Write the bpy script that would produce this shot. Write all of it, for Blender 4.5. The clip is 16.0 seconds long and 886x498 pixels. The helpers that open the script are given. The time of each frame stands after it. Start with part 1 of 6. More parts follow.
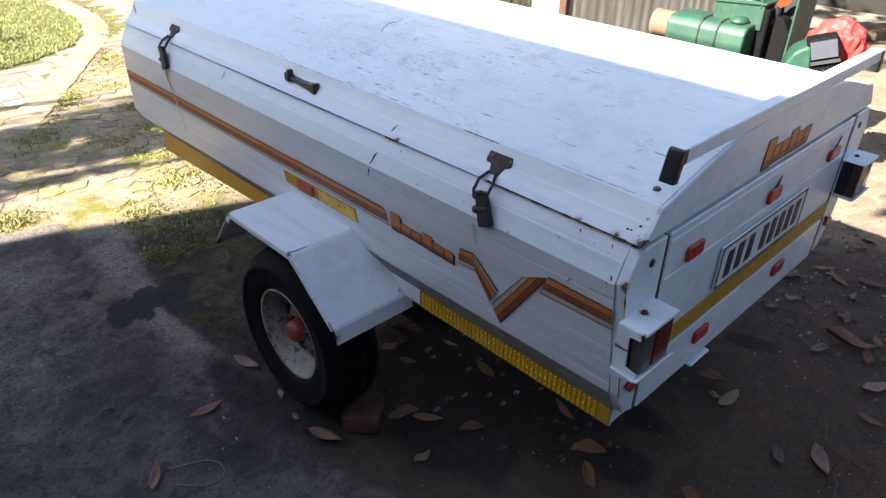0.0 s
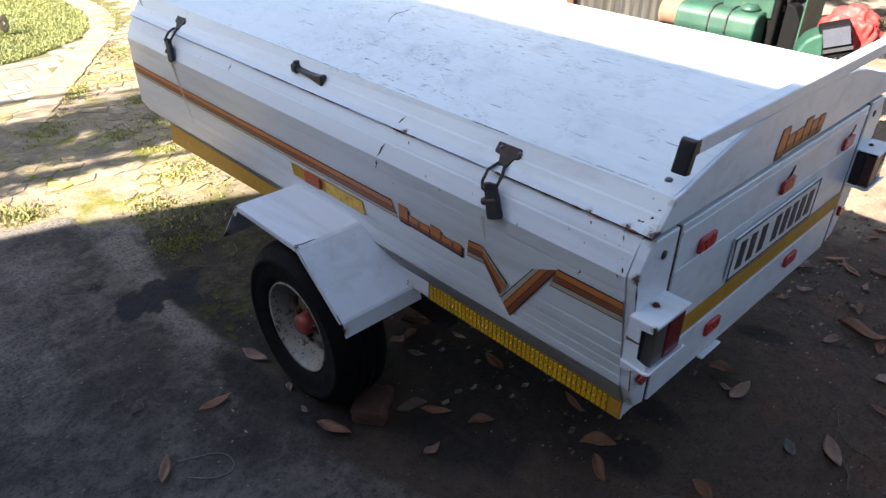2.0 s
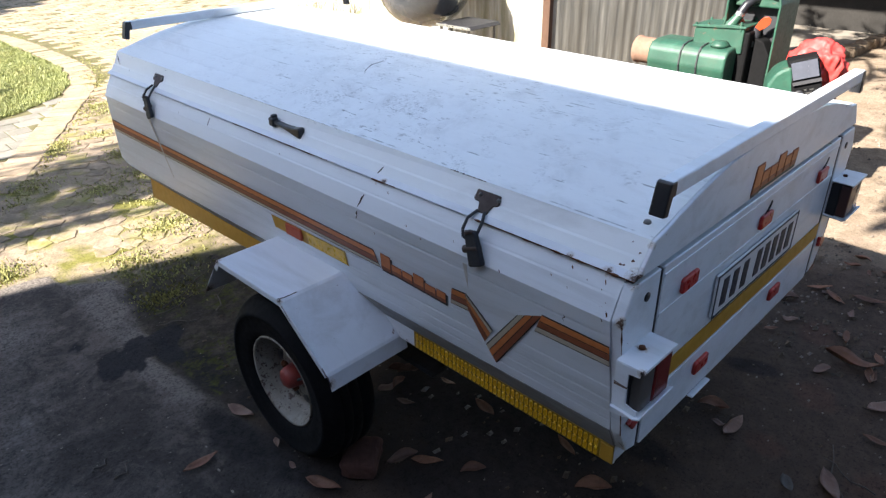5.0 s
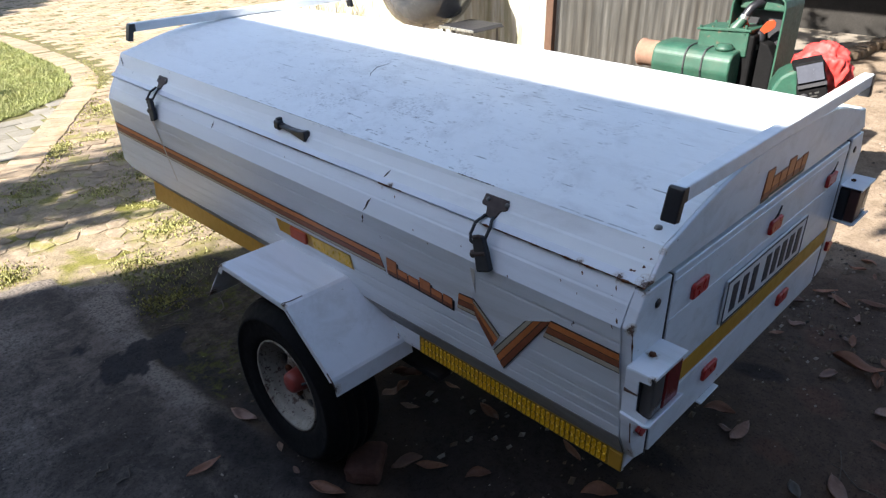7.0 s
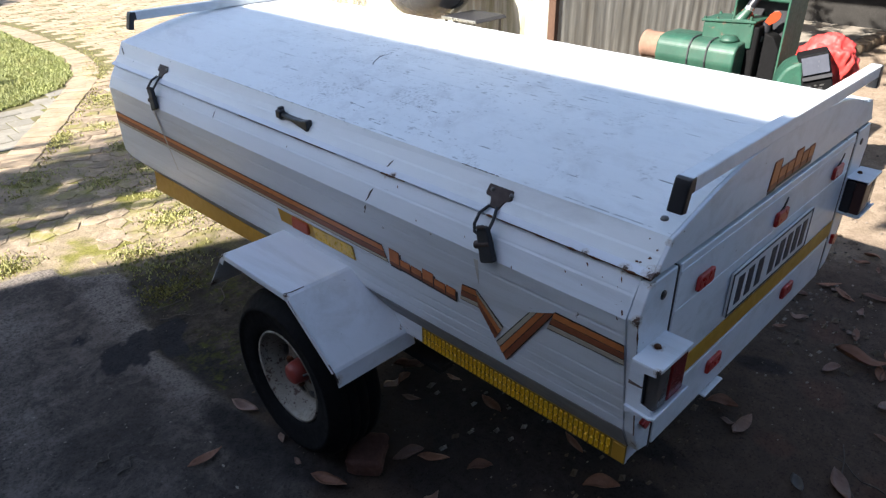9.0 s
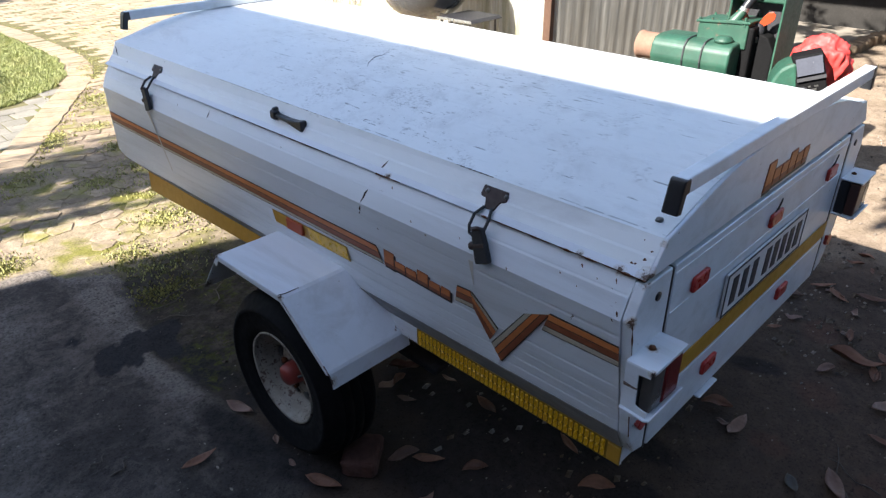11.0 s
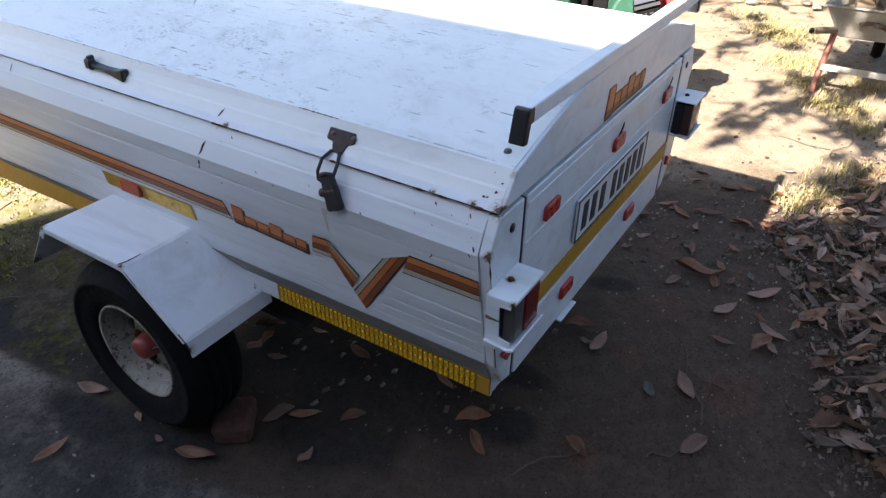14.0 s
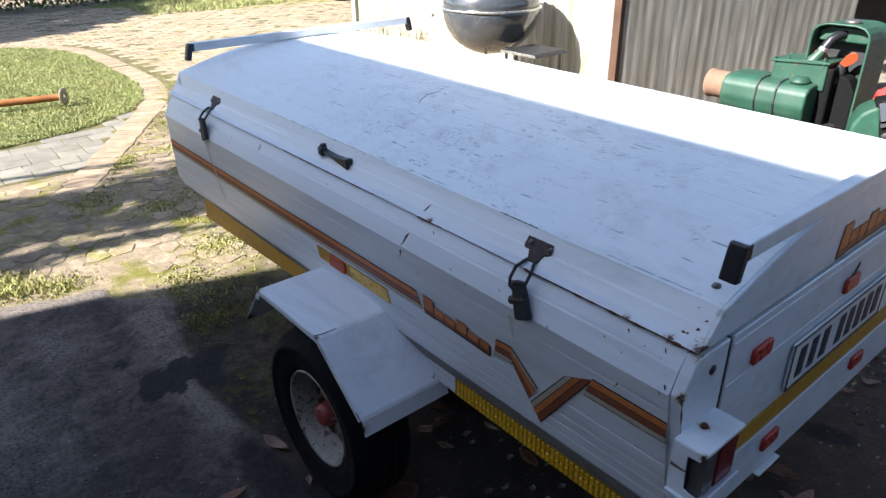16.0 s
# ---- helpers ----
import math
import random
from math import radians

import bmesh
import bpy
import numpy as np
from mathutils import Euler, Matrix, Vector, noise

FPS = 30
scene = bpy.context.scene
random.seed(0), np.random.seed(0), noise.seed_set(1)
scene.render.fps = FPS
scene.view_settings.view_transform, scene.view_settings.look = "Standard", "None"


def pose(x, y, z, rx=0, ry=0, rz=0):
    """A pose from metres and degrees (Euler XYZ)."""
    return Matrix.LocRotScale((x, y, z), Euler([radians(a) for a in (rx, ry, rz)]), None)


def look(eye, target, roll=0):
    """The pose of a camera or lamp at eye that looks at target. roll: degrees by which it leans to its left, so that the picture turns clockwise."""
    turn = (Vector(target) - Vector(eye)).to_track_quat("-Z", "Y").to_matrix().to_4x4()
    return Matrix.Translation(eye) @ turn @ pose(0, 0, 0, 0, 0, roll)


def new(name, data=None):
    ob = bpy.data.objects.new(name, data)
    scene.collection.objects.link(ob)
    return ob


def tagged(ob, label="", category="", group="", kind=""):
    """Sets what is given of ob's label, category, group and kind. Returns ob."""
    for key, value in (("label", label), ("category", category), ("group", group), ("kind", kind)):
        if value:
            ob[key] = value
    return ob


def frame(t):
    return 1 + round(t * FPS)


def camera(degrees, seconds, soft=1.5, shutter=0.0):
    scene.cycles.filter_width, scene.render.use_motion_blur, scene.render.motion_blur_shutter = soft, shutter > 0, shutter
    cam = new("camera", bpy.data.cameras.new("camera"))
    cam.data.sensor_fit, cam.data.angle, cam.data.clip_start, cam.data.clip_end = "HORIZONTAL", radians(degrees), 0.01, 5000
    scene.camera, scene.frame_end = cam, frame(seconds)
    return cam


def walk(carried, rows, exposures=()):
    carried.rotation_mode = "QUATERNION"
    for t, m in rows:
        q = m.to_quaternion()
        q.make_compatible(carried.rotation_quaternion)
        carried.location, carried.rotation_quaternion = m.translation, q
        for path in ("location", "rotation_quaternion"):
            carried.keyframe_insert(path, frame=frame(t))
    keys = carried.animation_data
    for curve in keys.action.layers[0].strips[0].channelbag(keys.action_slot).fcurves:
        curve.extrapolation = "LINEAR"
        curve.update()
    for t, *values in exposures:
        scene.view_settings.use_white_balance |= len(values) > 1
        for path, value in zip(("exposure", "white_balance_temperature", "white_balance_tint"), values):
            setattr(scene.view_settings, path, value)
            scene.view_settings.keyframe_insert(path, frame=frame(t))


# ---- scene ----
cam = camera(66.2, 16.0, 1.35, 0.3)
EXPOSURES = [(0, 2.64, 6750, 10), (1.5, 2.7, 6850, 10), (3, 2.62, 6850, 10), (4, 2.56, 6700, 10), (4.5, 2.51, 6550, 10), (7, 2.23, 6480, 10), (7.5, 2.2, 6430, 10), (9.5, 2.23, 6430, 10), (12.5, 2.33, 6350, 10), (13.5, 2.48, 6550, 10), (14.5, 2.95, 6950, 10), (15, 2.72, 6800, 10), (15.5, 2.36, 6350, 10), (16, 2.16, 6250, 10)]
PATH = [
    (0, (-1.515, -0.479, 1.504), (-0.313, 0.747, 0.479), 1.2),
    (0.5, (-1.522, -0.469, 1.503), (-0.38, 0.804, 0.465), 0.4),
    (1, (-1.529, -0.466, 1.502), (-0.41, 0.816, 0.451), 0.2),
    (1.5, (-1.528, -0.468, 1.501), (-0.395, 0.809, 0.459), 0.5),
    (2, (-1.509, -0.469, 1.5), (-0.332, 0.762, 0.453), 0.6),
    (2.5, (-1.48, -0.473, 1.496), (-0.236, 0.699, 0.456), 0.4),
    (3, (-1.467, -0.474, 1.5), (-0.172, 0.654, 0.474), 0.7),
    (3.5, (-1.462, -0.472, 1.498), (-0.189, 0.68, 0.474), -0.4),
    (4, (-1.477, -0.466, 1.501), (-0.243, 0.738, 0.488), -0.8),
    (4.5, (-1.488, -0.466, 1.514), (-0.246, 0.779, 0.561), -1.2),
    (7, (-1.489, -0.445, 1.514), (-0.245, 0.804, 0.57), -1.0),
    (7.5, (-1.491, -0.44, 1.511), (-0.259, 0.812, 0.553), -0.9),
    (8, (-1.486, -0.435, 1.506), (-0.245, 0.805, 0.547), -0.9),
    (8.5, (-1.49, -0.439, 1.507), (-0.255, 0.809, 0.55), -1.0),
    (9, (-1.487, -0.435, 1.505), (-0.252, 0.808, 0.542), -0.8),
    (9.5, (-1.489, -0.435, 1.507), (-0.248, 0.809, 0.551), -0.7),
    (12, (-1.479, -0.433, 1.5), (-0.233, 0.791, 0.525), -0.4),
    (12.5, (-1.478, -0.433, 1.496), (-0.227, 0.779, 0.514), -0.1),
    (13, (-1.471, -0.436, 1.494), (-0.183, 0.72, 0.49), -0.6),
    (13.5, (-1.456, -0.435, 1.484), (-0.082, 0.583, 0.448), 0.7),
    (14, (-1.434, -0.437, 1.482), (-0.023, 0.455, 0.381), 0.7),
    (14.5, (-1.362, -0.453, 1.476), (0.032, 0.481, 0.389), 0.9),
    (15, (-1.335, -0.444, 1.475), (-0.037, 0.687, 0.457), 2.0),
    (15.5, (-1.369, -0.42, 1.506), (-0.161, 0.879, 0.583), 1.0),
    (16, (-1.397, -0.403, 1.514), (-0.257, 0.979, 0.622), -0.7),
]
walk(cam, [(t, look(eye, target, roll)) for t, eye, target, roll in PATH], EXPOSURES)

# ---- body ----
# World, sun
SUN_DIR = Vector((-1.32, 0.233, 1.0)).normalized()
world = bpy.data.worlds.new("world")
scene.world = world
world.use_nodes = True
wn = world.node_tree.nodes
sky = wn.new("ShaderNodeTexSky")
sky.sky_type = "NISHITA"
sky.sun_disc = False
sky.sun_elevation = math.asin(SUN_DIR.z)
sky.sun_rotation = math.atan2(SUN_DIR.x, SUN_DIR.y)
world.node_tree.links.new(sky.outputs[0], wn["Background"].inputs[0])
wn["Background"].inputs[1].default_value = 0.069
sun_data = bpy.data.lights.new("sun", "SUN")
sun_data.energy, sun_data.angle, sun_data.color = 4.4, radians(0.55), (1.0, 0.94, 0.85)
sun = new("sun", sun_data)
sun.matrix_world = look(SUN_DIR * 20, (0, 0, 0))


# Materials
def ramp(nodes, links, src, stops):
    r = nodes.new("ShaderNodeValToRGB")
    el = r.color_ramp.elements
    while len(el) < len(stops):
        el.new(0.5)
    for e, (p, c) in zip(el, stops):
        e.position, e.color = p, (*c, 1) if len(c) == 3 else c
    links.new(src, r.inputs[0])
    return r.outputs[0]


def noise_tex(nodes, links, vec, scale, detail=6, rough=0.6, dist=0.0):
    n = nodes.new("ShaderNodeTexNoise")
    n.inputs["Scale"].default_value, n.inputs["Detail"].default_value = scale, detail
    n.inputs["Roughness"].default_value, n.inputs["Distortion"].default_value = rough, dist
    links.new(vec, n.inputs["Vector"])
    return n.outputs["Fac"]


def mix(nodes, links, fac, a, b):
    m = nodes.new("ShaderNodeMix")
    m.data_type = "RGBA"
    for k, v in ((0, fac), (6, a), (7, b)):
        if hasattr(v, "is_output"):
            links.new(v, m.inputs[k])
        else:
            m.inputs[k].default_value = v if k == 0 else (*v, 1)
    return m.outputs[2]


def math_node(nodes, links, op, a, b=0.0):
    m = nodes.new("ShaderNodeMath")
    m.operation = op
    for k, v in ((0, a), (1, b)):
        if hasattr(v, "is_output"):
            links.new(v, m.inputs[k])
        else:
            m.inputs[k].default_value = v
    return m.outputs[0]


def material(name, color, rough=0.6, metal=0.0, vary=0.12, scale=6.0, fine=60.0, bump=0.15, bump_dist=0.002,
             dirt=None, dirt_scale=4.0, dirt_range=(0.55, 0.75), chips=None, chip_scale=30.0, chip_range=(0.68, 0.71),
             random_tint=0.0, stretch=(1, 1, 1), coat=0.0, use_object=True):
    m = bpy.data.materials.new(name)
    m.use_nodes = True
    n, l = m.node_tree.nodes, m.node_tree.links
    bsdf = n["Principled BSDF"]
    tc = n.new("ShaderNodeTexCoord")
    mp = n.new("ShaderNodeMapping")
    mp.inputs["Scale"].default_value = stretch
    if use_object:
        l.new(tc.outputs["Object"], mp.inputs[0])
    else:
        geo = n.new("ShaderNodeNewGeometry")
        l.new(geo.outputs["Position"], mp.inputs[0])
    v = mp.outputs[0]
    big, small = noise_tex(n, l, v, scale), noise_tex(n, l, v, fine)
    lo = [max(0, c * (1 - vary)) for c in color]
    hi = [min(1, c * (1 + vary)) for c in color]
    col = ramp(n, l, big, [(0.3, lo), (0.7, hi)])
    col = mix(n, l, ramp(n, l, small, [(0.35, (0, 0, 0)), (0.65, (0.5, 0.5, 0.5))]), col, [c * (1 - vary) for c in color])
    if random_tint:
        oi = n.new("ShaderNodeObjectInfo")
        k = math_node(n, l, "MULTIPLY_ADD", oi.outputs["Random"], 2 * random_tint)
        n[k.node.name].inputs[2].default_value = 1 - random_tint
        hsv = n.new("ShaderNodeHueSaturation")
        l.new(col, hsv.inputs["Color"])
        l.new(k, hsv.inputs["Value"])
        col = hsv.outputs[0]
    if dirt:
        d = noise_tex(n, l, v, dirt_scale, 9, 0.7, 0.4)
        col = mix(n, l, ramp(n, l, d, [(dirt_range[0], (0, 0, 0)), (dirt_range[1], (0.8, 0.8, 0.8))]), col, dirt)
    if chips:
        c = noise_tex(n, l, v, chip_scale, 5, 0.55, 0.8)
        c2 = noise_tex(n, l, v, chip_scale * 0.17, 3)
        both = math_node(n, l, "ADD", c, math_node(n, l, "MULTIPLY", c2, 0.35))
        f = ramp(n, l, both, [(chip_range[0] + 0.17, (0, 0, 0)), (chip_range[1] + 0.17, (1, 1, 1))])
        col = mix(n, l, f, col, chips)
    l.new(col, bsdf.inputs["Base Color"])
    r = ramp(n, l, small, [(0.3, (max(0, rough - 0.08),) * 3), (0.7, (min(1, rough + 0.08),) * 3)])
    l.new(r, bsdf.inputs["Roughness"])
    bsdf.inputs["Metallic"].default_value = metal
    bsdf.inputs["Specular IOR Level"].default_value = 0.15 if rough >= 0.75 else 0.5
    bsdf.inputs["Coat Weight"].default_value = coat
    if bump:
        b = n.new("ShaderNodeBump")
        b.inputs["Strength"].default_value, b.inputs["Distance"].default_value = bump, bump_dist
        l.new(math_node(n, l, "ADD", small, big), b.inputs["Height"])
        l.new(b.outputs[0], bsdf.inputs["Normal"])
    return m


MAT = {
    "white": material("white_paint", (0.72, 0.75, 0.8), 0.36, vary=0.05, scale=5, fine=40, bump=0.05, dirt=(0.42, 0.425, 0.42), dirt_scale=9, dirt_range=(0.48, 0.85), chips=(0.12, 0.07, 0.05), chip_scale=34, chip_range=(0.73, 0.755), stretch=(1, 0.16, 1.6), coat=0.12, use_object=False),
    "lid_white": material("lid_paint", (0.82, 0.845, 0.86), 0.45, vary=0.04, scale=3, fine=50, bump=0.05, dirt=(0.5, 0.5, 0.5), dirt_scale=7, dirt_range=(0.55, 0.9), stretch=(1, 0.35, 1), chips=(0.1, 0.1, 0.1), chip_scale=30, chip_range=(0.74, 0.77), use_object=False),
    "greyed": material("grey_brown_paint", (0.27, 0.265, 0.265), 0.6, vary=0.25, scale=6, fine=50, bump=0.1, dirt=(0.16, 0.12, 0.09), dirt_scale=7, dirt_range=(0.5, 0.75), stretch=(1, 0.3, 1), use_object=False),
    "black": material("black_plastic", (0.016, 0.016, 0.02), 0.38, vary=0.2),
    "rubber": material("tyre_rubber", (0.006, 0.006, 0.007), 0.8, vary=0.25, dirt=(0.014, 0.013, 0.012), dirt_scale=6, use_object=False),
    "rusty": material("rusty_steel", (0.06, 0.04, 0.035), 0.65, 0.3, vary=0.4, fine=90, bump=0.4),
    "rim": material("rim_paint", (0.29, 0.265, 0.225), 0.6, vary=0.2, fine=90, dirt=(0.17, 0.14, 0.11), dirt_scale=16, dirt_range=(0.45, 0.75), chips=(0.07, 0.04, 0.03), chip_scale=85, chip_range=(0.57, 0.63), use_object=False),
    "red_plastic": material("red_plastic", (0.42, 0.03, 0.025), 0.3, vary=0.1, bump=0.02),
    "dark_red": material("tail_lens_red", (0.16, 0.01, 0.012), 0.2, vary=0.15, bump=0.02),
    "faded_lens": material("tail_lens_faded", (0.07, 0.03, 0.026), 0.35, vary=0.2, bump=0.02),
    "grey_lens": material("tail_lens_grey", (0.1, 0.09, 0.085), 0.15, vary=0.15, bump=0.02),
    "hub": material("hub_cap_red", (0.3, 0.05, 0.04), 0.45, vary=0.2),
    "yellow": material("reflective_tape_yellow", (0.85, 0.46, 0.012), 0.3, vary=0.3, scale=30, fine=120),
    "ochre": material("yellow_strip", (0.48, 0.25, 0.025), 0.5, vary=0.12, scale=4, fine=40, dirt=(0.3, 0.17, 0.04), dirt_scale=8),
    "tape_back": material("tape_ground", (0.26, 0.15, 0.01), 0.5, vary=0.2),
    "orange": material("decal_orange", (0.62, 0.2, 0.06), 0.5, vary=0.15, fine=70),
    "brown": material("decal_brown", (0.30, 0.09, 0.04), 0.5, vary=0.2, fine=70),
    "cream": material("decal_cream", (0.52, 0.46, 0.36), 0.5, vary=0.15, fine=70),
    "decal_black": material("decal_black", (0.03, 0.025, 0.025), 0.5, vary=0.2),
    "plate": material("plate_face", (0.7, 0.7, 0.71), 0.4, vary=0.08),
    "soil": material("soil", (0.083, 0.058, 0.043), 0.95, vary=0.4, scale=1.8, fine=33, bump=0.5, bump_dist=0.008, dirt=(0.055, 0.042, 0.034), dirt_scale=2.1, dirt_range=(0.5, 0.68), use_object=False),
    "galv": material("galvanised_sheet", (0.42, 0.415, 0.395), 0.55, 0.2, vary=0.22, scale=3, fine=30, stretch=(1, 1, 0.15), use_object=False),
    "iron_sheet": material("weathered_iron_sheet", (0.225, 0.22, 0.2), 0.5, 0.25, vary=0.5, scale=28, fine=60, bump=0.1, stretch=(1, 1, 0.06), dirt=(0.14, 0.12, 0.09), dirt_scale=5, dirt_range=(0.5, 0.75), use_object=False),
    "cobble": material("mossy_cobble", (0.27, 0.212, 0.152), 0.9, vary=0.4, scale=14, fine=45, bump=0.8, bump_dist=0.006, dirt=(0.2, 0.19, 0.05), dirt_scale=4.5, dirt_range=(0.48, 0.64), random_tint=0.22, use_object=False),
    "joint": material("sandy_joint", (0.125, 0.11, 0.055), 0.95, vary=0.35, scale=4, fine=60, bump=0.5, dirt=(0.11, 0.125, 0.025), dirt_scale=3, use_object=False),
    "paver": material("grey_paver", (0.21, 0.195, 0.165), 0.9, vary=0.22, scale=8, fine=60, bump=0.4, bump_dist=0.003, dirt=(0.16, 0.14, 0.1), dirt_scale=5, random_tint=0.15, use_object=False),
    "brick": material("pale_clay_brick", (0.33, 0.255, 0.18), 0.9, vary=0.25, scale=9, fine=45, bump=0.5, bump_dist=0.005, dirt=(0.19, 0.165, 0.08), dirt_scale=2.6, dirt_range=(0.52, 0.68), random_tint=0.1, use_object=False),
    "turf": material("turf_soil", (0.17, 0.18, 0.055), 0.95, vary=0.4, scale=4, fine=80, bump=0.5, bump_dist=0.01, use_object=False),
    "grass": material("grass_blade", (0.25, 0.27, 0.09), 0.6, vary=0.25, scale=3, fine=30, bump=0, dirt=(0.26, 0.235, 0.085), dirt_scale=2.0, dirt_range=(0.5, 0.7), use_object=False),
    "weed": material("weed_blade", (0.3, 0.29, 0.095), 0.7, vary=0.3, scale=5, fine=30, bump=0, use_object=False),
    "moss_blade": material("moss_blade", (0.27, 0.25, 0.08), 0.8, vary=0.3, scale=5, fine=30, bump=0, use_object=False),
    "straw": material("dry_straw", (0.28, 0.23, 0.1), 0.7, vary=0.3, scale=6, fine=40, bump=0, use_object=False),
    "leaf": material("dry_leaf", (0.21, 0.095, 0.053), 0.65, vary=0.35, scale=16, fine=90, bump=0.3, random_tint=0.35, dirt=(0.1, 0.05, 0.035), dirt_scale=22, dirt_range=(0.5, 0.7)),
    "leaf_pink": material("faded_dry_leaf", (0.225, 0.13, 0.094), 0.65, vary=0.3, scale=16, fine=90, bump=0.3, random_tint=0.3, dirt=(0.13, 0.075, 0.055), dirt_scale=22, dirt_range=(0.5, 0.7)),
    "leaf_bits": material("crushed_leaf", (0.19, 0.155, 0.125), 0.8, vary=0.4, scale=9, fine=40, bump=0, use_object=False),
    "leaf_heap": material("dry_leaf_heap", (0.34, 0.185, 0.115), 0.7, vary=0.45, scale=9, fine=40, bump=0.2, use_object=False),
    "pale_leaf": material("pale_leaf", (0.13, 0.115, 0.1), 0.7, vary=0.2, scale=14, fine=90, bump=0.3, random_tint=0.2),
    "crown": material("tree_leaf", (0.05, 0.09, 0.02), 0.6, vary=0.4, scale=3, bump=0, use_object=False),
    "bark": material("bark", (0.12, 0.09, 0.065), 0.9, vary=0.3, scale=8, fine=40, bump=0.6, bump_dist=0.01, stretch=(1, 1, 0.25), use_object=False),
    "limewash": material("limewashed_sheet", (0.43, 0.42, 0.38), 0.7, vary=0.22, scale=6, fine=30, stretch=(1, 1, 0.12), dirt=(0.2, 0.195, 0.11), dirt_scale=11, dirt_range=(0.45, 0.64), use_object=False),
    "rust_post": material("rusty_post", (0.085, 0.05, 0.035), 0.85, vary=0.3, fine=80, bump=0.4, use_object=False),
    # Far darker than plaster, to cut light bounced off the unseen house wall
    "dark_plaster": material("dark_plaster", (0.07, 0.06, 0.055), 0.9, vary=0.08, scale=2, fine=50, bump=0.2, use_object=False),
    "terracotta": material("rust_pulley", (0.23, 0.14, 0.1), 0.8, vary=0.25, fine=70, bump=0.3),
    "black_enamel": material("black_enamel", (0.05, 0.056, 0.066), 0.2, vary=0.25, bump=0.03, coat=0.8, dirt=(0.16, 0.16, 0.16), dirt_scale=5, dirt_range=(0.5, 0.8)),
    "chrome": material("dull_chrome", (0.6, 0.6, 0.58), 0.3, 0.9, vary=0.1, bump=0.05),
    "steel_shelf": material("shelf_steel", (0.16, 0.155, 0.15), 0.4, 0.7, vary=0.15),
    "dark_iron": material("dark_iron", (0.016, 0.016, 0.02), 0.6, 0.0, vary=0.3),
    "orange_plastic": material("orange_fan", (0.42, 0.06, 0.02), 0.45, vary=0.15),
    "red_bag": material("red_plastic_bag", (0.5, 0.045, 0.04), 0.55, vary=0.25, scale=14, fine=45, bump=0.4, bump_dist=0.008),
    "glass": material("dusty_glass", (0.075, 0.08, 0.1), 0.2, vary=0.2, bump=0.02),
    "barrow": material("barrow_galvanised", (0.33, 0.32, 0.29), 0.6, 0.3, vary=0.25, fine=60, bump=0.5, dirt=(0.2, 0.13, 0.08), dirt_scale=6),
    "handle_tan": material("weathered_tube", (0.2, 0.165, 0.115), 0.7, vary=0.3, fine=60, bump=0.3, dirt=(0.1, 0.06, 0.04), dirt_scale=9),
    "red_paint": material("red_leg_paint", (0.24, 0.09, 0.07), 0.6, vary=0.25, fine=60, bump=0.2),
    "pipe_rust": material("rusted_pipe", (0.32, 0.13, 0.05), 0.8, vary=0.3, fine=60, bump=0.4),
    "stone": material("rubble_stone", (0.24, 0.21, 0.175), 0.9, vary=0.2, scale=5, fine=40, bump=0.6, bump_dist=0.01, use_object=False),
    "step_stone": material("earthy_step_stone", (0.22, 0.165, 0.115), 0.9, vary=0.35, scale=9, fine=50, bump=0.6, bump_dist=0.008, dirt=(0.1, 0.07, 0.045), dirt_scale=7, use_object=False),
    "clay": material("red_clay_brick", (0.1, 0.052, 0.042), 0.9, vary=0.3, fine=60, bump=0.5),
    "rope": material("pale_string", (0.22, 0.205, 0.18), 0.8, vary=0.2),
    "twig": material("grey_twig", (0.12, 0.1, 0.085), 0.9, vary=0.3),
    "rust": material("rust_spot", (0.13, 0.055, 0.03), 0.9, vary=0.5, fine=120, bump=0.5),
    "stain": material("rust_drip", (0.55, 0.52, 0.49), 0.7, vary=0.15, fine=60),
    # Near-black: the shed's deep shade is put into the colour
    "shed_in_shade": material("shaded_shed_timber", (0.03, 0.028, 0.026), 0.9, vary=0.3, use_object=False),
    "blue": material("faded_blue_plastic", (0.09, 0.175, 0.23), 0.5, vary=0.15),
    "blue_black": material("plate_ink", (0.02, 0.022, 0.035), 0.5, vary=0.2),
    "soot": material("oily_black", (0.004, 0.004, 0.0045), 0.8, vary=0.3),
    "green": material("green_enamel", (0.02, 0.072, 0.047), 0.5, vary=0.35, scale=7, fine=50, bump=0.12, dirt=(0.055, 0.085, 0.06), dirt_scale=6, dirt_range=(0.5, 0.75), chips=(0.1, 0.07, 0.05), chip_scale=26, chip_range=(0.68, 0.73)),
}


# Broken grimy scuffs along the lid's pressed ribs
lm = MAT["lid_white"].node_tree
ln_, ll = lm.nodes, lm.links
geo = next(n for n in ln_ if n.bl_idname == "ShaderNodeNewGeometry")
sep = ln_.new("ShaderNodeSeparateXYZ")
ll.new(geo.outputs["Position"], sep.inputs[0])
saw = math_node(ln_, ll, "PINGPONG", math_node(ln_, ll, "ADD", sep.outputs["X"], 0.455 + 0.0605 * 20), 0.03025)
near_rib = ramp(ln_, ll, math_node(ln_, ll, "MULTIPLY", saw, 30.0), [(0.025, (1, 1, 1)), (0.07, (0, 0, 0))])
def drawn(scale, size, lo, hi, strength, detail=5):
    """Marks drawn out along the lid."""
    mp2 = ln_.new("ShaderNodeMapping")
    mp2.inputs["Scale"].default_value = scale
    ll.new(geo.outputs["Position"], mp2.inputs[0])
    return ramp(ln_, ll, noise_tex(ln_, ll, mp2.outputs[0], size, detail, 0.65), [(lo, (0, 0, 0)), (hi, (strength,) * 3)])


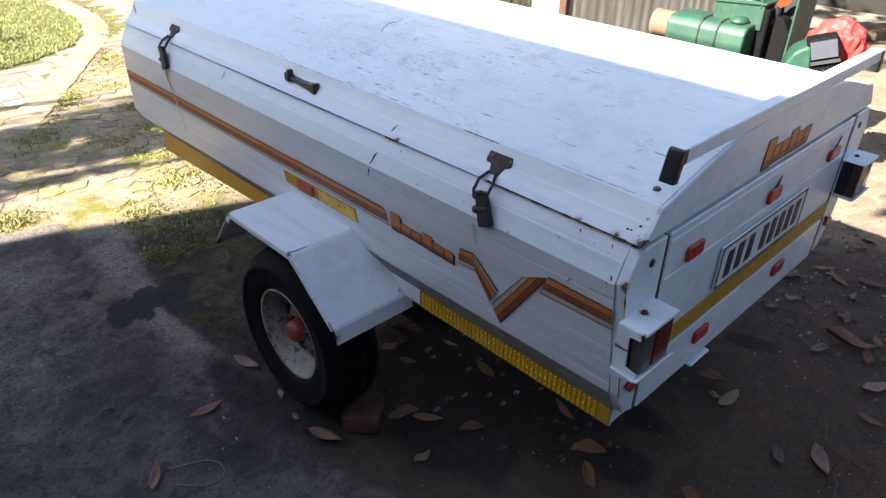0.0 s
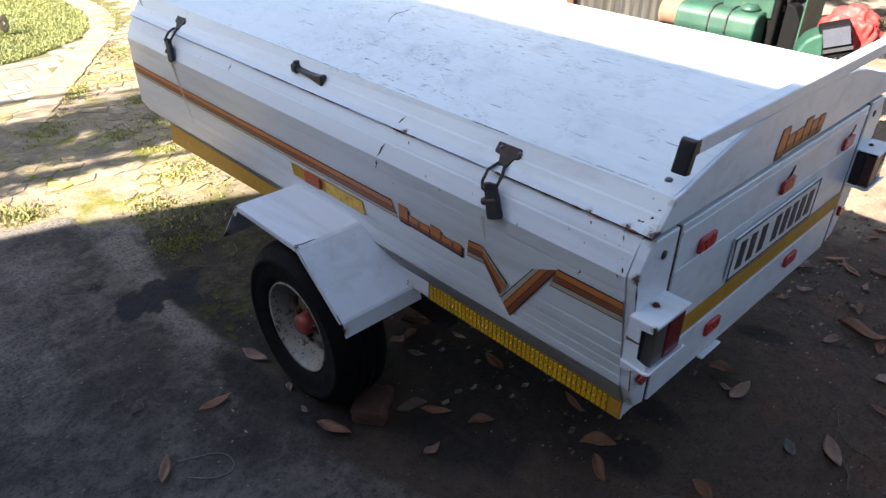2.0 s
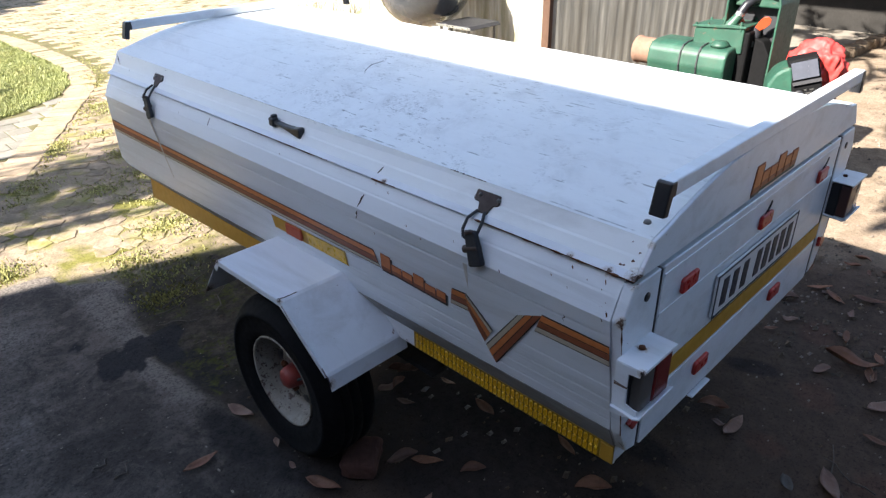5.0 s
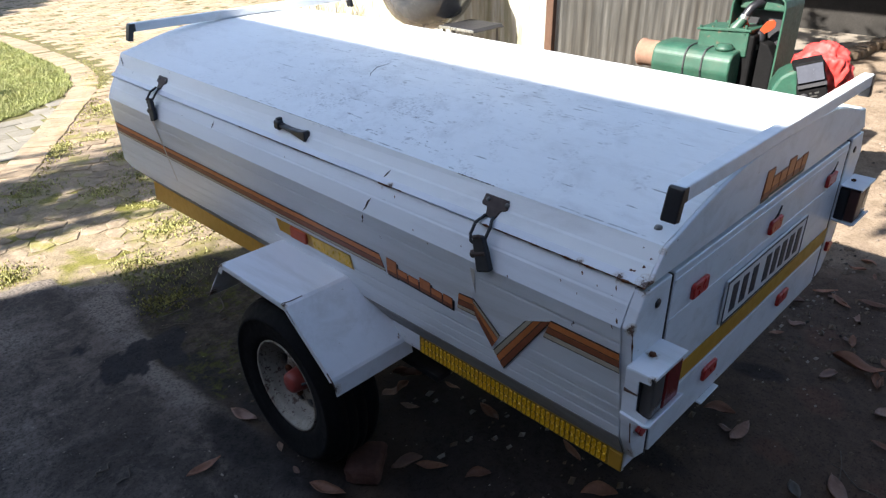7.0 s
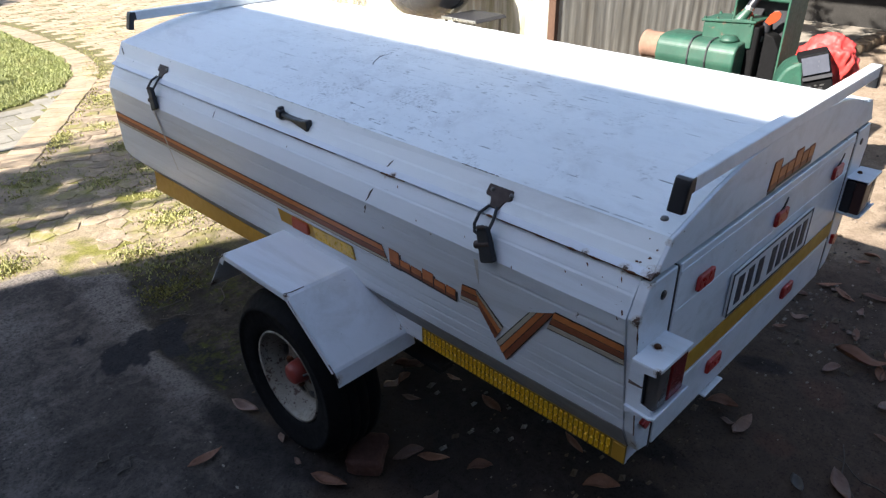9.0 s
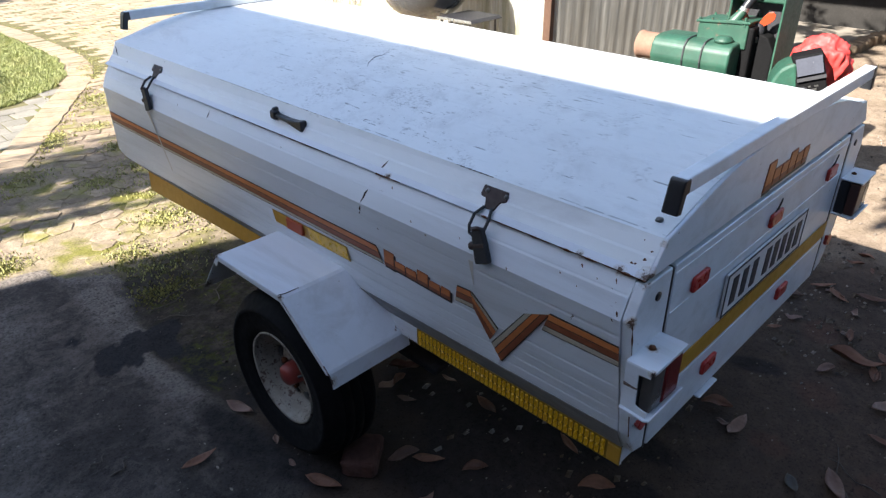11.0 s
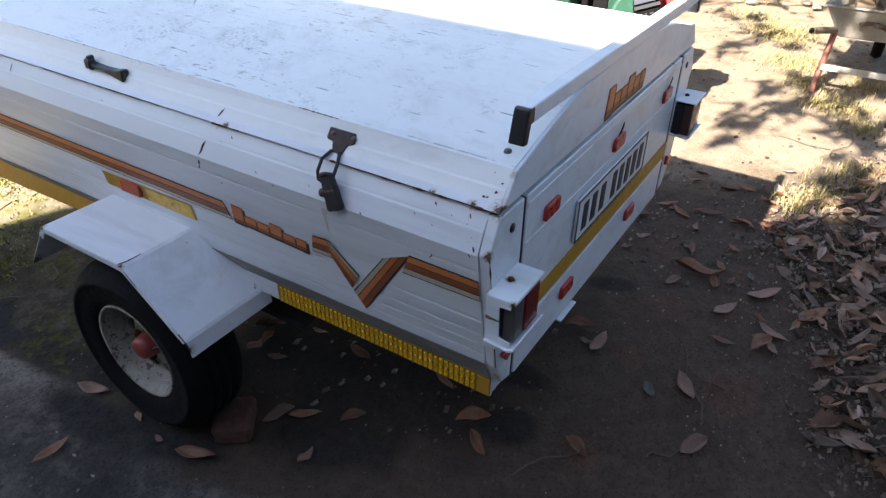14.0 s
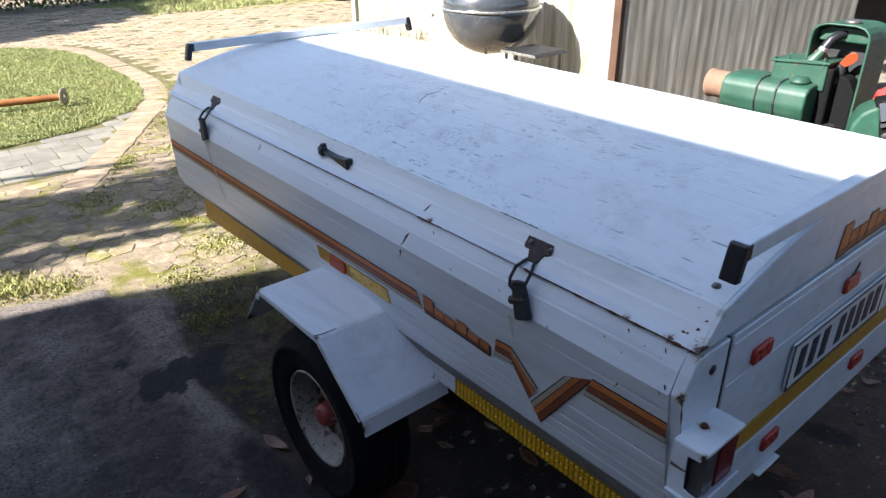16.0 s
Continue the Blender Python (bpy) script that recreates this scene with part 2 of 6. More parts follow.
up = ramp(ln_, ll, sep.outputs["Z"], [(0.974, (0, 0, 0)), (0.982, (1, 1, 1))])
dashes = math_node(ln_, ll, "MULTIPLY", near_rib, drawn((25, 6.0, 1), 2.6, 0.555, 0.63, 0.78))
zone = ramp(ln_, ll, noise_tex(ln_, ll, geo.outputs["Position"], 2.6, 3), [(0.42, (0.1, 0.1, 0.1)), (0.6, (1, 1, 1))])
scuff = math_node(ln_, ll, "MULTIPLY", drawn((1, 0.5, 1), 42, 0.6, 0.67, 0.6, 8), zone)
ticks_ = math_node(ln_, ll, "MULTIPLY", drawn((3.0, 0.7, 1), 38, 0.645, 0.68, 0.75, 3), zone)
film_ = math_node(ln_, ll, "MULTIPLY", ramp(ln_, ll, noise_tex(ln_, ll, geo.outputs["Position"], 11, 9, 0.72, 0.4), [(0.5, (0, 0, 0)), (0.72, (0.36, 0.36, 0.36))]), zone)
used_ = ramp(ln_, ll, math_node(ln_, ll, "MULTIPLY", sep.outputs["Y"], 0.5), [(0.55, (1, 1, 1)), (0.85, (0.3, 0.3, 0.3))])
patch_ = ramp(ln_, ll, noise_tex(ln_, ll, geo.outputs["Position"], 7.5, 4, 0.6, 0.6), [(0.55, (0, 0, 0)), (0.68, (1, 1, 1))])
peppered = math_node(ln_, ll, "MULTIPLY", drawn((1, 0.75, 1), 150, 0.48, 0.66, 0.5, 4), patch_)
marks = math_node(ln_, ll, "MAXIMUM", math_node(ln_, ll, "MAXIMUM", math_node(ln_, ll, "MAXIMUM", dashes, peppered), scuff), math_node(ln_, ll, "MAXIMUM", ticks_, film_))
lb = ln_["Principled BSDF"]
old = lb.inputs["Base Color"].links[0].from_socket
ll.new(mix(ln_, ll, math_node(ln_, ll, "MULTIPLY", math_node(ln_, ll, "MULTIPLY", marks, used_), up), old, (0.13, 0.13, 0.135)), lb.inputs["Base Color"])


# Pieces joined in one mesh differ in tone
def island_tone(mat, lo, hi, faded=None):
    nt = MAT[mat].node_tree
    n, l = nt.nodes, nt.links
    g = n.new("ShaderNodeNewGeometry")
    k = math_node(n, l, "MULTIPLY_ADD", g.outputs["Random Per Island"], hi - lo)
    k.node.inputs[2].default_value = lo
    hsv = n.new("ShaderNodeHueSaturation")
    bs = n["Principled BSDF"]
    col = bs.inputs["Base Color"].links[0].from_socket
    if faded:  # some pieces bleached, whatever their tone
        col = mix(n, l, math_node(n, l, "MULTIPLY", math_node(n, l, "FRACT", math_node(n, l, "MULTIPLY", g.outputs["Random Per Island"], 7.3)), 0.9), col, faded)
    l.new(col, hsv.inputs["Color"])
    l.new(k, hsv.inputs["Value"])
    l.new(hsv.outputs[0], bs.inputs["Base Color"])


island_tone("leaf_heap", 0.2, 1.2, (0.34, 0.26, 0.22))
island_tone("leaf_bits", 0.2, 1.5)
island_tone("grass", 0.7, 1.3)
island_tone("weed", 0.6, 1.3)
island_tone("moss_blade", 0.6, 1.3)
island_tone("straw", 0.6, 1.3)
island_tone("brick", 0.84, 1.14)
island_tone("cobble", 0.78, 1.2)


# Rust that has bled from corners, folds and fixings
def bleed(mat, spots):
    nt = MAT[mat].node_tree
    n, l = nt.nodes, nt.links
    pos = next(k for k in n if k.bl_idname == "ShaderNodeNewGeometry").outputs["Position"]
    rough_ = noise_tex(n, l, pos, 120, 8, 0.7, 0.5)
    total = None
    for c, r in spots:
        d = n.new("ShaderNodeVectorMath")
        d.operation = "DISTANCE"
        l.new(pos, d.inputs[0])
        d.inputs[1].default_value = c
        s = math_node(n, l, "SUBTRACT", 1.0, math_node(n, l, "MULTIPLY", d.outputs["Value"], 1 / r))
        s = math_node(n, l, "MAXIMUM", s, 0.0)
        total = s if total is None else math_node(n, l, "MAXIMUM", total, s)
    near = math_node(n, l, "ADD", math_node(n, l, "MULTIPLY", total, 0.9), math_node(n, l, "MULTIPLY", math_node(n, l, "SUBTRACT", rough_, 0.5), 1.7))
    near = math_node(n, l, "MULTIPLY", near, math_node(n, l, "MINIMUM", math_node(n, l, "MULTIPLY", total, 6.0), 1.0))
    bs = n["Principled BSDF"]
    was = bs.inputs["Base Color"].links[0].from_socket
    col = mix(n, l, ramp(n, l, near, [(0.1, (0, 0, 0)), (0.5, (0.5, 0.5, 0.5))]), was, (0.36, 0.26, 0.17))
    col = mix(n, l, ramp(n, l, near, [(0.5, (0, 0, 0)), (0.62, (1, 1, 1))]), col, (0.075, 0.04, 0.026))
    l.new(col, bs.inputs["Base Color"])


CORNERS = [((-0.566, 0.0, 0.92), 0.026), ((-0.525, 0.0, 0.968), 0.01), ((-0.572, 0.05, 0.917), 0.016), ((-0.572, 0.13, 0.917), 0.012), ((-0.572, 0.64, 0.918), 0.014), ((-0.602, 0.0, 0.845), 0.018), ((-0.545, 0.0, 0.505), 0.035), ((-0.545, -0.018, 0.775), 0.016), ((-0.604, -0.055, 0.77), 0.014), ((-0.757, 0.67, 0.425), 0.024), ((-0.757, 0.862, 0.588), 0.014), ((-0.757, 1.172, 0.588), 0.018), ((-0.757, 1.29, 0.44), 0.05), ((-0.49, 0.016, 1.072), 0.01)]
CORNERS += [((-0.572, 0.804, 0.914), 0.005), ((-0.572, 0.671, 0.908), 0.005), ((-0.603, 0.493, 0.837), 0.005), ((-0.603, 0.632, 0.789), 0.005), ((-0.59, 0.101, 0.816), 0.005), ((-0.59, 0.368, 0.796), 0.005)]
bleed("white", CORNERS)
bleed("lid_white", CORNERS)


# Ground: bare soil that turns to damp soil, mossy earth, sandy paving joints and pale sand, with ragged borders
gt = MAT["soil"].node_tree
gn, gl_ = gt.nodes, gt.links
gpos = next(n for n in gn if n.bl_idname == "ShaderNodeNewGeometry").outputs["Position"]
gsep = gn.new("ShaderNodeSeparateXYZ")
gl_.new(gpos, gsep.inputs[0])
gx_, gy_ = gsep.outputs["X"], gsep.outputs["Y"]
rag = math_node(gn, gl_, "SUBTRACT", noise_tex(gn, gl_, gpos, 3.2, 8, 0.65, 0.3), 0.5)


def zone_of(terms, width, ragged):
    """1 where the sum of k * x + m * y + c is above zero, fading over width metres along a ragged border."""
    kx_, my_, c_ = terms
    s = math_node(gn, gl_, "ADD", math_node(gn, gl_, "MULTIPLY", gx_, kx_), math_node(gn, gl_, "MULTIPLY", gy_, my_))
    s = math_node(gn, gl_, "ADD", math_node(gn, gl_, "ADD", s, c_), math_node(gn, gl_, "MULTIPLY", rag, ragged))
    return ramp(gn, gl_, math_node(gn, gl_, "ADD", math_node(gn, gl_, "MULTIPLY", s, 0.5 / width), 0.5), [(0.0, (0, 0, 0)), (1.0, (1, 1, 1))])


gb = gn["Principled BSDF"]
gcol = gb.inputs["Base Color"].links[0].from_socket
fine_ = noise_tex(gn, gl_, gpos, 17, 10, 0.78)
speck = noise_tex(gn, gl_, gpos, 95, 6, 0.7)


def layer(name):
    """The four masks of a ground layer, roughened along their borders."""
    at = gn.new("ShaderNodeAttribute")
    at.attribute_name = name
    sp = gn.new("ShaderNodeSeparateColor")
    gl_.new(at.outputs["Color"], sp.inputs[0])
    edge = math_node(gn, gl_, "MULTIPLY", math_node(gn, gl_, "SUBTRACT", fine_, 0.5), 0.9)
    out = []
    for k in (sp.outputs[0], sp.outputs[1], sp.outputs[2], at.outputs["Alpha"]):
        spread = math_node(gn, gl_, "MINIMUM", math_node(gn, gl_, "MULTIPLY", k, 5.0), 1.0)
        out.append(ramp(gn, gl_, math_node(gn, gl_, "ADD", k, math_node(gn, gl_, "MULTIPLY", edge, spread)), [(0.2, (0, 0, 0)), (0.8, (1, 1, 1))]))
    return out


concrete_, damp_, mossy_, worn_and_lit = layer("surface")
black_, clay_, pale_ = layer("soil_tone")[:3]


def tones(lo, hi, src=None):
    return ramp(gn, gl_, src or fine_, [(0.3, lo), (0.7, hi)])


gcol = mix(gn, gl_, ramp(gn, gl_, speck, [(0.45, (0, 0, 0)), (0.7, (0.5, 0.5, 0.5))]), gcol, (0.03, 0.024, 0.02))
gcol = mix(gn, gl_, math_node(gn, gl_, "MULTIPLY", pale_, 0.85), gcol, tones((0.053, 0.037, 0.028), (0.118, 0.083, 0.063)))
gcol = mix(gn, gl_, math_node(gn, gl_, "MULTIPLY", clay_, 0.6), gcol, tones((0.075, 0.042, 0.03), (0.14, 0.075, 0.055)))
patchy = ramp(gn, gl_, noise_tex(gn, gl_, gpos, 4.3, 6, 0.6, 0.4), [(0.47, (0, 0, 0)), (0.6, (1, 1, 1))])
earth = ramp(gn, gl_, fine_, [(0.32, (0.018, 0.015, 0.012)), (0.68, (0.07, 0.057, 0.044))])
earth = mix(gn, gl_, ramp(gn, gl_, noise_tex(gn, gl_, gpos, 11, 5, 0.6, 0.3), [(0.48, (0, 0, 0)), (0.62, (0.7, 0.7, 0.7))]), earth, tones((0.06, 0.045, 0.036), (0.125, 0.097, 0.078)))
fleck = ramp(gn, gl_, noise_tex(gn, gl_, gpos, 26, 9, 0.75, 0.6), [(0.47, (0, 0, 0)), (0.58, (1, 1, 1))])
earth = mix(gn, gl_, math_node(gn, gl_, "MULTIPLY", math_node(gn, gl_, "MULTIPLY", patchy, 0.5), fleck), earth, tones((0.03, 0.032, 0.008), (0.1, 0.1, 0.025)))
gcol = mix(gn, gl_, zone_of((-0.2, 1.0, -1.35), 0.18, 1.1), gcol, earth)
joints = ramp(gn, gl_, fine_, [(0.32, (0.15, 0.12, 0.08)), (0.68, (0.32, 0.255, 0.175))])
joints = mix(gn, gl_, patchy, joints, ramp(gn, gl_, fine_, [(0.3, (0.09, 0.085, 0.02)), (0.7, (0.2, 0.185, 0.05))]))
gcol = mix(gn, gl_, zone_of((0.12, 1.0, -2.3), 0.12, 0.5), gcol, joints)
sand = ramp(gn, gl_, fine_, [(0.3, (0.18, 0.135, 0.098)), (0.7, (0.31, 0.245, 0.182))])
sand = mix(gn, gl_, ramp(gn, gl_, noise_tex(gn, gl_, gpos, 3.4, 7, 0.66, 0.6), [(0.5, (0, 0, 0)), (0.64, (0.7, 0.7, 0.7))]), sand, tones((0.1, 0.075, 0.05), (0.2, 0.15, 0.105)))
gcol = mix(gn, gl_, zone_of((1.0, 0.55, -1.75), 0.25, 0.9), gcol, sand)
cloud = noise_tex(gn, gl_, gpos, 2.2, 7, 0.62, 0.5)
conc = ramp(gn, gl_, cloud, [(0.36, (0.046, 0.038, 0.034)), (0.5, (0.09, 0.074, 0.064)), (0.64, (0.16, 0.132, 0.113))])
conc = mix(gn, gl_, ramp(gn, gl_, fine_, [(0.4, (0.75, 0.75, 0.75)), (0.56, (0, 0, 0))]), conc, (0.04, 0.035, 0.031))
stir = noise_tex(gn, gl_, gpos, 6.5, 8, 0.7, 1.2)
conc = mix(gn, gl_, ramp(gn, gl_, stir, [(0.52, (0, 0, 0)), (0.62, (0.7, 0.7, 0.7))]), conc, (0.131, 0.108, 0.093))
conc = mix(gn, gl_, ramp(gn, gl_, speck, [(0.6, (0, 0, 0)), (0.74, (0.6, 0.6, 0.6))]), conc, (0.17, 0.16, 0.15))
# Pale worn concrete, and the slab's painted brightness from sun and bounce
conc = mix(gn, gl_, math_node(gn, gl_, "MULTIPLY", worn_and_lit, ramp(gn, gl_, speck, [(0.36, (0.18, 0.18, 0.18)), (0.6, (0.9, 0.9, 0.9))])), conc, (0.2, 0.172, 0.15))
gcol = mix(gn, gl_, concrete_, gcol, conc)
# Dark soil patches, with the trailer's shadow painted in
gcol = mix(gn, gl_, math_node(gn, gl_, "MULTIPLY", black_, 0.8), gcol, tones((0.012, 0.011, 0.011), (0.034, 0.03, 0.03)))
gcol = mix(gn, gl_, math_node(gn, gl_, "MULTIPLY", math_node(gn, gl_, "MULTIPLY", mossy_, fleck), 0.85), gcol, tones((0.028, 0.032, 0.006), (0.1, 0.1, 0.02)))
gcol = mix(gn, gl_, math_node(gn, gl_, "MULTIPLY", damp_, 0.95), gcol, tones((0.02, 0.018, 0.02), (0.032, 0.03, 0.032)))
grain = noise_tex(gn, gl_, gpos, 210, 4, 0.7)
dim = ramp(gn, gl_, math_node(gn, gl_, "ADD", math_node(gn, gl_, "MULTIPLY", speck, 0.6), math_node(gn, gl_, "MULTIPLY", grain, 0.4)), [(0.38, (0.45, 0.45, 0.45)), (0.5, (1, 1, 1)), (0.64, (1.0, 1.0, 1.0))])
shade_ = gn.new("ShaderNodeMix")
shade_.data_type, shade_.blend_type = "RGBA", "MULTIPLY"
shade_.inputs[0].default_value = 1.0
gl_.new(gcol, shade_.inputs[6])
gl_.new(dim, shade_.inputs[7])
gl_.new(shade_.outputs[2], gb.inputs["Base Color"])


# Mesh helpers
def bm_box(c, s, bevel=0.0, seg=2, rot=None):
    bm = bmesh.new()
    bmesh.ops.create_cube(bm, size=1.0)
    bmesh.ops.scale(bm, vec=s, verts=bm.verts)
    if bevel:
        bmesh.ops.bevel(bm, geom=list(bm.edges), offset=bevel, segments=seg, affect="EDGES", profile=0.5)
    if rot:
        bmesh.ops.transform(bm, matrix=rot, verts=bm.verts)
    bmesh.ops.translate(bm, vec=c, verts=bm.verts)
    return bm


def place3(axis, a, u, v):
    return {"x": (a, u, v), "y": (u, a, v), "z": (u, v, a)}[axis]


def bm_prism(profile, axis, a0, a1, bevel=0.0, seg=2):
    """A closed outline, drawn out along an axis from a0 to a1."""
    bm = bmesh.new()
    lo = [bm.verts.new(place3(axis, a0, u, v)) for u, v in profile]
    hi = [bm.verts.new(place3(axis, a1, u, v)) for u, v in profile]
    bm.faces.new(lo)
    bm.faces.new(hi[::-1])
    for i in range(len(profile)):
        j = (i + 1) % len(profile)
        bm.faces.new((lo[j], lo[i], hi[i], hi[j]))
    bmesh.ops.recalc_face_normals(bm, faces=bm.faces)
    if bevel:
        bmesh.ops.bevel(bm, geom=list(bm.edges), offset=bevel, segments=seg, affect="EDGES", profile=0.5)
    return bm


def thick(line, t):
    """An open outline made t thick, to its left side."""
    pts = [Vector(p) for p in line]
    out = []
    for i, p in enumerate(pts):
        a = (p - pts[i - 1]).normalized() if i else None
        b = (pts[i + 1] - p).normalized() if i < len(pts) - 1 else None
        d = (a or b) + (b or a)
        d.normalize()
        n = Vector((-d.y, d.x))
        k = 1 / max(0.4, n.dot(Vector((-(a or b).y, (a or b).x))))
        out.append(tuple(p + n * t * k))
    return [tuple(p) for p in pts] + out[::-1]


def bm_lathe(profile, axis, c, n=40):
    """A closed outline of (radius, along) turned about an axis through c."""
    bm = bmesh.new()
    rings = []
    for k in range(n):
        a = 2 * math.pi * k / n
        ring = []
        for r, h in profile:
            u, v = r * math.cos(a), r * math.sin(a)
            p = {"x": (h, u, v), "y": (u, h, v), "z": (u, v, h)}[axis]
            ring.append(bm.verts.new(Vector(p) + Vector(c)))
        rings.append(ring)
    m = len(profile)
    for k in range(n):
        for i in range(m):
            j = (i + 1) % m
            bm.faces.new((rings[k][i], rings[k][j], rings[(k + 1) % n][j], rings[(k + 1) % n][i]))
    bmesh.ops.remove_doubles(bm, verts=bm.verts, dist=1e-5)
    bmesh.ops.recalc_face_normals(bm, faces=bm.faces)
    for f in bm.faces:
        f.smooth = True
    return bm


def bm_tube(points, radius, n=8, closed=False, caps=True):
    bm = bmesh.new()
    pts = [Vector(p) for p in points]
    rings = []
    for i, p in enumerate(pts):
        nxt = pts[(i + 1) % len(pts)] if closed or i < len(pts) - 1 else p
        prv = pts[i - 1] if closed or i else p
        d = (nxt - prv).normalized()
        u = d.orthogonal().normalized() if not rings else (last_u - d * last_u.dot(d)).normalized()
        last_u = u
        w = d.cross(u)
        r = radius[i] if isinstance(radius, (list, tuple)) else radius
        rings.append([bm.verts.new(p + (u * math.cos(a) + w * math.sin(a)) * r) for a in [2 * math.pi * k / n for k in range(n)]])
    for i in range(len(pts) if closed else len(pts) - 1):
        A, B = rings[i], rings[(i + 1) % len(pts)]
        for k in range(n):
            bm.faces.new((A[k], A[(k + 1) % n], B[(k + 1) % n], B[k]))
    if caps and not closed:
        bm.faces.new(rings[0][::-1])
        bm.faces.new(rings[-1])
    bmesh.ops.recalc_face_normals(bm, faces=bm.faces)
    for f in bm.faces:
        f.smooth = len(f.verts) == 4
        if len(f.verts) != 4:
            for e in f.edges:
                e.smooth = False
    return bm


def join(*bms):
    out = bmesh.new()
    for b in bms:
        me = bpy.data.meshes.new("tmp")
        b.to_mesh(me)
        out.from_mesh(me)
        bpy.data.meshes.remove(me)
        b.free()
    return out


def mirrored(bm):
    bmesh.ops.scale(bm, vec=(-1, 1, 1), verts=bm.verts)
    bmesh.ops.reverse_faces(bm, faces=bm.faces)
    return bm


def mesh_of(name, bm, mat):
    me = bpy.data.meshes.new(name)
    bm.to_mesh(me)
    bm.free()
    me.materials.append(MAT[mat] if isinstance(mat, str) else mat)
    return me


def part(name, bm, mat, parent, label=""):
    ob = new(name, mesh_of(name, bm, mat))
    ob.parent = parent
    return tagged(ob, label)


def thing(name, bm, mat, label, category, group="", kind=""):
    ob = new(name, mesh_of(name, bm, mat)) if bm else new(name)
    return tagged(ob, label, category, group, kind)


# Ground: one sheet, of which the concrete slab and its old edging strip are pieces of their own
CRACK = [(-0.93, -3), (-0.93, 0.6), (-0.934, 0.858), (-0.942, 1.015), (-0.914, 1.134), (-0.927, 1.217), (-0.916, 1.335), (-0.896, 1.414), (-0.897, 1.584), (-0.893, 1.707), (-0.871, 1.858), (-0.89, 1.997), (-0.873, 2.274), (-0.87, 2.6)]
STRIP = [(-0.2, -3), (-0.45, -0.6), (-0.62, 0.1), (-0.76, 0.52), (-0.818, 0.737), (-0.765, 0.896), (-0.762, 0.992), (-0.756, 1.131), (-0.784, 1.297), (-0.793, 1.476), (-0.825, 1.648), (-0.80, 1.75), (-0.773, 1.931), (-0.725, 2.119), (-0.691, 2.376), (-0.69, 2.6)]
FAR_EDGE = [(-9, 3.4), (-6, 3.2), (-1.3, 2.75), (-1.1, 2.69), (-0.885, 2.62), (-0.86, 2.5), (-0.777, 2.431), (-0.691, 2.376), (-0.6, 2.3)]


def line_at(line, v, along=1):
    pts = sorted(line, key=lambda p: p[along])
    return np.interp(v, [p[along] for p in pts], [p[1 - along] for p in pts])


xt = sorted({round(float(v), 3) for v in [*np.arange(-1.9, 1.5, 0.022), *np.arange(1.5, 5, 0.08), *np.arange(-3, -1.9, 0.1), -80, -50, -30, -18, -10, -6, -4, 6, 8, 12, 18, 30, 50, 80]})
yt = sorted({round(float(v), 3) for v in [*np.arange(-1.3, 2.8, 0.022), *np.arange(2.8, 5, 0.1), *np.arange(-3, -1.3, 0.1), -80, -50, -30, -18, -10, -6, -4, 6, 8, 12, 18, 30, 50, 80]})
GX, GY = np.meshgrid(np.array(xt), np.array(yt))
near_ = lambda f, k, d=0.0: np.array([[f((x * k, y * k, d)) for x in xt] for y in yt])
WAVE, RAG = near_(noise.noise, 1.7), near_(noise.noise, 9.0, 3.0)
step_ = lambda d, w: np.clip(0.5 + d / (2 * w), 0, 1)
inside = np.minimum(line_at(STRIP, GY) - GX, line_at(FAR_EDGE, GX, 0) - GY)
is_slab = np.minimum(line_at(CRACK, GY) - GX, inside)
conc_ = step_(inside + 0.03 * RAG, 0.024)
GZ = (0.003 * WAVE + 0.002 * RAG) * np.clip(1 - (GY - 2.2) / 0.4, 0.3, 1) - 0.004 + 0.0032 * np.clip((GY - 2.0) / 0.3, 0, 1) + 0.009 * conc_


def blobs(spots, hard=1.4):
    """Soft round patches (x, y, radius across, radius along, turn)."""
    out = np.zeros_like(GX)
    for x, y, a, b, turn in spots:
        c, sn = math.cos(radians(turn)), math.sin(radians(turn))
        u, v = ((GX - x) * c + (GY - y) * sn) / a, ((GY - y) * c - (GX - x) * sn) / b
        out = np.maximum(out, np.clip((1.25 - np.sqrt(u * u + v * v) + 0.35 * RAG) * hard, 0, 1))
    return out


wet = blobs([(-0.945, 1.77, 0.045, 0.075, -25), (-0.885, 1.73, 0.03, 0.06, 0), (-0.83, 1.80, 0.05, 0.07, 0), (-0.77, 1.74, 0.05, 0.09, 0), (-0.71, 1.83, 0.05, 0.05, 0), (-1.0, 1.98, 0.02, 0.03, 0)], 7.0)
green = blobs([(-0.70, 1.56, 0.09, 0.14, 15), (-0.75, 1.40, 0.03, 0.08, 0), (-0.62, 1.62, 0.07, 0.06, 0), (-0.62, 2.06, 0.1, 0.14, 0), (-0.52, 2.3, 0.13, 0.1, 0), (-0.45, 2.0, 0.1, 0.2, 0), (-0.6, 1.3, 0.06, 0.05, 0)])
wear_and_light = 1.0 * step_(0.03 - np.abs(GX - line_at(CRACK, GY) - 0.03) + 0.05 * RAG, 0.05) * (GY < 2.45) * np.clip((GY - 1.1) / 0.4, 0, 1) + 0.7 * step_(0.03 - np.abs(GX - line_at(STRIP, GY)), 0.05) * np.clip((GY - 1.2) / 0.2, 0, 1)
wear_and_light = np.maximum(wear_and_light, blobs([(-0.81, 2.18, 0.075, 0.2, 0)]))
# Far rim of the slab painted paler, as the sun brightens it
wear_and_light = np.maximum(wear_and_light, step_(0.1 - (line_at(FAR_EDGE, GX, 0) - GY) + 0.03 * RAG, 0.04))
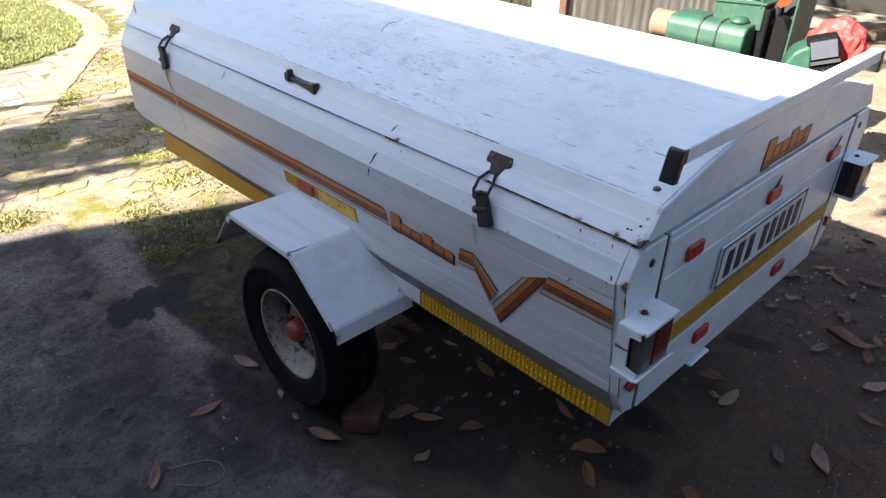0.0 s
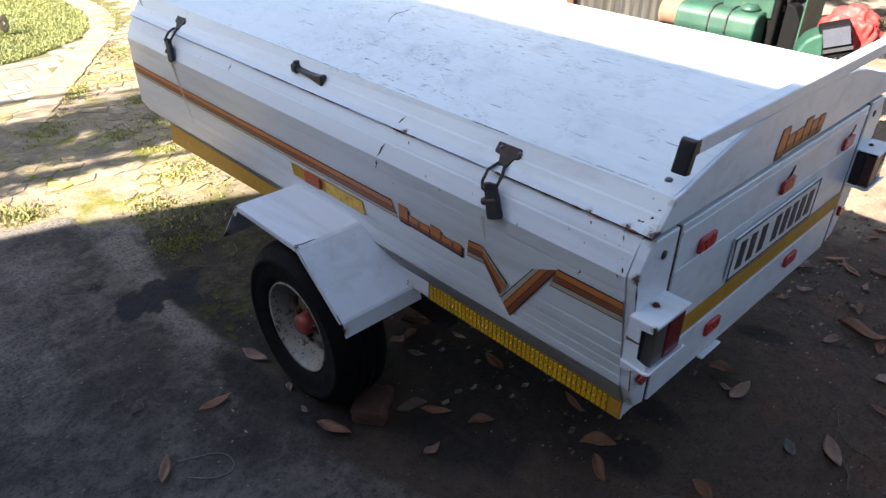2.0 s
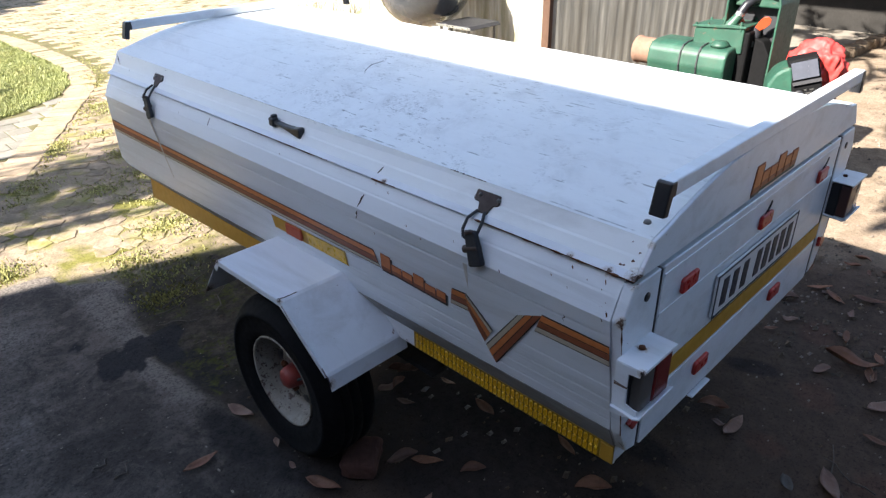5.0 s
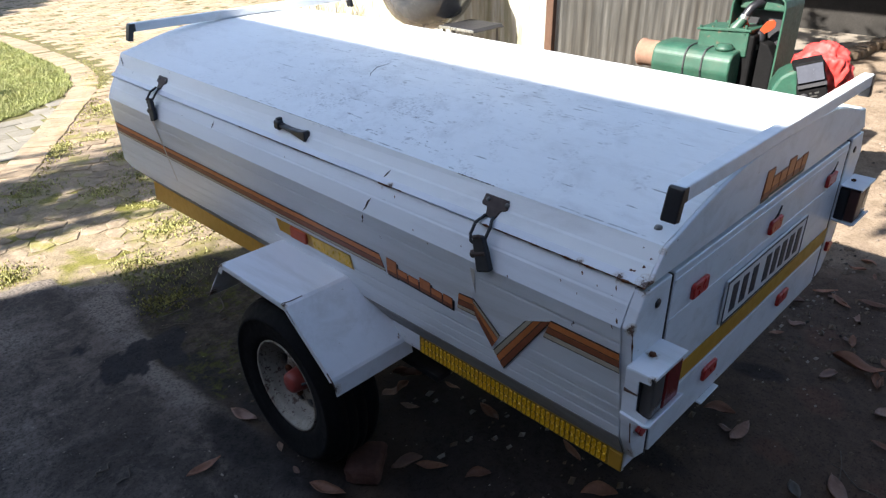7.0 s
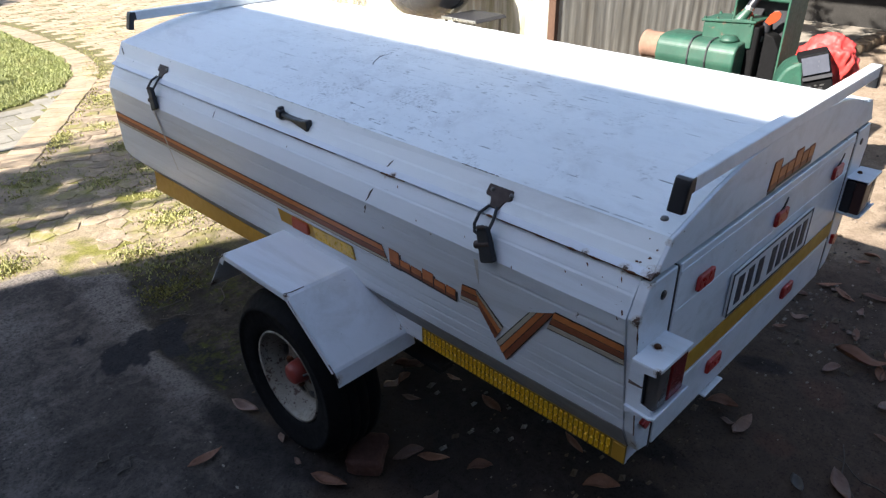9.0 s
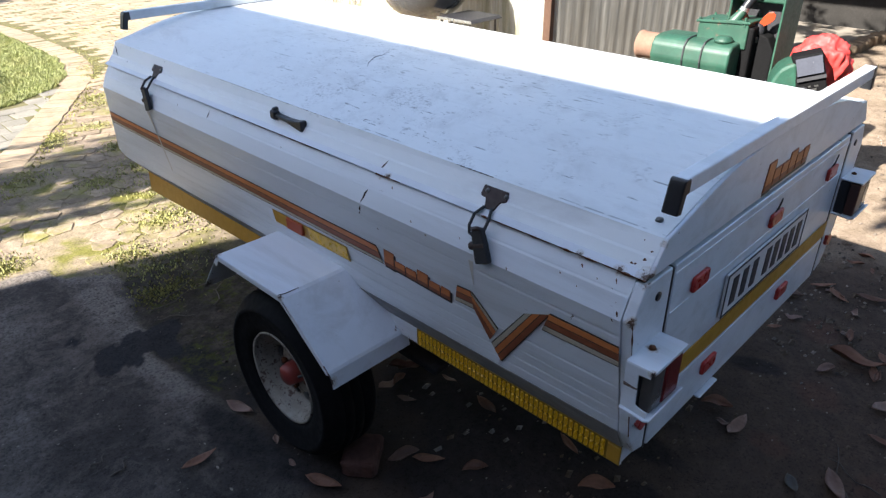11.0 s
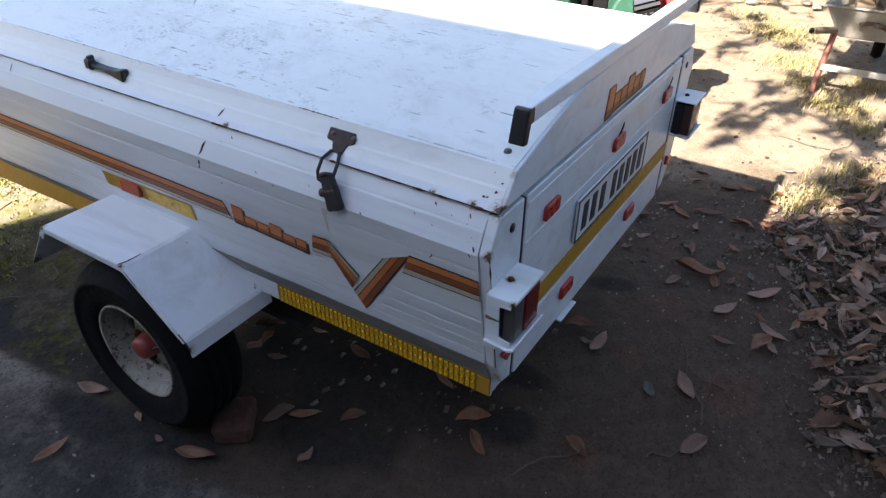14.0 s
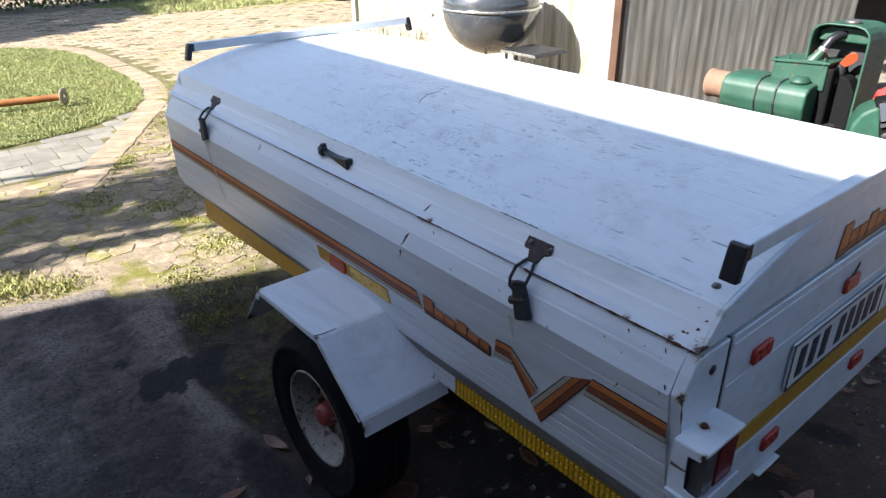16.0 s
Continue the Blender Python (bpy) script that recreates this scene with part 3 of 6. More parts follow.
# Slab's far left painted paler for bounced light and open sky
wear_and_light = np.maximum(wear_and_light, 0.75 * blobs([(-1.45, 1.85, 0.35, 0.6, 0), (-1.8, 2.2, 0.5, 0.5, 0), (-1.15, 2.25, 0.2, 0.3, 0)], 0.8))
# Dark oily soil; beneath the trailer its shadow is put into the colour too
dark_soil_shade = blobs([(0.0, 0.2, 0.06, 0.12, 0), (-0.2, 0.12, 0.09, 0.1, 0), (-0.2, 0.6, 0.3, 0.5, 0), (0.3, 0.7, 0.3, 0.6, 0), (-0.45, 0.5, 0.2, 0.25, 30), (0.62, 0.12, 0.05, 0.1, 20), (-0.5, 1.1, 0.15, 0.3, 0), (-0.83, 1.1, 0.07, 0.2, 0), (-0.72, 0.9, 0.12, 0.2, 0), (-0.7, 1.25, 0.06, 0.1, 0), (-0.73, 1.5, 0.08, 0.22, 0)])
# Two fainter dark ovals on the slab beside the edging
dark_soil_shade = np.maximum(dark_soil_shade, 0.42 * blobs([(-1.0, 1.35, 0.14, 0.4, 0), (-0.98, 0.9, 0.2, 0.3, 0)], 0.9))
clay_soil = blobs([(0.284, -0.388, 0.11, 0.09, 0), (0.271, -0.065, 0.05, 0.07, 0), (-0.173, -0.089, 0.07, 0.06, 0), (0.98, 0.02, 0.09, 0.07, 0), (0.6, -0.1, 0.08, 0.08, 0), (-0.55, 2.35, 0.1, 0.06, 0)])
pale_soil = np.clip(0.75 + 0.5 * RAG, 0, 1) * step_(0.5 - GY, 0.4) * step_(GX + 0.5, 0.3)


def sheet_of(name, pick, label, category):
    """The squares of the ground sheet that pick marks, with their layers of dirt and painted light and shade, as one
    mesh.
    """
    used = np.full(GX.shape, -1)
    verts, faces, rows_ = [], [], []
    for j in range(len(yt) - 1):
        for i in range(len(xt) - 1):
            if pick[j, i]:
                quad = ((j, i), (j, i + 1), (j + 1, i + 1), (j + 1, i))
                for q in quad:
                    if used[q] < 0:
                        used[q] = len(verts)
                        verts.append((GX[q], GY[q], GZ[q]))
                        rows_.append(q)
                faces.append(tuple(int(used[q]) for q in quad))
    me = bpy.data.meshes.new(name)
    me.from_pydata(verts, [], faces)
    for p in me.polygons:
        p.use_smooth = True
    at = tuple(np.array(rows_).T)
    for key, masks in (("surface", (conc_, wet, green, wear_and_light)), ("soil_tone", (dark_soil_shade, clay_soil, pale_soil, pale_soil))):
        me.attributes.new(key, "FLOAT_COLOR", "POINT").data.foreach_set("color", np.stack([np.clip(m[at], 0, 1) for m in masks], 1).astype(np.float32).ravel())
    me.materials.append(MAT["soil"])
    return tagged(new(name, me), label, category, kind="structure")


slab_cells, strip_cells = is_slab > 0, (inside > 0) & (is_slab <= 0)
sheet_of("ground", ~(slab_cells | strip_cells), "dark damp bare garden soil with trailer shade in its colour", "ground")
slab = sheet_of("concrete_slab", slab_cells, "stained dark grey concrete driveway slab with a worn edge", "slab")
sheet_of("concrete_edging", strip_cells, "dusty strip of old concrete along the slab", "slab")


def wobbly(points, step=0.12, amp=0.02, seed=0.0):
    """An outline with its sides broken into short uneven steps."""
    out = []
    for i, p in enumerate(points):
        q = points[(i + 1) % len(points)]
        d = math.dist(p, q)
        n = max(1, int(d / step)) if d < 12 else 1
        for k in range(n):
            x, y = p[0] + (q[0] - p[0]) * k / n, p[1] + (q[1] - p[1]) * k / n
            out.append((x + amp * noise.noise((x * 5, y * 5, seed)), y + amp * noise.noise((x * 5, y * 5, seed + 9))))
    return out


bed_front = thing("cobbled_paving", None, None, "mossy brick paving between slab and path", "paving", kind="structure")
bed_path = thing("path_bed", bm_prism([(-6, 4.95), (-1.0, 4.42), (-0.42, 4.4), (0.42, 5.8), (0.42, 6.2), (-6, 6.2)], "z", -0.04, 0.002), "joint", "pale grey stone path along the lawn", "path", kind="structure")
bed_far = thing("yard_bed", bm_prism([(0.6, 4.45), (9, 4.45), (9, 13.5), (-6, 13.5), (-6, 11.5), (0.6, 11.5)], "z", -0.04, 0.0035), "joint", "weathered clay brick paving across the yard", "paving", kind="structure")

# Crumbled joint between slab and edging
for (xa_, ya_), (xb_, yb_) in zip(CRACK[2:-1], CRACK[3:]):
    for k in range(int(math.dist((xa_, ya_), (xb_, yb_)) / 0.011)):
        u = random.random()
        x, y = xa_ + (xb_ - xa_) * u + random.gauss(0, 0.008), ya_ + (yb_ - ya_) * u
        s = random.uniform(0.0015, 0.0055)
        poly = [(x + s * random.uniform(0.4, 1) * math.cos(a), y + s * 2.2 * random.uniform(0.4, 1) * math.sin(a)) for a in (0, 1, 2, 3, 4, 5)]
        z = 0.0035 + 0.003 * noise.noise((x * 1.7, y * 1.7, 0)) + 0.002 * noise.noise((x * 9, y * 9, 3))
        part("crumb", bm_prism(poly, "z", z - 0.004, z + random.uniform(0.0, 0.0016)), random.choice(("twig", "twig", "bark", "stone")), slab)

line_ = [(x + 0.006 * noise.noise((y * 14, 1, 0)), y) for y in np.arange(0.45, 2.45, 0.018) for x in (float(line_at(CRACK, y)) + 0.004,)]
part("crack", bm_tube([(x, y, 0.0026 + 0.003 * noise.noise((x * 1.7, y * 1.7, 0)) + 0.002 * noise.noise((x * 9, y * 9, 3))) for x, y in line_], [0.0004 + 0.002 * max(0, 0.15 + noise.noise((y * 9, 4, 2))) for x, y in line_], 6), "bark", slab, "dark earth-filled crack along the slab")

# Unseen house added beside the drive, its eave outlined to throw the shade
EAVE_X, EAVE_Z, EAVE_Y = -3.475, 3.6, 2.83
thing("house_wall", bm_prism([(-10, -9), (-4.0, -9), (-4.0, 2.6), (-10, 2.6)], "z", 0, 3.6), "dark_plaster", "unseen plain house wall beside the driveway, darkened to cut bounce", "wall", kind="structure")
thing("house_roof", bm_prism([(-10.9, -9.5), (-2.93, -9.5), (-2.93, -0.14), (-3.13, 0.16), (-3.38, 0.56), (EAVE_X, 0.57), (EAVE_X, EAVE_Y), (-4.877, 3.108), (-5.411, 3.3), (-5.65, 3.392), (-6.08, 3.49), (-10.9, 4.52)], "z", EAVE_Z, EAVE_Z + 0.06), "galv", "unseen sheet metal eave outlined to throw the shade", "roof", kind="structure")

# Dark wall left of the view, added only to block low sky light
thing("garden_wall", bm_prism([(-6.5, 3.6), (-6.2, 3.6), (-6.2, 14), (-6.5, 14)], "z", 0, 2.3), "rust_post", "unseen dark wall added to block low sky", "wall", kind="structure")

# ---- trailer ----
trailer = thing("utility_trailer", None, None, "white steel luggage trailer with closed lid and orange stripes", "trailer")
W, L, SEAM = 0.565, 2.14, 0.92
TOP, WIDE, LOW = (-0.572, 0.914), (-0.603, 0.843), (-0.5454, 0.527)


def side_x(z):
    """The near side's outer face at height z below its widest fold."""
    if z > WIDE[1]:
        return WIDE[0] + (z - WIDE[1]) / (TOP[1] - WIDE[1]) * (TOP[0] - WIDE[0])
    return WIDE[0] + (WIDE[1] - z) / (WIDE[1] - LOW[1]) * (LOW[0] - WIDE[0])


left = [(-0.548, 0.914), (-0.567, 0.911), (-0.582, 0.887), (-0.5835, 0.884), (-0.5865, 0.8805), WIDE]
for gz in (0.805, 0.663, 0.62, 0.588, 0.556):
    for dz, d in ((0.005, 0), (0.0012, 0.001), (-0.0012, 0.001), (-0.005, 0)):
        left.append((side_x(gz + dz) + d, gz + dz))
left += [LOW, (-0.518, 0.494), (-0.518, 0.45)]
outline = left + [(-x, z) for x, z in reversed(left)]
FRONT = 2.178


def nose(z):
    """How far forward the side reaches at height z."""
    return float(np.interp(z, [0.45, 0.494, 0.505, 0.54, 0.835, 0.92], [2.12, 2.14, 2.19, 2.335, FRONT, FRONT]))


shell = bm_prism(outline, "y", 0.02, FRONT)
for v in shell.verts:
    if v.co.y > 1:
        v.co.y = nose(v.co.z)
    elif 0.52 < v.co.z < 0.8:  # the ribs close up towards the rear
        groove = -side_x(v.co.z) - abs(v.co.x)
        v.co.z = 0.805 - (0.805 - v.co.z) * 0.87
        v.co.x = math.copysign(-side_x(v.co.z) - groove, v.co.x)
body = part("body", shell, "white", trailer, "white ribbed steel body with rust chips")
for sx in (-1, 1):
    # The fold under the side is coloured darker than the body
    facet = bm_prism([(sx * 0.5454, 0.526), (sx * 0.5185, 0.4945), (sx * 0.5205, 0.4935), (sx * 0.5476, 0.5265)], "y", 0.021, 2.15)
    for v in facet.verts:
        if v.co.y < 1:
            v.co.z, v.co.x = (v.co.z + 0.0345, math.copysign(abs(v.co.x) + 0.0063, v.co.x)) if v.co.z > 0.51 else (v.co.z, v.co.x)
    part("lower_return", facet, "greyed", trailer, "grey-brown underside fold")
    part("bottom_rail", bm_box((sx * 0.5155, L / 2, 0.468), (0.008, L - 0.04, 0.05), 0.002), "white", trailer)
part("floor_pan", bm_box((0, L / 2, 0.446), (1.0, L - 0.06, 0.012)), "dark_iron", trailer)
part("axle", bm_tube([(-0.66, 0.95, 0.272), (0.66, 0.95, 0.272)], 0.025, 12), "dark_iron", trailer)
for sx in (-1, 1):
    part("leaf_spring", bm_box((sx * 0.45, 0.95, 0.33), (0.05, 0.7, 0.02), 0.003), "dark_iron", trailer)

# Lid with shallow pressed ribs
knots = [(-0.523, 0.977), (-0.487, 0.985), (-0.44, 0.999), (-0.38, 1.015), (-0.317, 1.029), (-0.25, 1.04), (-0.12, 1.048), (0, 1.05)]
kx, kz = [p[0] for p in knots], [p[1] for p in knots]
arch = [knots[0]]
for gx in np.arange(-0.455, -0.02, 0.0605):
    for d, dz in ((-0.006, 0), (-0.002, -0.0007), (0.002, -0.0007), (0.006, 0)):
        arch.append((float(gx + d), float(np.interp(gx + d, kx, kz)) + dz * 0.6))
arch.append(knots[-1])
lid_line = [(-W, SEAM), (-0.5465, 0.946), (-0.542, 0.949)] + arch + [(-x, z) for x, z in reversed(arch[1:-1])] + [(0.519, 0.984), (0.542, 0.949), (0.5465, 0.946), (W, SEAM)]
cover = bm_prism(lid_line, "y", 0.004, 2.18)
for v in cover.verts:
    if v.co.y > 1 and v.co.z > 0.96:  # the lid rises a little to the front
        v.co.z += 0.014
lid = part("lid", cover, "lid_white", trailer, "white arched lid with scuffed grimy paint")
rear_edge = [(-W, SEAM)] + knots + [(-x, z) for x, z in reversed(knots[1:-1])] + [(0.519, 0.984), (W, SEAM)]
part("lid_end_panel", bm_prism(rear_edge, "y", -0.004, 0.004, 0.0015, 1), "white", lid)
for sx in (-1, 1):
    part("lid_lip", bm_prism([(sx * 0.572, 0.9165), (sx * 0.5745, 0.9195), (sx * 0.562, 0.929), (sx * 0.556, 0.925)], "y", 0.0, 2.182), "white", lid)
    part("lid_seal", bm_prism([(sx * 0.548, 0.907), (sx * 0.564, 0.907), (sx * 0.564, 0.9185), (sx * 0.548, 0.9185)], "y", 0.006, 2.174), "black", lid, "black perished rubber seal")

def lid_z(x, y):
    return float(np.interp(x, kx, kz)) + 0.014 * y / 2.18


crack = [(-0.275, 1.052), (-0.26, 1.068), (-0.235, 1.083), (-0.21, 1.097), (-0.185, 1.094), (-0.153, 1.099)]
part("crack", bm_tube([(x, y, lid_z(x, y) + 0.0002) for x, y in crack], [0.0004, 0.0009, 0.0006, 0.0011, 0.0006, 0.0003], 6), "soot", lid, "thin dark crack in the paint")
part("crack", bm_tube([(-0.527, 2.172, 0.979), (-0.535, 2.152, 0.9685), (-0.539, 2.14, 0.9615), (-0.5425, 2.128, 0.954)], [0.0008, 0.0016, 0.0014, 0.0006], 6), "soot", lid, "thin dark crack in the paint")

# Cross bars with end caps
for bcx, y, z in ((-0.006, 0.004, 1.064), (0.012, 2.14, 1.079)):
    bar = part("cross_bar", bm_box((bcx, y, z), (0.99, 0.027, 0.03), 0.003), "white", trailer, "white square tube bar across the lid")
    for sx in (-1, 1):
        cx = bcx + sx * 0.495
        cap_line = [(cx - sx * 0.014, z + 0.014), (cx + sx * 0.006, z + 0.014), (cx + sx * 0.01, z + 0.004), (cx + sx * 0.022, z - 0.044), (cx + sx * 0.004, z - 0.047), (cx - sx * 0.004, z - 0.014), (cx - sx * 0.014, z - 0.014)]
        part("end_cap", bm_prism(cap_line, "y", y - 0.0145, y + 0.0145, 0.003, 2), "black", bar, "black plastic end cap")
part("lid_bolt", bm_lathe([(0, 0.0), (0.008, 0.0), (0.006, 0.005), (0, 0.006)], "z", (-0.485, 0.035, 0.9855), 12), "steel_shelf", lid)

# Rear end
tail = part("tailgate", bm_prism([(-0.468, 0.905), (-0.468, 0.484), (-0.46, 0.476), (0.46, 0.476), (0.468, 0.484), (0.468, 0.905)], "y", -0.002, 0.02, 0.002, 1), "white", trailer, "white tailgate with pressed ribs")
for z0, z1 in ((0.885, 0.882), (0.80, 0.797), (0.593, 0.59)):
    part("rib", bm_box((0, -0.0025, (z0 + z1) / 2), (0.93, 0.0022, 0.009), 0.001, 2), "white", tail)
for sx in (-1, 1):
    post = [(sx * 0.482, 0.908), (sx * 0.572, 0.908), (sx * 0.601, 0.845), (sx * 0.551, 0.562), (sx * 0.521, 0.498), (sx * 0.482, 0.486)]
    po = part("corner_post", bm_prism(post, "y", -0.003, 0.0195, 0.002, 1), "white", trailer)
    # Black disc on the post, painted for the dark of a hole
    part("bolt_hole", bm_lathe([(0, -0.0005), (0.009, -0.0005), (0.009, 0.002), (0, 0.002)], "y", (sx * 0.525, -0.0045, 0.868), 16), "black", po)
    part("rubber_seal", bm_box((sx * 0.475, 0.004, 0.69), (0.008, 0.012, 0.43), 0.002, 1), "black", po)
    # Lamp bracket, folded from sheet
    x0, x1 = sx * 0.604, sx * 0.488
    xa, xb = min(x0, x1), max(x0, x1)
    bm = bm_prism([(-0.002, 0.775), (-0.058, 0.775), (-0.058, 0.768), (-0.055, 0.768), (-0.055, 0.772), (-0.002, 0.772)], "x", xa, xb, 0.0008, 1)
    br = part("lamp_bracket", bm, "white", trailer, "white folded steel lamp bracket with rust spots")
    part("bracket_lip", bm_prism([(-0.002, 0.676), (-0.05, 0.672), (-0.06, 0.677), (-0.0625, 0.676), (-0.062, 0.673), (-0.052, 0.668), (-0.002, 0.672)], "x", xa - 0.006, xb + 0.004, 0.0008, 1), "white", br)
    part("bracket_side", bm_prism([(-0.002, 0.772), (-0.05, 0.772), (-0.05, 0.758), (-0.028, 0.756), (-0.03, 0.69), (-0.052, 0.684), (-0.052, 0.67), (-0.03, 0.66), (-0.002, 0.655)], "x", min(x0, x0 - sx * 0.003), max(x0, x0 - sx * 0.003), 0.0006, 1), "white", br)
    part("bracket_lip", bm_box(((xa + xb) / 2, -0.0555, 0.7705), (xb - xa - 0.004, 0.002, 0.007), 0.0006, 1), "rust", br, "rusty turned-down edge of the bracket")
    lamp = part("tail_lamp", bm_box(((xa + xb) / 2 - sx * 0.004, -0.016, 0.72), (xb - xa - 0.014, 0.026, 0.094), 0.004), "black", br)
    mid = (xa + xb) / 2 - sx * 0.004
    w = xb - xa - 0.016
    part("red_lens", bm_box((mid - sx * w * 0.2, -0.041, 0.72), (w * 0.58, 0.026, 0.092), 0.004), "dark_red" if sx < 0 else "faded_lens", lamp)
    part("reverse_lens", bm_box((mid + sx * w * 0.3, -0.0405, 0.72), (w * 0.4, 0.025, 0.092), 0.005), "grey_lens", lamp, "smoky clear lens")
    part("rusty_bolt", bm_lathe([(0, 0), (0.0065, 0), (0.006, 0.005), (0.003, 0.0065), (0, 0.0065)], "z", (sx * 0.545, -0.018, 0.774), 10), "rust", br)
    part("side_reflector", bm_prism([(sx * 0.54, 0.585), (sx * 0.495, 0.6), (sx * 0.495, 0.57), (sx * 0.52, 0.56)], "y", -0.012, -0.003, 0.002, 1), "red_plastic", trailer)
part("yellow_band", bm_box((0, -0.0042, 0.632), (0.93, 0.002, 0.046)), "ochre", tail, "faded yellow reflective band")
part("latch_strip", bm_box((-0.2, -0.006, 0.47), (0.09, 0.014, 0.005), 0.002, 1), "white", tail)

plate = part("number_plate", bm_box((0, -0.0075, 0.726), (0.445, 0.006, 0.108), 0.002), "plate", tail, "grey metal plate with dark border")
for c, s in (((0, 0.777), (0.445, 0.004)), ((0, 0.675), (0.445, 0.004)), ((-0.2205, 0.726), (0.004, 0.108)), ((0.2205, 0.726), (0.004, 0.108))):
    part("border", bm_box((c[0], -0.011, c[1]), (s[0], 0.0015, s[1])), "blue_black", plate)
for bx in (-0.178, -0.128, -0.076, -0.004, 0.042, 0.088, 0.134, 0.18):
    part("bar", bm_prism([(bx - 0.015, 0.692), (bx + 0.013, 0.692), (bx + 0.015, 0.76), (bx - 0.013, 0.76)], "y", -0.0118, -0.0105), "blue_black", plate)
for rx, rz in ((-0.361, 0.83), (0.0, 0.832), (0.361, 0.832), (-0.222, 0.553), (0.19, 0.555)):
    part("reflector", bm_prism([(rx - 0.031, rz - 0.016), (rx + 0.026, rz - 0.016), (rx + 0.031, rz - 0.01), (rx + 0.031, rz + 0.016), (rx - 0.026, rz + 0.016), (rx - 0.031, rz + 0.01)], "y", -0.011, -0.002, 0.003, 2), "red_plastic", tail, "red plastic reflector")
for rx in (0.0, 0.361):
    part("wire", bm_tube([(rx - 0.01, -0.006, 0.85), (rx - 0.018, -0.012, 0.865), (rx - 0.004, -0.012, 0.882), (rx + 0.008, -0.008, 0.868), (rx + 0.004, -0.006, 0.85)], 0.0016, 6), "black", tail)


# Side decals
def on_side(poly, mat, lift, parent, name, label=""):
    """A thin flat shape of (y, z) corners on the near side."""
    b = bmesh.new()
    lo = [b.verts.new((side_x(z) - lift, y, z)) for y, z in poly]
    hi = [b.verts.new((side_x(z) - lift - 0.0005, y, z)) for y, z in poly]
    b.faces.new(hi)
    b.faces.new(lo[::-1])
    for i in range(len(poly)):
        j = (i + 1) % len(poly)
        b.faces.new((lo[i], lo[j], hi[j], hi[i]))
    bmesh.ops.recalc_face_normals(b, faces=b.faces)
    return part(name, b, mat, parent, label)


def band(a, b, u0, u1):
    """The stretch between fractions u0 and u1 of the way from edge a to edge b, each a list of (y, z)."""
    f = lambda p, q, u: (p[0] + (q[0] - p[0]) * u, p[1] + (q[1] - p[1]) * u)
    return [f(p, q, u0) for p, q in zip(a, b)] + [f(p, q, u1) for p, q in reversed(list(zip(a, b)))]


def ribbon(a, b, order, parent):
    on_side(band(a, b, -0.04, 1.04), "decal_black", 0.0012, parent, "stripe_outline")
    n = sum(w for _, w in order)
    u = 0
    for mat, w in order:
        on_side(band(a, b, u / n + 0.025, (u + w) / n - 0.025), mat, 0.0022, parent, "stripe")
        u += w


ribbon([(2.225, 0.736), (0.681, 0.734)], [(2.24, 0.69), (0.669, 0.688)], [("orange", 1), ("brown", 1), ("cream", 0.55)], body)
# zigzag
ribbon([(0.416, 0.737), (0.376, 0.74)], [(0.428, 0.692), (0.374, 0.694)], [("orange", 1), ("brown", 1), ("cream", 0.7)], body)
ribbon([(0.374, 0.741), (0.309, 0.67)], [(0.375, 0.697), (0.336, 0.625)], [("cream", 0.6), ("orange", 1), ("brown", 1)], body)
ribbon([(0.333, 0.617), (0.231, 0.753)], [(0.31, 0.576), (0.169, 0.782)], [("cream", 0.85), ("orange", 1), ("brown", 1)], body)
ribbon([(0.169, 0.784), (0.02, 0.783)], [(0.19, 0.734), (0.02, 0.737)], [("orange", 1), ("brown", 1), ("cream", 0.8)], body)
# emblem of plain slanted blocks
def emblem(n_, place_, lift_):
    """Slanted plain blocks over a dark drop shadow, the lower half of each a deeper tone: place_(along, up, poly maker)."""
    for i in range(n_):
        u0, h = i / n_, (1.0, 0.62, 0.62, 0.86, 0.62, 0.66)[i]
        u1 = u0 + (0.86 if i < 5 else 0.7) / n_
        low, top = -0.5 + 0.06 * (i > 0), -0.5 + h
        lean_ = lambda v: -0.04 * (v + 0.5)
        block = lambda a, b, v0, v1: [(a - lean_(v0), v0), (b - lean_(v0), v0), (b - lean_(v1), v1), (a - lean_(v1), v1)]
        place_(block(u0 + 0.006, u1 + 0.03, low - 0.16, top - 0.08), "decal_black", lift_, "emblem_shadow")
        place_(block(u0 - 0.006, u1 + 0.006, low - 0.03, top + 0.03), "brown", lift_ + 0.0006, "emblem_edge")
        place_(block(u0, u1, low + 0.01, top - 0.01), "orange", lift_ + 0.0012, "emblem_block")
        place_(block(u0, u1, low + 0.01, low + 0.2), "brown", lift_ + 0.0016, "emblem_base")


emblem(6, lambda poly, mat, lift, name: on_side([(0.662 - 0.226 * u, 0.712 - 0.010 * u + 0.048 * v) for u, v in poly], mat, lift, body, name), 0.0012)
emblem(6, lambda poly, mat, lift, name: part(name, bm_prism([(-0.125 + 0.245 * u, 0.962 + 0.058 * v) for u, v in poly], "y", -0.0045 - lift, -0.004), mat, lid), 0.0006)

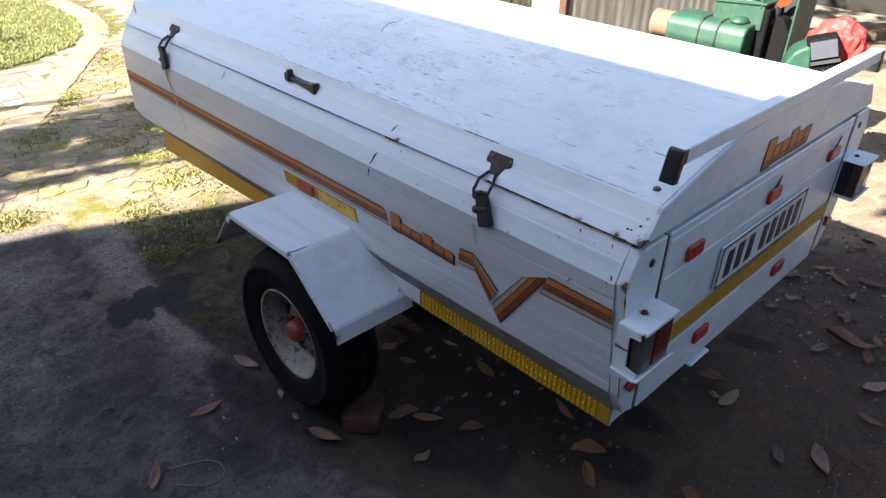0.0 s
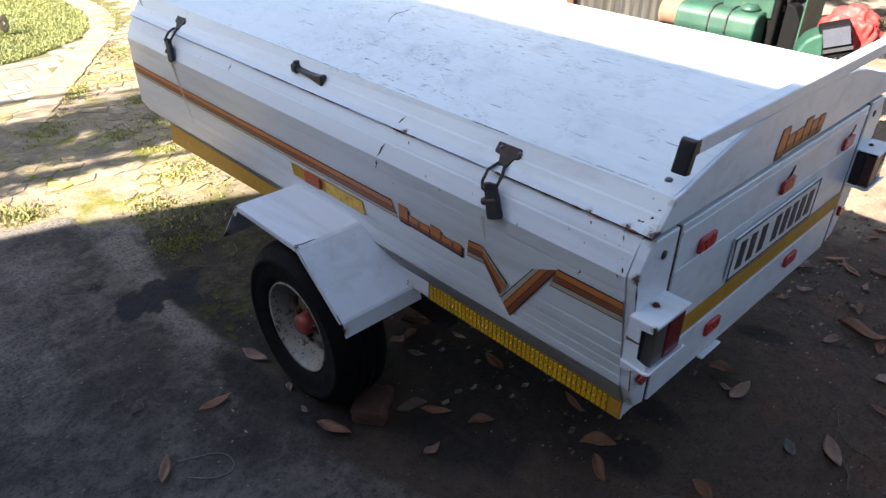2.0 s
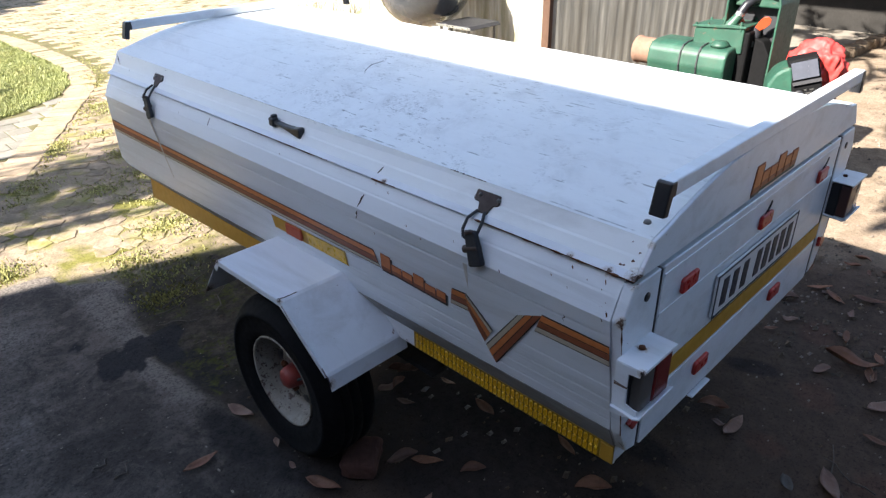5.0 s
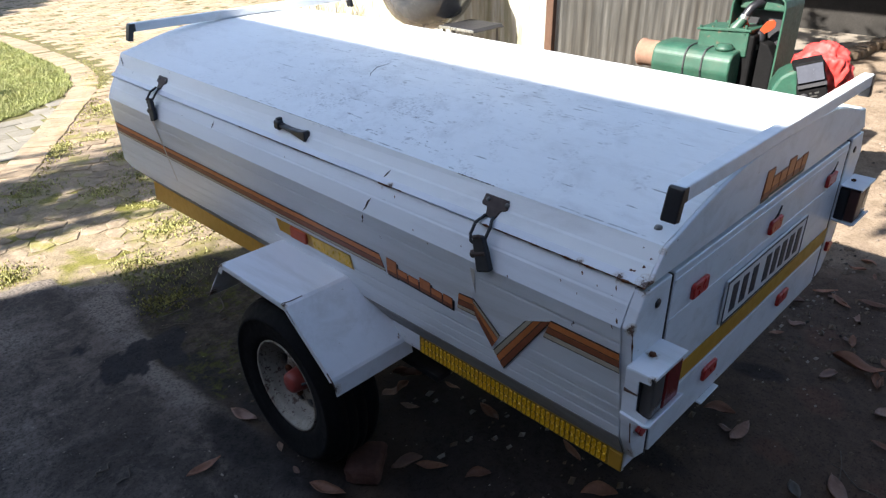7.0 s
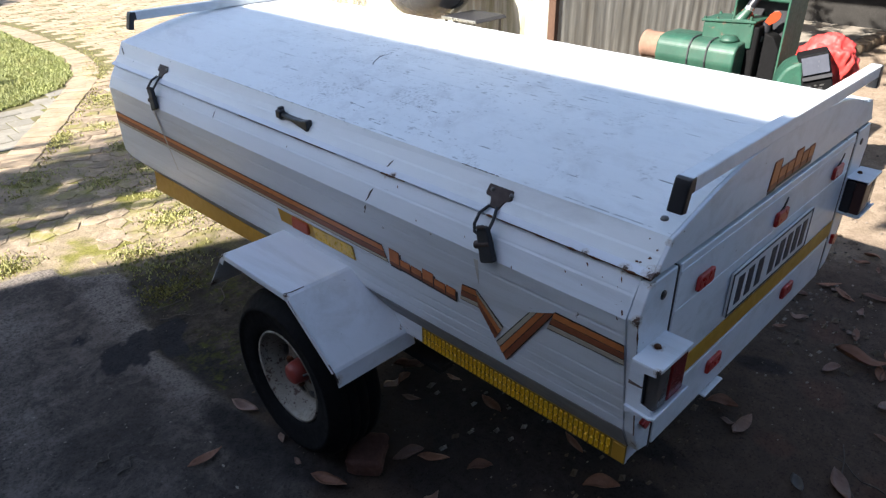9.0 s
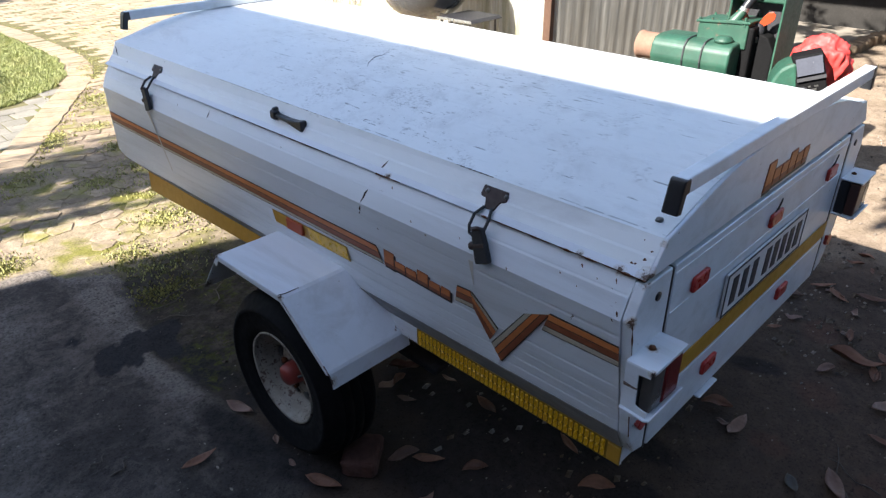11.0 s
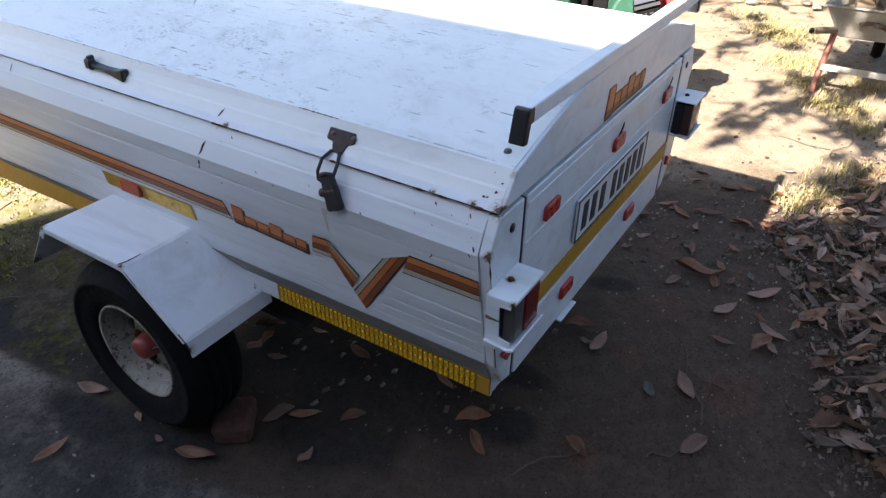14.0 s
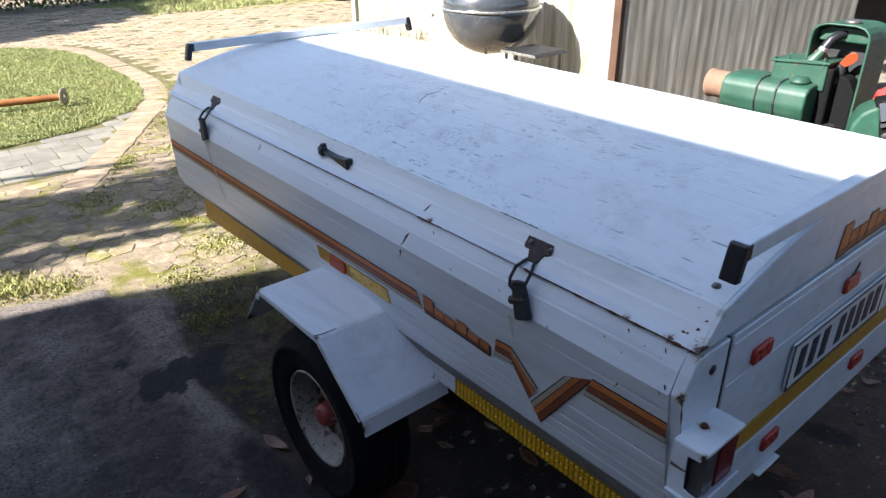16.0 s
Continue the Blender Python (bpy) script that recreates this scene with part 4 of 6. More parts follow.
# Reflective tapes
for sx in (-1, 1):
    tape = part("reflective_tape", bm_box((sx * 0.5205, 0.319, 0.469), (0.003, 0.596, 0.05)), "tape_back", trailer, "yellow reflective tape with bright cells")
    cell = mesh_of("cell", bm_box((0, 0, 0), (0.003, 0.0095, 0.0206), 0.0025, 1), "yellow")
    for r in range(2):
        for k in range(42):
            ob = new("cell", cell)
            ob.parent, ob.location = tape, (sx * 0.5225, 0.062 + k * 0.01325, 0.4575 + r * 0.0228)
    part("tape_end", bm_box((sx * 0.5225, 0.036, 0.4688), (0.003, 0.03, 0.044), 0.001, 1), "ochre", tape, "worn matt end of the tape")
    part("reflective_tape", bm_prism([(1.2, 0.494), (2.15, 0.494), (2.165, 0.41), (1.82, 0.424), (1.2, 0.444)], "x", *sorted((sx * 0.519, sx * 0.522))), "ochre", trailer, "plain matt yellow tape")
on_side([(1.158, 0.673), (0.812, 0.677), (0.812, 0.63), (1.158, 0.63)], "ochre", 0.0012, trailer, "amber_strip", "yellow strip with an amber reflector")
part("amber_reflector", bm_box((side_x(0.652) - 0.006, 1.045, 0.655), (0.01, 0.075, 0.034), 0.003), "orange_plastic", trailer)
on_side([(0.985, 0.672), (0.818, 0.674), (0.818, 0.633), (0.985, 0.633)], "yellow", 0.0022, trailer, "bright_tape")


# Over-centre latches
def latch(y):
    def lx(z):
        return np.interp(z, [0.92, 0.977], [-W, -0.523])
    tilt = lambda z: float(lx(z)) if z > SEAM else side_x(z)
    la = part("latch", bm_prism([(y - 0.024, 0.968), (y + 0.037, 0.968), (y + 0.038, 0.948), (y + 0.034, 0.944), (y + 0.022, 0.943), (y + 0.018, 0.932), (y + 0.016, 0.922), (y - 0.008, 0.922), (y - 0.012, 0.934), (y - 0.016, 0.943), (y - 0.024, 0.945), (y - 0.028, 0.949)], "x", -0.004, 0.005, 0.0015, 1), "rusty", trailer, "rusty brown over-centre lid latch")
    rot = Matrix.Translation((-0.5465, 0, 0.943)) @ Matrix.Rotation(math.atan2(0.042, 0.057), 4, "Y") @ Matrix.Translation((0, 0, -0.943))
    la.data.transform(rot)
    loop = [(-0.563, y - 0.006, 0.934), (-0.582, y - 0.016, 0.921), (-0.598, y - 0.017, 0.902), (-0.601, y - 0.012, 0.888), (-0.602, y + 0.004, 0.884), (-0.601, y + 0.018, 0.888), (-0.598, y + 0.021, 0.902), (-0.582, y + 0.022, 0.921), (-0.563, y + 0.012, 0.934)]
    part("wire_loop", bm_tube(loop, 0.0035, 8), "dark_iron", la)
    lever = part("lever", bm_prism([(y - 0.014, 0.903), (y - 0.006, 0.906), (y + 0.006, 0.906), (y + 0.014, 0.903), (y + 0.0165, 0.88), (y + 0.019, 0.836), (y + 0.015, 0.833), (y - 0.015, 0.833), (y - 0.019, 0.836), (y - 0.0165, 0.88)], "x", -0.007, 0.006, 0.003, 2), "dark_iron", la)
    lean = Matrix.Translation((-0.6, -0.004, 0)) @ Matrix.Translation((0, y, 0.9)) @ Matrix.Rotation(radians(-22), 4, "X") @ Matrix.Rotation(radians(8), 4, "Y") @ Matrix.Translation((0, -y, -0.9))
    lever.data.transform(lean)
    pivot = part("pivot", bm_tube([(0.0, y - 0.014, 0.87), (0.0, y + 0.027, 0.87)], 0.0085, 10), "rusty", lever)
    pivot.data.transform(lean)
    hook = part("hook", bm_tube([(0.002, y - 0.008, 0.9), (-0.008, y - 0.006, 0.905), (-0.008, y + 0.006, 0.905), (0.002, y + 0.008, 0.9)], 0.0045, 8), "rusty", lever)
    hook.data.transform(lean)
    for dy in (-0.024, 0.024):
        part("rivet", bm_lathe([(0, -0.009), (0.004, -0.008), (0.005, -0.003), (0, -0.003)], "x", (-0.536, y + dy, 0.957), 8), "steel_shelf", la)
    on_side([(y + 0.02, 0.825), (y + 0.008, 0.825), (y + 0.012, 0.79), (y + 0.015, 0.76), (y + 0.018, 0.79)], "stain", 0.0004, trailer, "rust_drip")


latch(0.35)
latch(1.815)
on_side([(1.826, 0.83), (1.81, 0.83), (1.814, 0.76), (1.817, 0.68), (1.82, 0.6), (1.824, 0.6), (1.824, 0.68), (1.824, 0.76)], "stain", 0.0026, trailer, "rust_drip")

# Lid handle
hy = 1.046
hm = join(bm_box((-0.555, hy + 0.066, 0.95), (0.02, 0.024, 0.024), 0.005), bm_box((-0.552, hy + 0.066, 0.95), (0.016, 0.038, 0.01), 0.003), bm_box((-0.552, hy + 0.066, 0.952), (0.016, 0.012, 0.034), 0.003),
          bm_prism([(hy + 0.055, 0.953), (hy + 0.055, 0.945), (hy + 0.01, 0.942), (hy - 0.03, 0.934), (hy - 0.056, 0.929), (hy - 0.06, 0.932), (hy - 0.06, 0.956), (hy - 0.056, 0.958), (hy - 0.03, 0.953), (hy + 0.01, 0.951)], "x", -0.562, -0.542, 0.003, 2))
bmesh.ops.translate(hm, vec=(0.004, 0, 0.006), verts=hm.verts)
part("lid_handle", hm, "black", trailer, "black pull handle on the lid")

# Wheels and mudguards
HX, HY, HZ = -0.742, 0.961, 0.2595
for sx in (-1, 1):
    put = (lambda b: b) if sx < 0 else mirrored
    tp = [(0.152, 0.012), (0.17, 0.002), (0.196, -0.004), (0.222, -0.006), (0.225, -0.009), (0.235, -0.009), (0.238, -0.005), (0.256, 0.008), (0.268, 0.024), (0.273, 0.036), (0.266, 0.038), (0.266, 0.043), (0.2745, 0.045), (0.275, 0.066), (0.267, 0.068), (0.267, 0.074), (0.275, 0.076), (0.275, 0.098), (0.267, 0.1), (0.267, 0.106), (0.2745, 0.108), (0.273, 0.134), (0.258, 0.152), (0.235, 0.166), (0.2, 0.168), (0.152, 0.16)]
    wheel = part("wheel", put(bm_lathe([(r * 0.945, HX + h) for r, h in tp], "x", (0, HY, HZ), 64)), "rubber", trailer, "black worn tyre on a cream steel rim")
    rp = [(r * 0.885, x) for r, x in ((0.153, 0.01), (0.161, 0.007), (0.163, 0.013), (0.155, 0.022), (0.145, 0.025), (0.14, 0.035), (0.134, 0.066), (0.118, 0.076), (0.09, 0.066), (0.07, 0.06), (0.05, 0.066), (0.0, 0.066), (0.0, 0.072), (0.055, 0.072), (0.1, 0.084), (0.142, 0.084), (0.148, 0.15), (0.154, 0.15))]
    part("rim", put(bm_lathe([(r, HX + h) for r, h in rp], "x", (0, HY, HZ), 56)), "rim", wheel, "chipped cream steel rim")
    # Rim slots: black discs painted for the shade in the openings
    for k in range(8):
        a = 2 * math.pi * (k + 0.42) / 8
        slot = bm_lathe([(0.0, 0.0), (0.0155, 0.0), (0.0155, 0.006), (0.0, 0.006)], "x", (0, 0, 0), 14)
        bmesh.ops.scale(slot, vec=(1, 1.35, 0.85), verts=slot.verts)
        bmesh.ops.rotate(slot, matrix=Matrix.Rotation(a + math.pi / 2, 3, "X"), verts=slot.verts)
        bmesh.ops.translate(slot, vec=(HX + 0.063, HY + 0.083 * math.cos(a), HZ + 0.083 * math.sin(a)), verts=slot.verts)
        part("slot", put(slot), "black", wheel)
    valve = bm_tube([(HX + 0.03, HY + 0.118 * math.cos(2.6), HZ + 0.118 * math.sin(2.6)), (HX + 0.012, HY + 0.1 * math.cos(2.6), HZ + 0.1 * math.sin(2.6))], 0.004, 8)
    part("valve", put(valve), "black", wheel)
    for k in range(4):
        a = 2 * math.pi * (k + 0.1) / 4
        nut = bm_lathe([(0, 0.0), (0.008, 0.0), (0.01, 0.004), (0.01, 0.016), (0, 0.016)], "x", (HX + 0.05, HY + 0.056 * math.cos(a), HZ + 0.056 * math.sin(a)), 6)
        part("wheel_nut", put(nut), "rust", wheel)
    hub = [(0.0, 0.016), (0.02, 0.017), (0.03, 0.023), (0.033, 0.036), (0.037, 0.066), (0.0, 0.066)]
    part("hub_cap", put(bm_lathe([(r, HX + h) for r, h in hub], "x", (0, HY, HZ), 28)), "hub", wheel, "faded red hub cap")
    gl = [(0.67, 0.404), (0.679, 0.445), (0.684, 0.452), (0.852, 0.587), (0.862, 0.591), (1.168, 0.59), (1.178, 0.586), (1.30, 0.43)]
    gu = part("mudguard", put(bm_prism(thick(gl, -0.003), "x", -0.755, -0.50)), "white", trailer, "white folded steel mudguard with chipped edge")
    part("rolled_edge", put(bm_prism(thick(gl[1:-1] + [(1.2, 0.558)], -0.019), "x", -0.758, -0.750, 0.003, 2)), "white", gu)

    for pts_, r_ in (([(-0.757, 0.868, 0.592), (-0.74, 0.862, 0.592), (-0.70, 0.862, 0.591)], 0.0018), ([(-0.7575, 0.85, 0.579), (-0.7575, 0.835, 0.565), (-0.7575, 0.818, 0.549)], 0.002), ([(-0.7575, 0.70, 0.462), (-0.7575, 0.68, 0.444), (-0.7575, 0.668, 0.425)], 0.003), ([(-0.7575, 1.168, 0.588), (-0.7575, 1.19, 0.568), (-0.7575, 1.22, 0.53)], 0.002)):
        part("rust_edge", put(bm_tube(pts_, r_ * 0.65, 6)), "rusty", gu)

for sx in (-1, 1):
    n_ = 60
    part("rusty_fold", bm_tube([(sx * 0.5195, 0.02 + 0.6 * k / n_, 0.496) for k in range(n_ + 1)], [0.0008 + 0.0028 * max(0, noise.noise((k * 0.25, sx, 2)) + 0.25) * (1 - 0.7 * k / n_) for k in range(n_ + 1)], 6), "rust", trailer)
    part("rusty_edge", bm_tube([(sx * (0.6 - 0.05 * k / 30), -0.0025, 0.84 - 0.28 * k / 30) for k in range(31)], [0.0005 + 0.0024 * max(0, noise.noise((k * 0.5, sx, 7)) + (0.25 if k > 18 or k < 5 else -0.15)) for k in range(31)], 6), "rust", trailer)

# Rust chips along folds
def chip(cx, cz, r, mat="rust"):
    n = 7
    poly = [(cx + r * random.uniform(0.2, 0.7) * math.cos(2 * math.pi * k / n) + r * 0.6 * math.sin(2 * math.pi * k / n), cz + r * random.uniform(0.5, 1.8) * math.sin(2 * math.pi * k / n)) for k in range(n)]
    on_side(poly, mat, 0.0003, body, "rust_chip")


for y, z, r in ((1.62, 0.885, 0.004), (0.40, 0.862, 0.005), (0.54, 0.852, 0.006), (0.27, 0.845, 0.005), (0.03, 0.852, 0.008), (0.036, 0.838, 0.006), (0.05, 0.9, 0.006), (0.12, 0.902, 0.006), (1.05, 0.888, 0.004), (0.66, 0.79, 0.004), (0.13, 0.78, 0.004), (0.62, 0.9, 0.006)):
    chip(y, z, r * 0.5)


def lid_chip(y, z, r):
    n = 7
    b = bmesh.new()
    lx = lambda zz: float(np.interp(zz, [0.92, 0.977], [-W, -0.523])) - 0.0012
    ring = []
    for k in range(n):
        a = 2 * math.pi * k / n
        yy, zz = y + r * random.uniform(0.3, 1.8) * math.cos(a), z + r * random.uniform(0.2, 0.8) * math.sin(a)
        ring.append(b.verts.new((lx(zz), yy, zz)))
    b.faces.new(ring)
    ext = bmesh.ops.extrude_face_region(b, geom=list(b.faces))
    bmesh.ops.translate(b, vec=(0.0008, 0, 0), verts=[v for v in ext["geom"] if isinstance(v, bmesh.types.BMVert)])
    bmesh.ops.recalc_face_normals(b, faces=b.faces)
    part("rust_chip", b, "rust", lid)


for y, z, r in ((0.012, 0.926, 0.012), (0.02, 0.942, 0.009), (0.014, 0.955, 0.006), (0.05, 0.925, 0.008), (0.085, 0.923, 0.007), (0.3, 0.923, 0.006), (0.19, 0.923, 0.005), (0.79, 0.923, 0.005), (1.12, 0.923, 0.006)):
    lid_chip(y, z, r * 0.38)

# Long scratches through the paint, worn to rust
def streak(points, widths, parent):
    part("rust_streak", bm_tube(points, widths, 6), "rusty", parent)


slope_x = lambda z: float(np.interp(z, [0.92, 0.977], [-0.565, -0.523]))
streak([(slope_x(z), y, z) for y, z in ((0.664, 0.944), (0.669, 0.936), (0.676, 0.926), (0.688, 0.919), (0.694, 0.918))], [0.0006, 0.0022, 0.0014, 0.0034, 0.001], lid)
streak([(side_x(z) if z < 0.843 else -0.603 + (z - 0.843) * 0.45, y, z) for y, z in ((0.694, 0.878), (0.7, 0.868), (0.703, 0.856), (0.709, 0.846))], [0.0006, 0.003, 0.0022, 0.0005], body)
streak([(side_x(z) + 0.0005, y, z) for y, z in ((0.71, 0.836), (0.714, 0.828), (0.716, 0.82), (0.721, 0.812))], [0.0005, 0.003, 0.001, 0.0018], body)
streak([(-0.5235, 0.375 + 0.1 * k / 24, 0.9792 + 0.0006 * k / 24) for k in range(25)], [0.0003 + 0.0022 * max(0, noise.noise((k * 0.7, 3, 1)) + 0.2) for k in range(25)], lid)
streak([(-0.5235, 0.9 + 0.55 * k / 60, 0.9825 + 0.0036 * k / 60) for k in range(61)], [0.0002 + 0.0014 * max(0, noise.noise((k * 0.5, 9, 1)) - 0.05) for k in range(61)], lid)
streak([(side_x(z) + 0.0006, y, z) for y, z in ((1.43, 0.905), (1.434, 0.893), (1.437, 0.88))], [0.0004, 0.0011, 0.0004], body)
streak([(side_x(z) + 0.0006, y, z) for y, z in ((0.118, 0.81), (0.117, 0.804), (0.122, 0.8), (0.119, 0.792))], [0.0006, 0.0014, 0.001, 0.0006], body)

for _ in range(6):
    lid_chip(0.004 + abs(random.gauss(0, 0.022)), 0.924 + abs(random.gauss(0, 0.014)), random.uniform(0.001, 0.003))
for _ in range(5):
    chip(random.uniform(0.03, 0.16), random.uniform(0.85, 0.905), random.uniform(0.001, 0.0028))
for y0, y1, rr_ in ((0.0, 0.36, 0.0032), (0.6, 0.68, 0.003), (0.85, 1.3, 0.0016)):
    n_ = int((y1 - y0) / 0.008)
    part("rusty_lip", bm_tube([(-0.5735, y0 + (y1 - y0) * k / n_, 0.9172 + 0.0008 * noise.noise((k * 0.6, 1, 0))) for k in range(n_ + 1)], [0.0006 + rr_ * max(0, noise.noise((k * 0.33, y0 * 9, 4)) + 0.25) for k in range(n_ + 1)], 6), "rust", lid)

# ---- behind the trailer ----
WALL_X = 2.6


def sheet(name, p, q, mat, label, amp):
    """A corrugated sheet wall from p to q on the plan."""
    p, q = Vector(p), Vector(q)
    d = (q - p).normalized()
    n = Vector((-d.y, d.x))
    front = [p + d * t + n * amp * math.sin(2 * math.pi * t / 0.076) for t in np.arange(0, (q - p).length, 0.0095)]
    b = bm_prism([tuple(v) for v in front] + [tuple(v + n * 0.005) for v in reversed(front)], "z", 0, 2.1)
    for f in b.faces:
        f.smooth = len(f.verts) == 4
        if not f.smooth:
            for e in f.edges:
                e.smooth = False
    return thing(name, b, mat, label, "wall", kind="structure")


sheet("wall_iron", (2.605, 2.502), (4.33, 1.702), "iron_sheet", "bare weathered corrugated iron wall", 0.0014)
sheet("wall_limewashed", (WALL_X, 2.58), (WALL_X, 5.75), "limewash", "limewashed corrugated iron wall stained with lichen", 0.01)
thing("wall_post", bm_box((2.588, 2.53, 1.05), (0.045, 0.06, 2.1), 0.004), "rust_post", "rusty brown steel post between wall sheets", "post", kind="structure")
thing("wall_end_post", bm_box((2.6, 5.79, 1.05), (0.07, 0.06, 2.1), 0.004), "limewash", "limewashed post at the end of the iron wall", "post", kind="structure")
# Shed wall coloured near-black to stand for deep shade
thing("shed_wall", bm_prism([(6.9, -0.3), (7.1, -0.3), (7.1, 4.4), (6.9, 4.4)], "z", 0, 2.3), "shed_in_shade", "timber shed wall with deep shade in its near-black colour", "wall", kind="structure")
# Roof above the view, added to keep sun off the wall
thing("shed_roof", bm_prism([(4.2, -0.6), (7.4, -0.6), (7.4, 4.6), (4.2, 4.6)], "z", 2.3, 2.36), "galv", "unseen sheet metal shed roof", "roof", kind="structure")


# Stationary engine
engine = thing("stationary_engine", None, None, "old green stationary diesel engine with radiator and rusty pulley", "engine")
ex = 2.09
tank = [(ex - 0.13, 0.6), (ex - 0.145, 0.65), (ex - 0.137, 0.715), (ex - 0.112, 0.744), (ex - 0.06, 0.753), (ex + 0.09, 0.75), (ex + 0.13, 0.725), (ex + 0.15, 0.65), (ex + 0.14, 0.6), (ex + 0.1, 0.56), (ex - 0.1, 0.56)]
part("tank", bm_prism(tank, "y", 0.955, 1.385, 0.012, 3), "green", engine, "green enamelled fuel tank")
for y in (1.1, 1.197):
    part("strap", bm_prism(thick([(ex - 0.133, 0.6), (ex - 0.148, 0.65), (ex - 0.14, 0.717), (ex - 0.113, 0.747), (ex - 0.06, 0.756), (ex + 0.092, 0.753), (ex + 0.133, 0.727)], 0.003), "y", y - 0.0035, y + 0.0035), "dark_iron", engine)
part("filler_cap", bm_lathe([(0, 0.75), (0.045, 0.75), (0.047, 0.763), (0.036, 0.768), (0.033, 0.778), (0, 0.78)], "z", (ex - 0.055, 1.03, 0), 20), "green", engine)
part("pulley", bm_lathe([(0.0, 1.39), (0.066, 1.39), (0.07, 1.40), (0.07, 1.485), (0.076, 1.492), (0.074, 1.505), (0.05, 1.508), (0.0, 1.5)], "y", (ex - 0.03, 0, 0.672), 28), "terracotta", engine, "rusty orange belt pulley")
part("cylinder_head", bm_prism([(0.93, 0.72), (0.93, 0.842), (0.945, 0.85), (1.0, 0.85), (1.18, 0.832), (1.19, 0.82), (1.19, 0.72)], "x", ex - 0.03, ex + 0.15, 0.006, 2), "green", engine)
part("head_cover", bm_prism([(0.92, 0.845), (0.92, 0.856), (1.0, 0.858), (1.2, 0.84), (1.2, 0.828)], "x", ex - 0.04, ex + 0.16, 0.003, 1), "green", engine)
for y in (0.95, 1.04, 1.12, 1.185):
    for x in (ex - 0.028, ex + 0.148):
        part("stud", bm_tube([(x, y, 0.83), (x, y, 0.875 - 0.1 * (y - 0.95))], 0.007, 8), "green", engine)
part("crankcase", bm_box((ex + 0.082, 1.0, 0.605), (0.2, 0.19, 0.45), 0.012), "soot", engine, "dark oily crankcase")
part("makers_badge", bm_box((ex + 0.05, 0.903, 0.765), (0.05, 0.005, 0.028), 0.002), "steel_shelf", engine)
RX, RY = 2.12, 0.932
arch_line = [(RY - 0.13, 0.42), (RY - 0.13, 0.96), (RY - 0.122, 0.99), (RY - 0.1, 1.01), (RY - 0.06, 1.02), (RY + 0.06, 1.02), (RY + 0.1, 1.01), (RY + 0.122, 0.99), (RY + 0.13, 0.96), (RY + 0.13, 0.42)]
part("radiator", bm_prism(thick(arch_line, -0.006), "x", RX, RX + 0.14), "green", engine, "green radiator cowl")
part("cowl_lip", bm_tube([(RX, y, z) for y, z in arch_line], 0.0055, 8), "green", engine)
part("radiator_body", bm_prism(arch_line, "x", RX + 0.13, RX + 0.26, 0.012, 3), "green", engine)
part("header_tank", bm_prism([(RY - 0.115, 0.935), (RY - 0.115, 0.98), (RY - 0.08, 1.003), (RY + 0.08, 1.003), (RY + 0.115, 0.98), (RY + 0.115, 0.935)], "x", RX + 0.05, RX + 0.131, 0.01, 3), "green", engine)
part("radiator_core", bm_box((RX + 0.122, RY, 0.68), (0.012, 0.23, 0.49)), "dark_iron", engine, "dark radiator core")
part("radiator_cap", bm_lathe([(0, 1.015), (0.036, 1.015), (0.038, 1.03), (0.03, 1.036), (0, 1.038)], "z", (RX + 0.09, RY - 0.01, 0), 20), "steel_shelf", engine, "dull steel filler cap")
for k in range(4):
    a = math.pi * k / 2 + 0.8
    blade = bm_prism([(-0.014, 0.05), (0.014, 0.05), (0.026, 0.09), (0.025, 0.115), (0.014, 0.13), (-0.006, 0.13), (-0.02, 0.112), (-0.022, 0.085)], "x", -0.003, 0.003, 0.001, 1)
    bmesh.ops.rotate(blade, matrix=Matrix.Rotation(0.35, 3, "Z"), verts=blade.verts)
    bmesh.ops.rotate(blade, matrix=Matrix.Rotation(a, 3, "X"), verts=blade.verts)
    bmesh.ops.translate(blade, vec=(RX + 0.035, RY + 0.01, 0.8), verts=blade.verts)
    part("fan_blade", blade, "orange_plastic", engine, "orange fan blade")
part("flywheel_housing", bm_prism([(0.945, 0.38), (0.945, 0.8), (0.92, 0.8), (0.855, 0.78), (0.815, 0.715), (0.815, 0.38)], "x", 2.135, 2.225, 0.008, 2), "soot", engine)
part("fan_hub", bm_lathe([(0, -0.02), (0.04, -0.02), (0.055, 0.0), (0.055, 0.02), (0, 0.02)], "x", (RX + 0.035, RY + 0.01, 0.8), 20), "dark_iron", engine)
part("hose", bm_tube([(2.1, 0.985, 0.9), (2.108, 0.978, 0.925), (2.12, 0.967, 0.95), (2.14, 0.95, 0.968), (2.18, 0.935, 0.972)], 0.021, 14), "black", engine, "black coolant hose")
part("hose_clip", bm_tube([(2.1, 0.986, 0.898), (2.104, 0.981, 0.914)], 0.024, 14), "chrome", engine)
part("elbow", bm_tube([(2.085, 1.02, 0.84), (2.09, 1.003, 0.87), (2.1, 0.986, 0.9)], [0.034, 0.025, 0.021], 14), "green", engine)
for x in (-0.16, 0.16):
    part("bed_rail", bm_box((ex + x, 1.0, 0.36), (0.06, 0.95, 0.06), 0.004), "dark_iron", engine)
    for y in (0.62, 1.38):
        part("leg", bm_box((ex + x, y, 0.17), (0.05, 0.05, 0.34), 0.003), "dark_iron", engine)
part("sump", bm_box((ex, 1.1, 0.47), (0.2, 0.5, 0.18), 0.02), "dark_iron", engine)

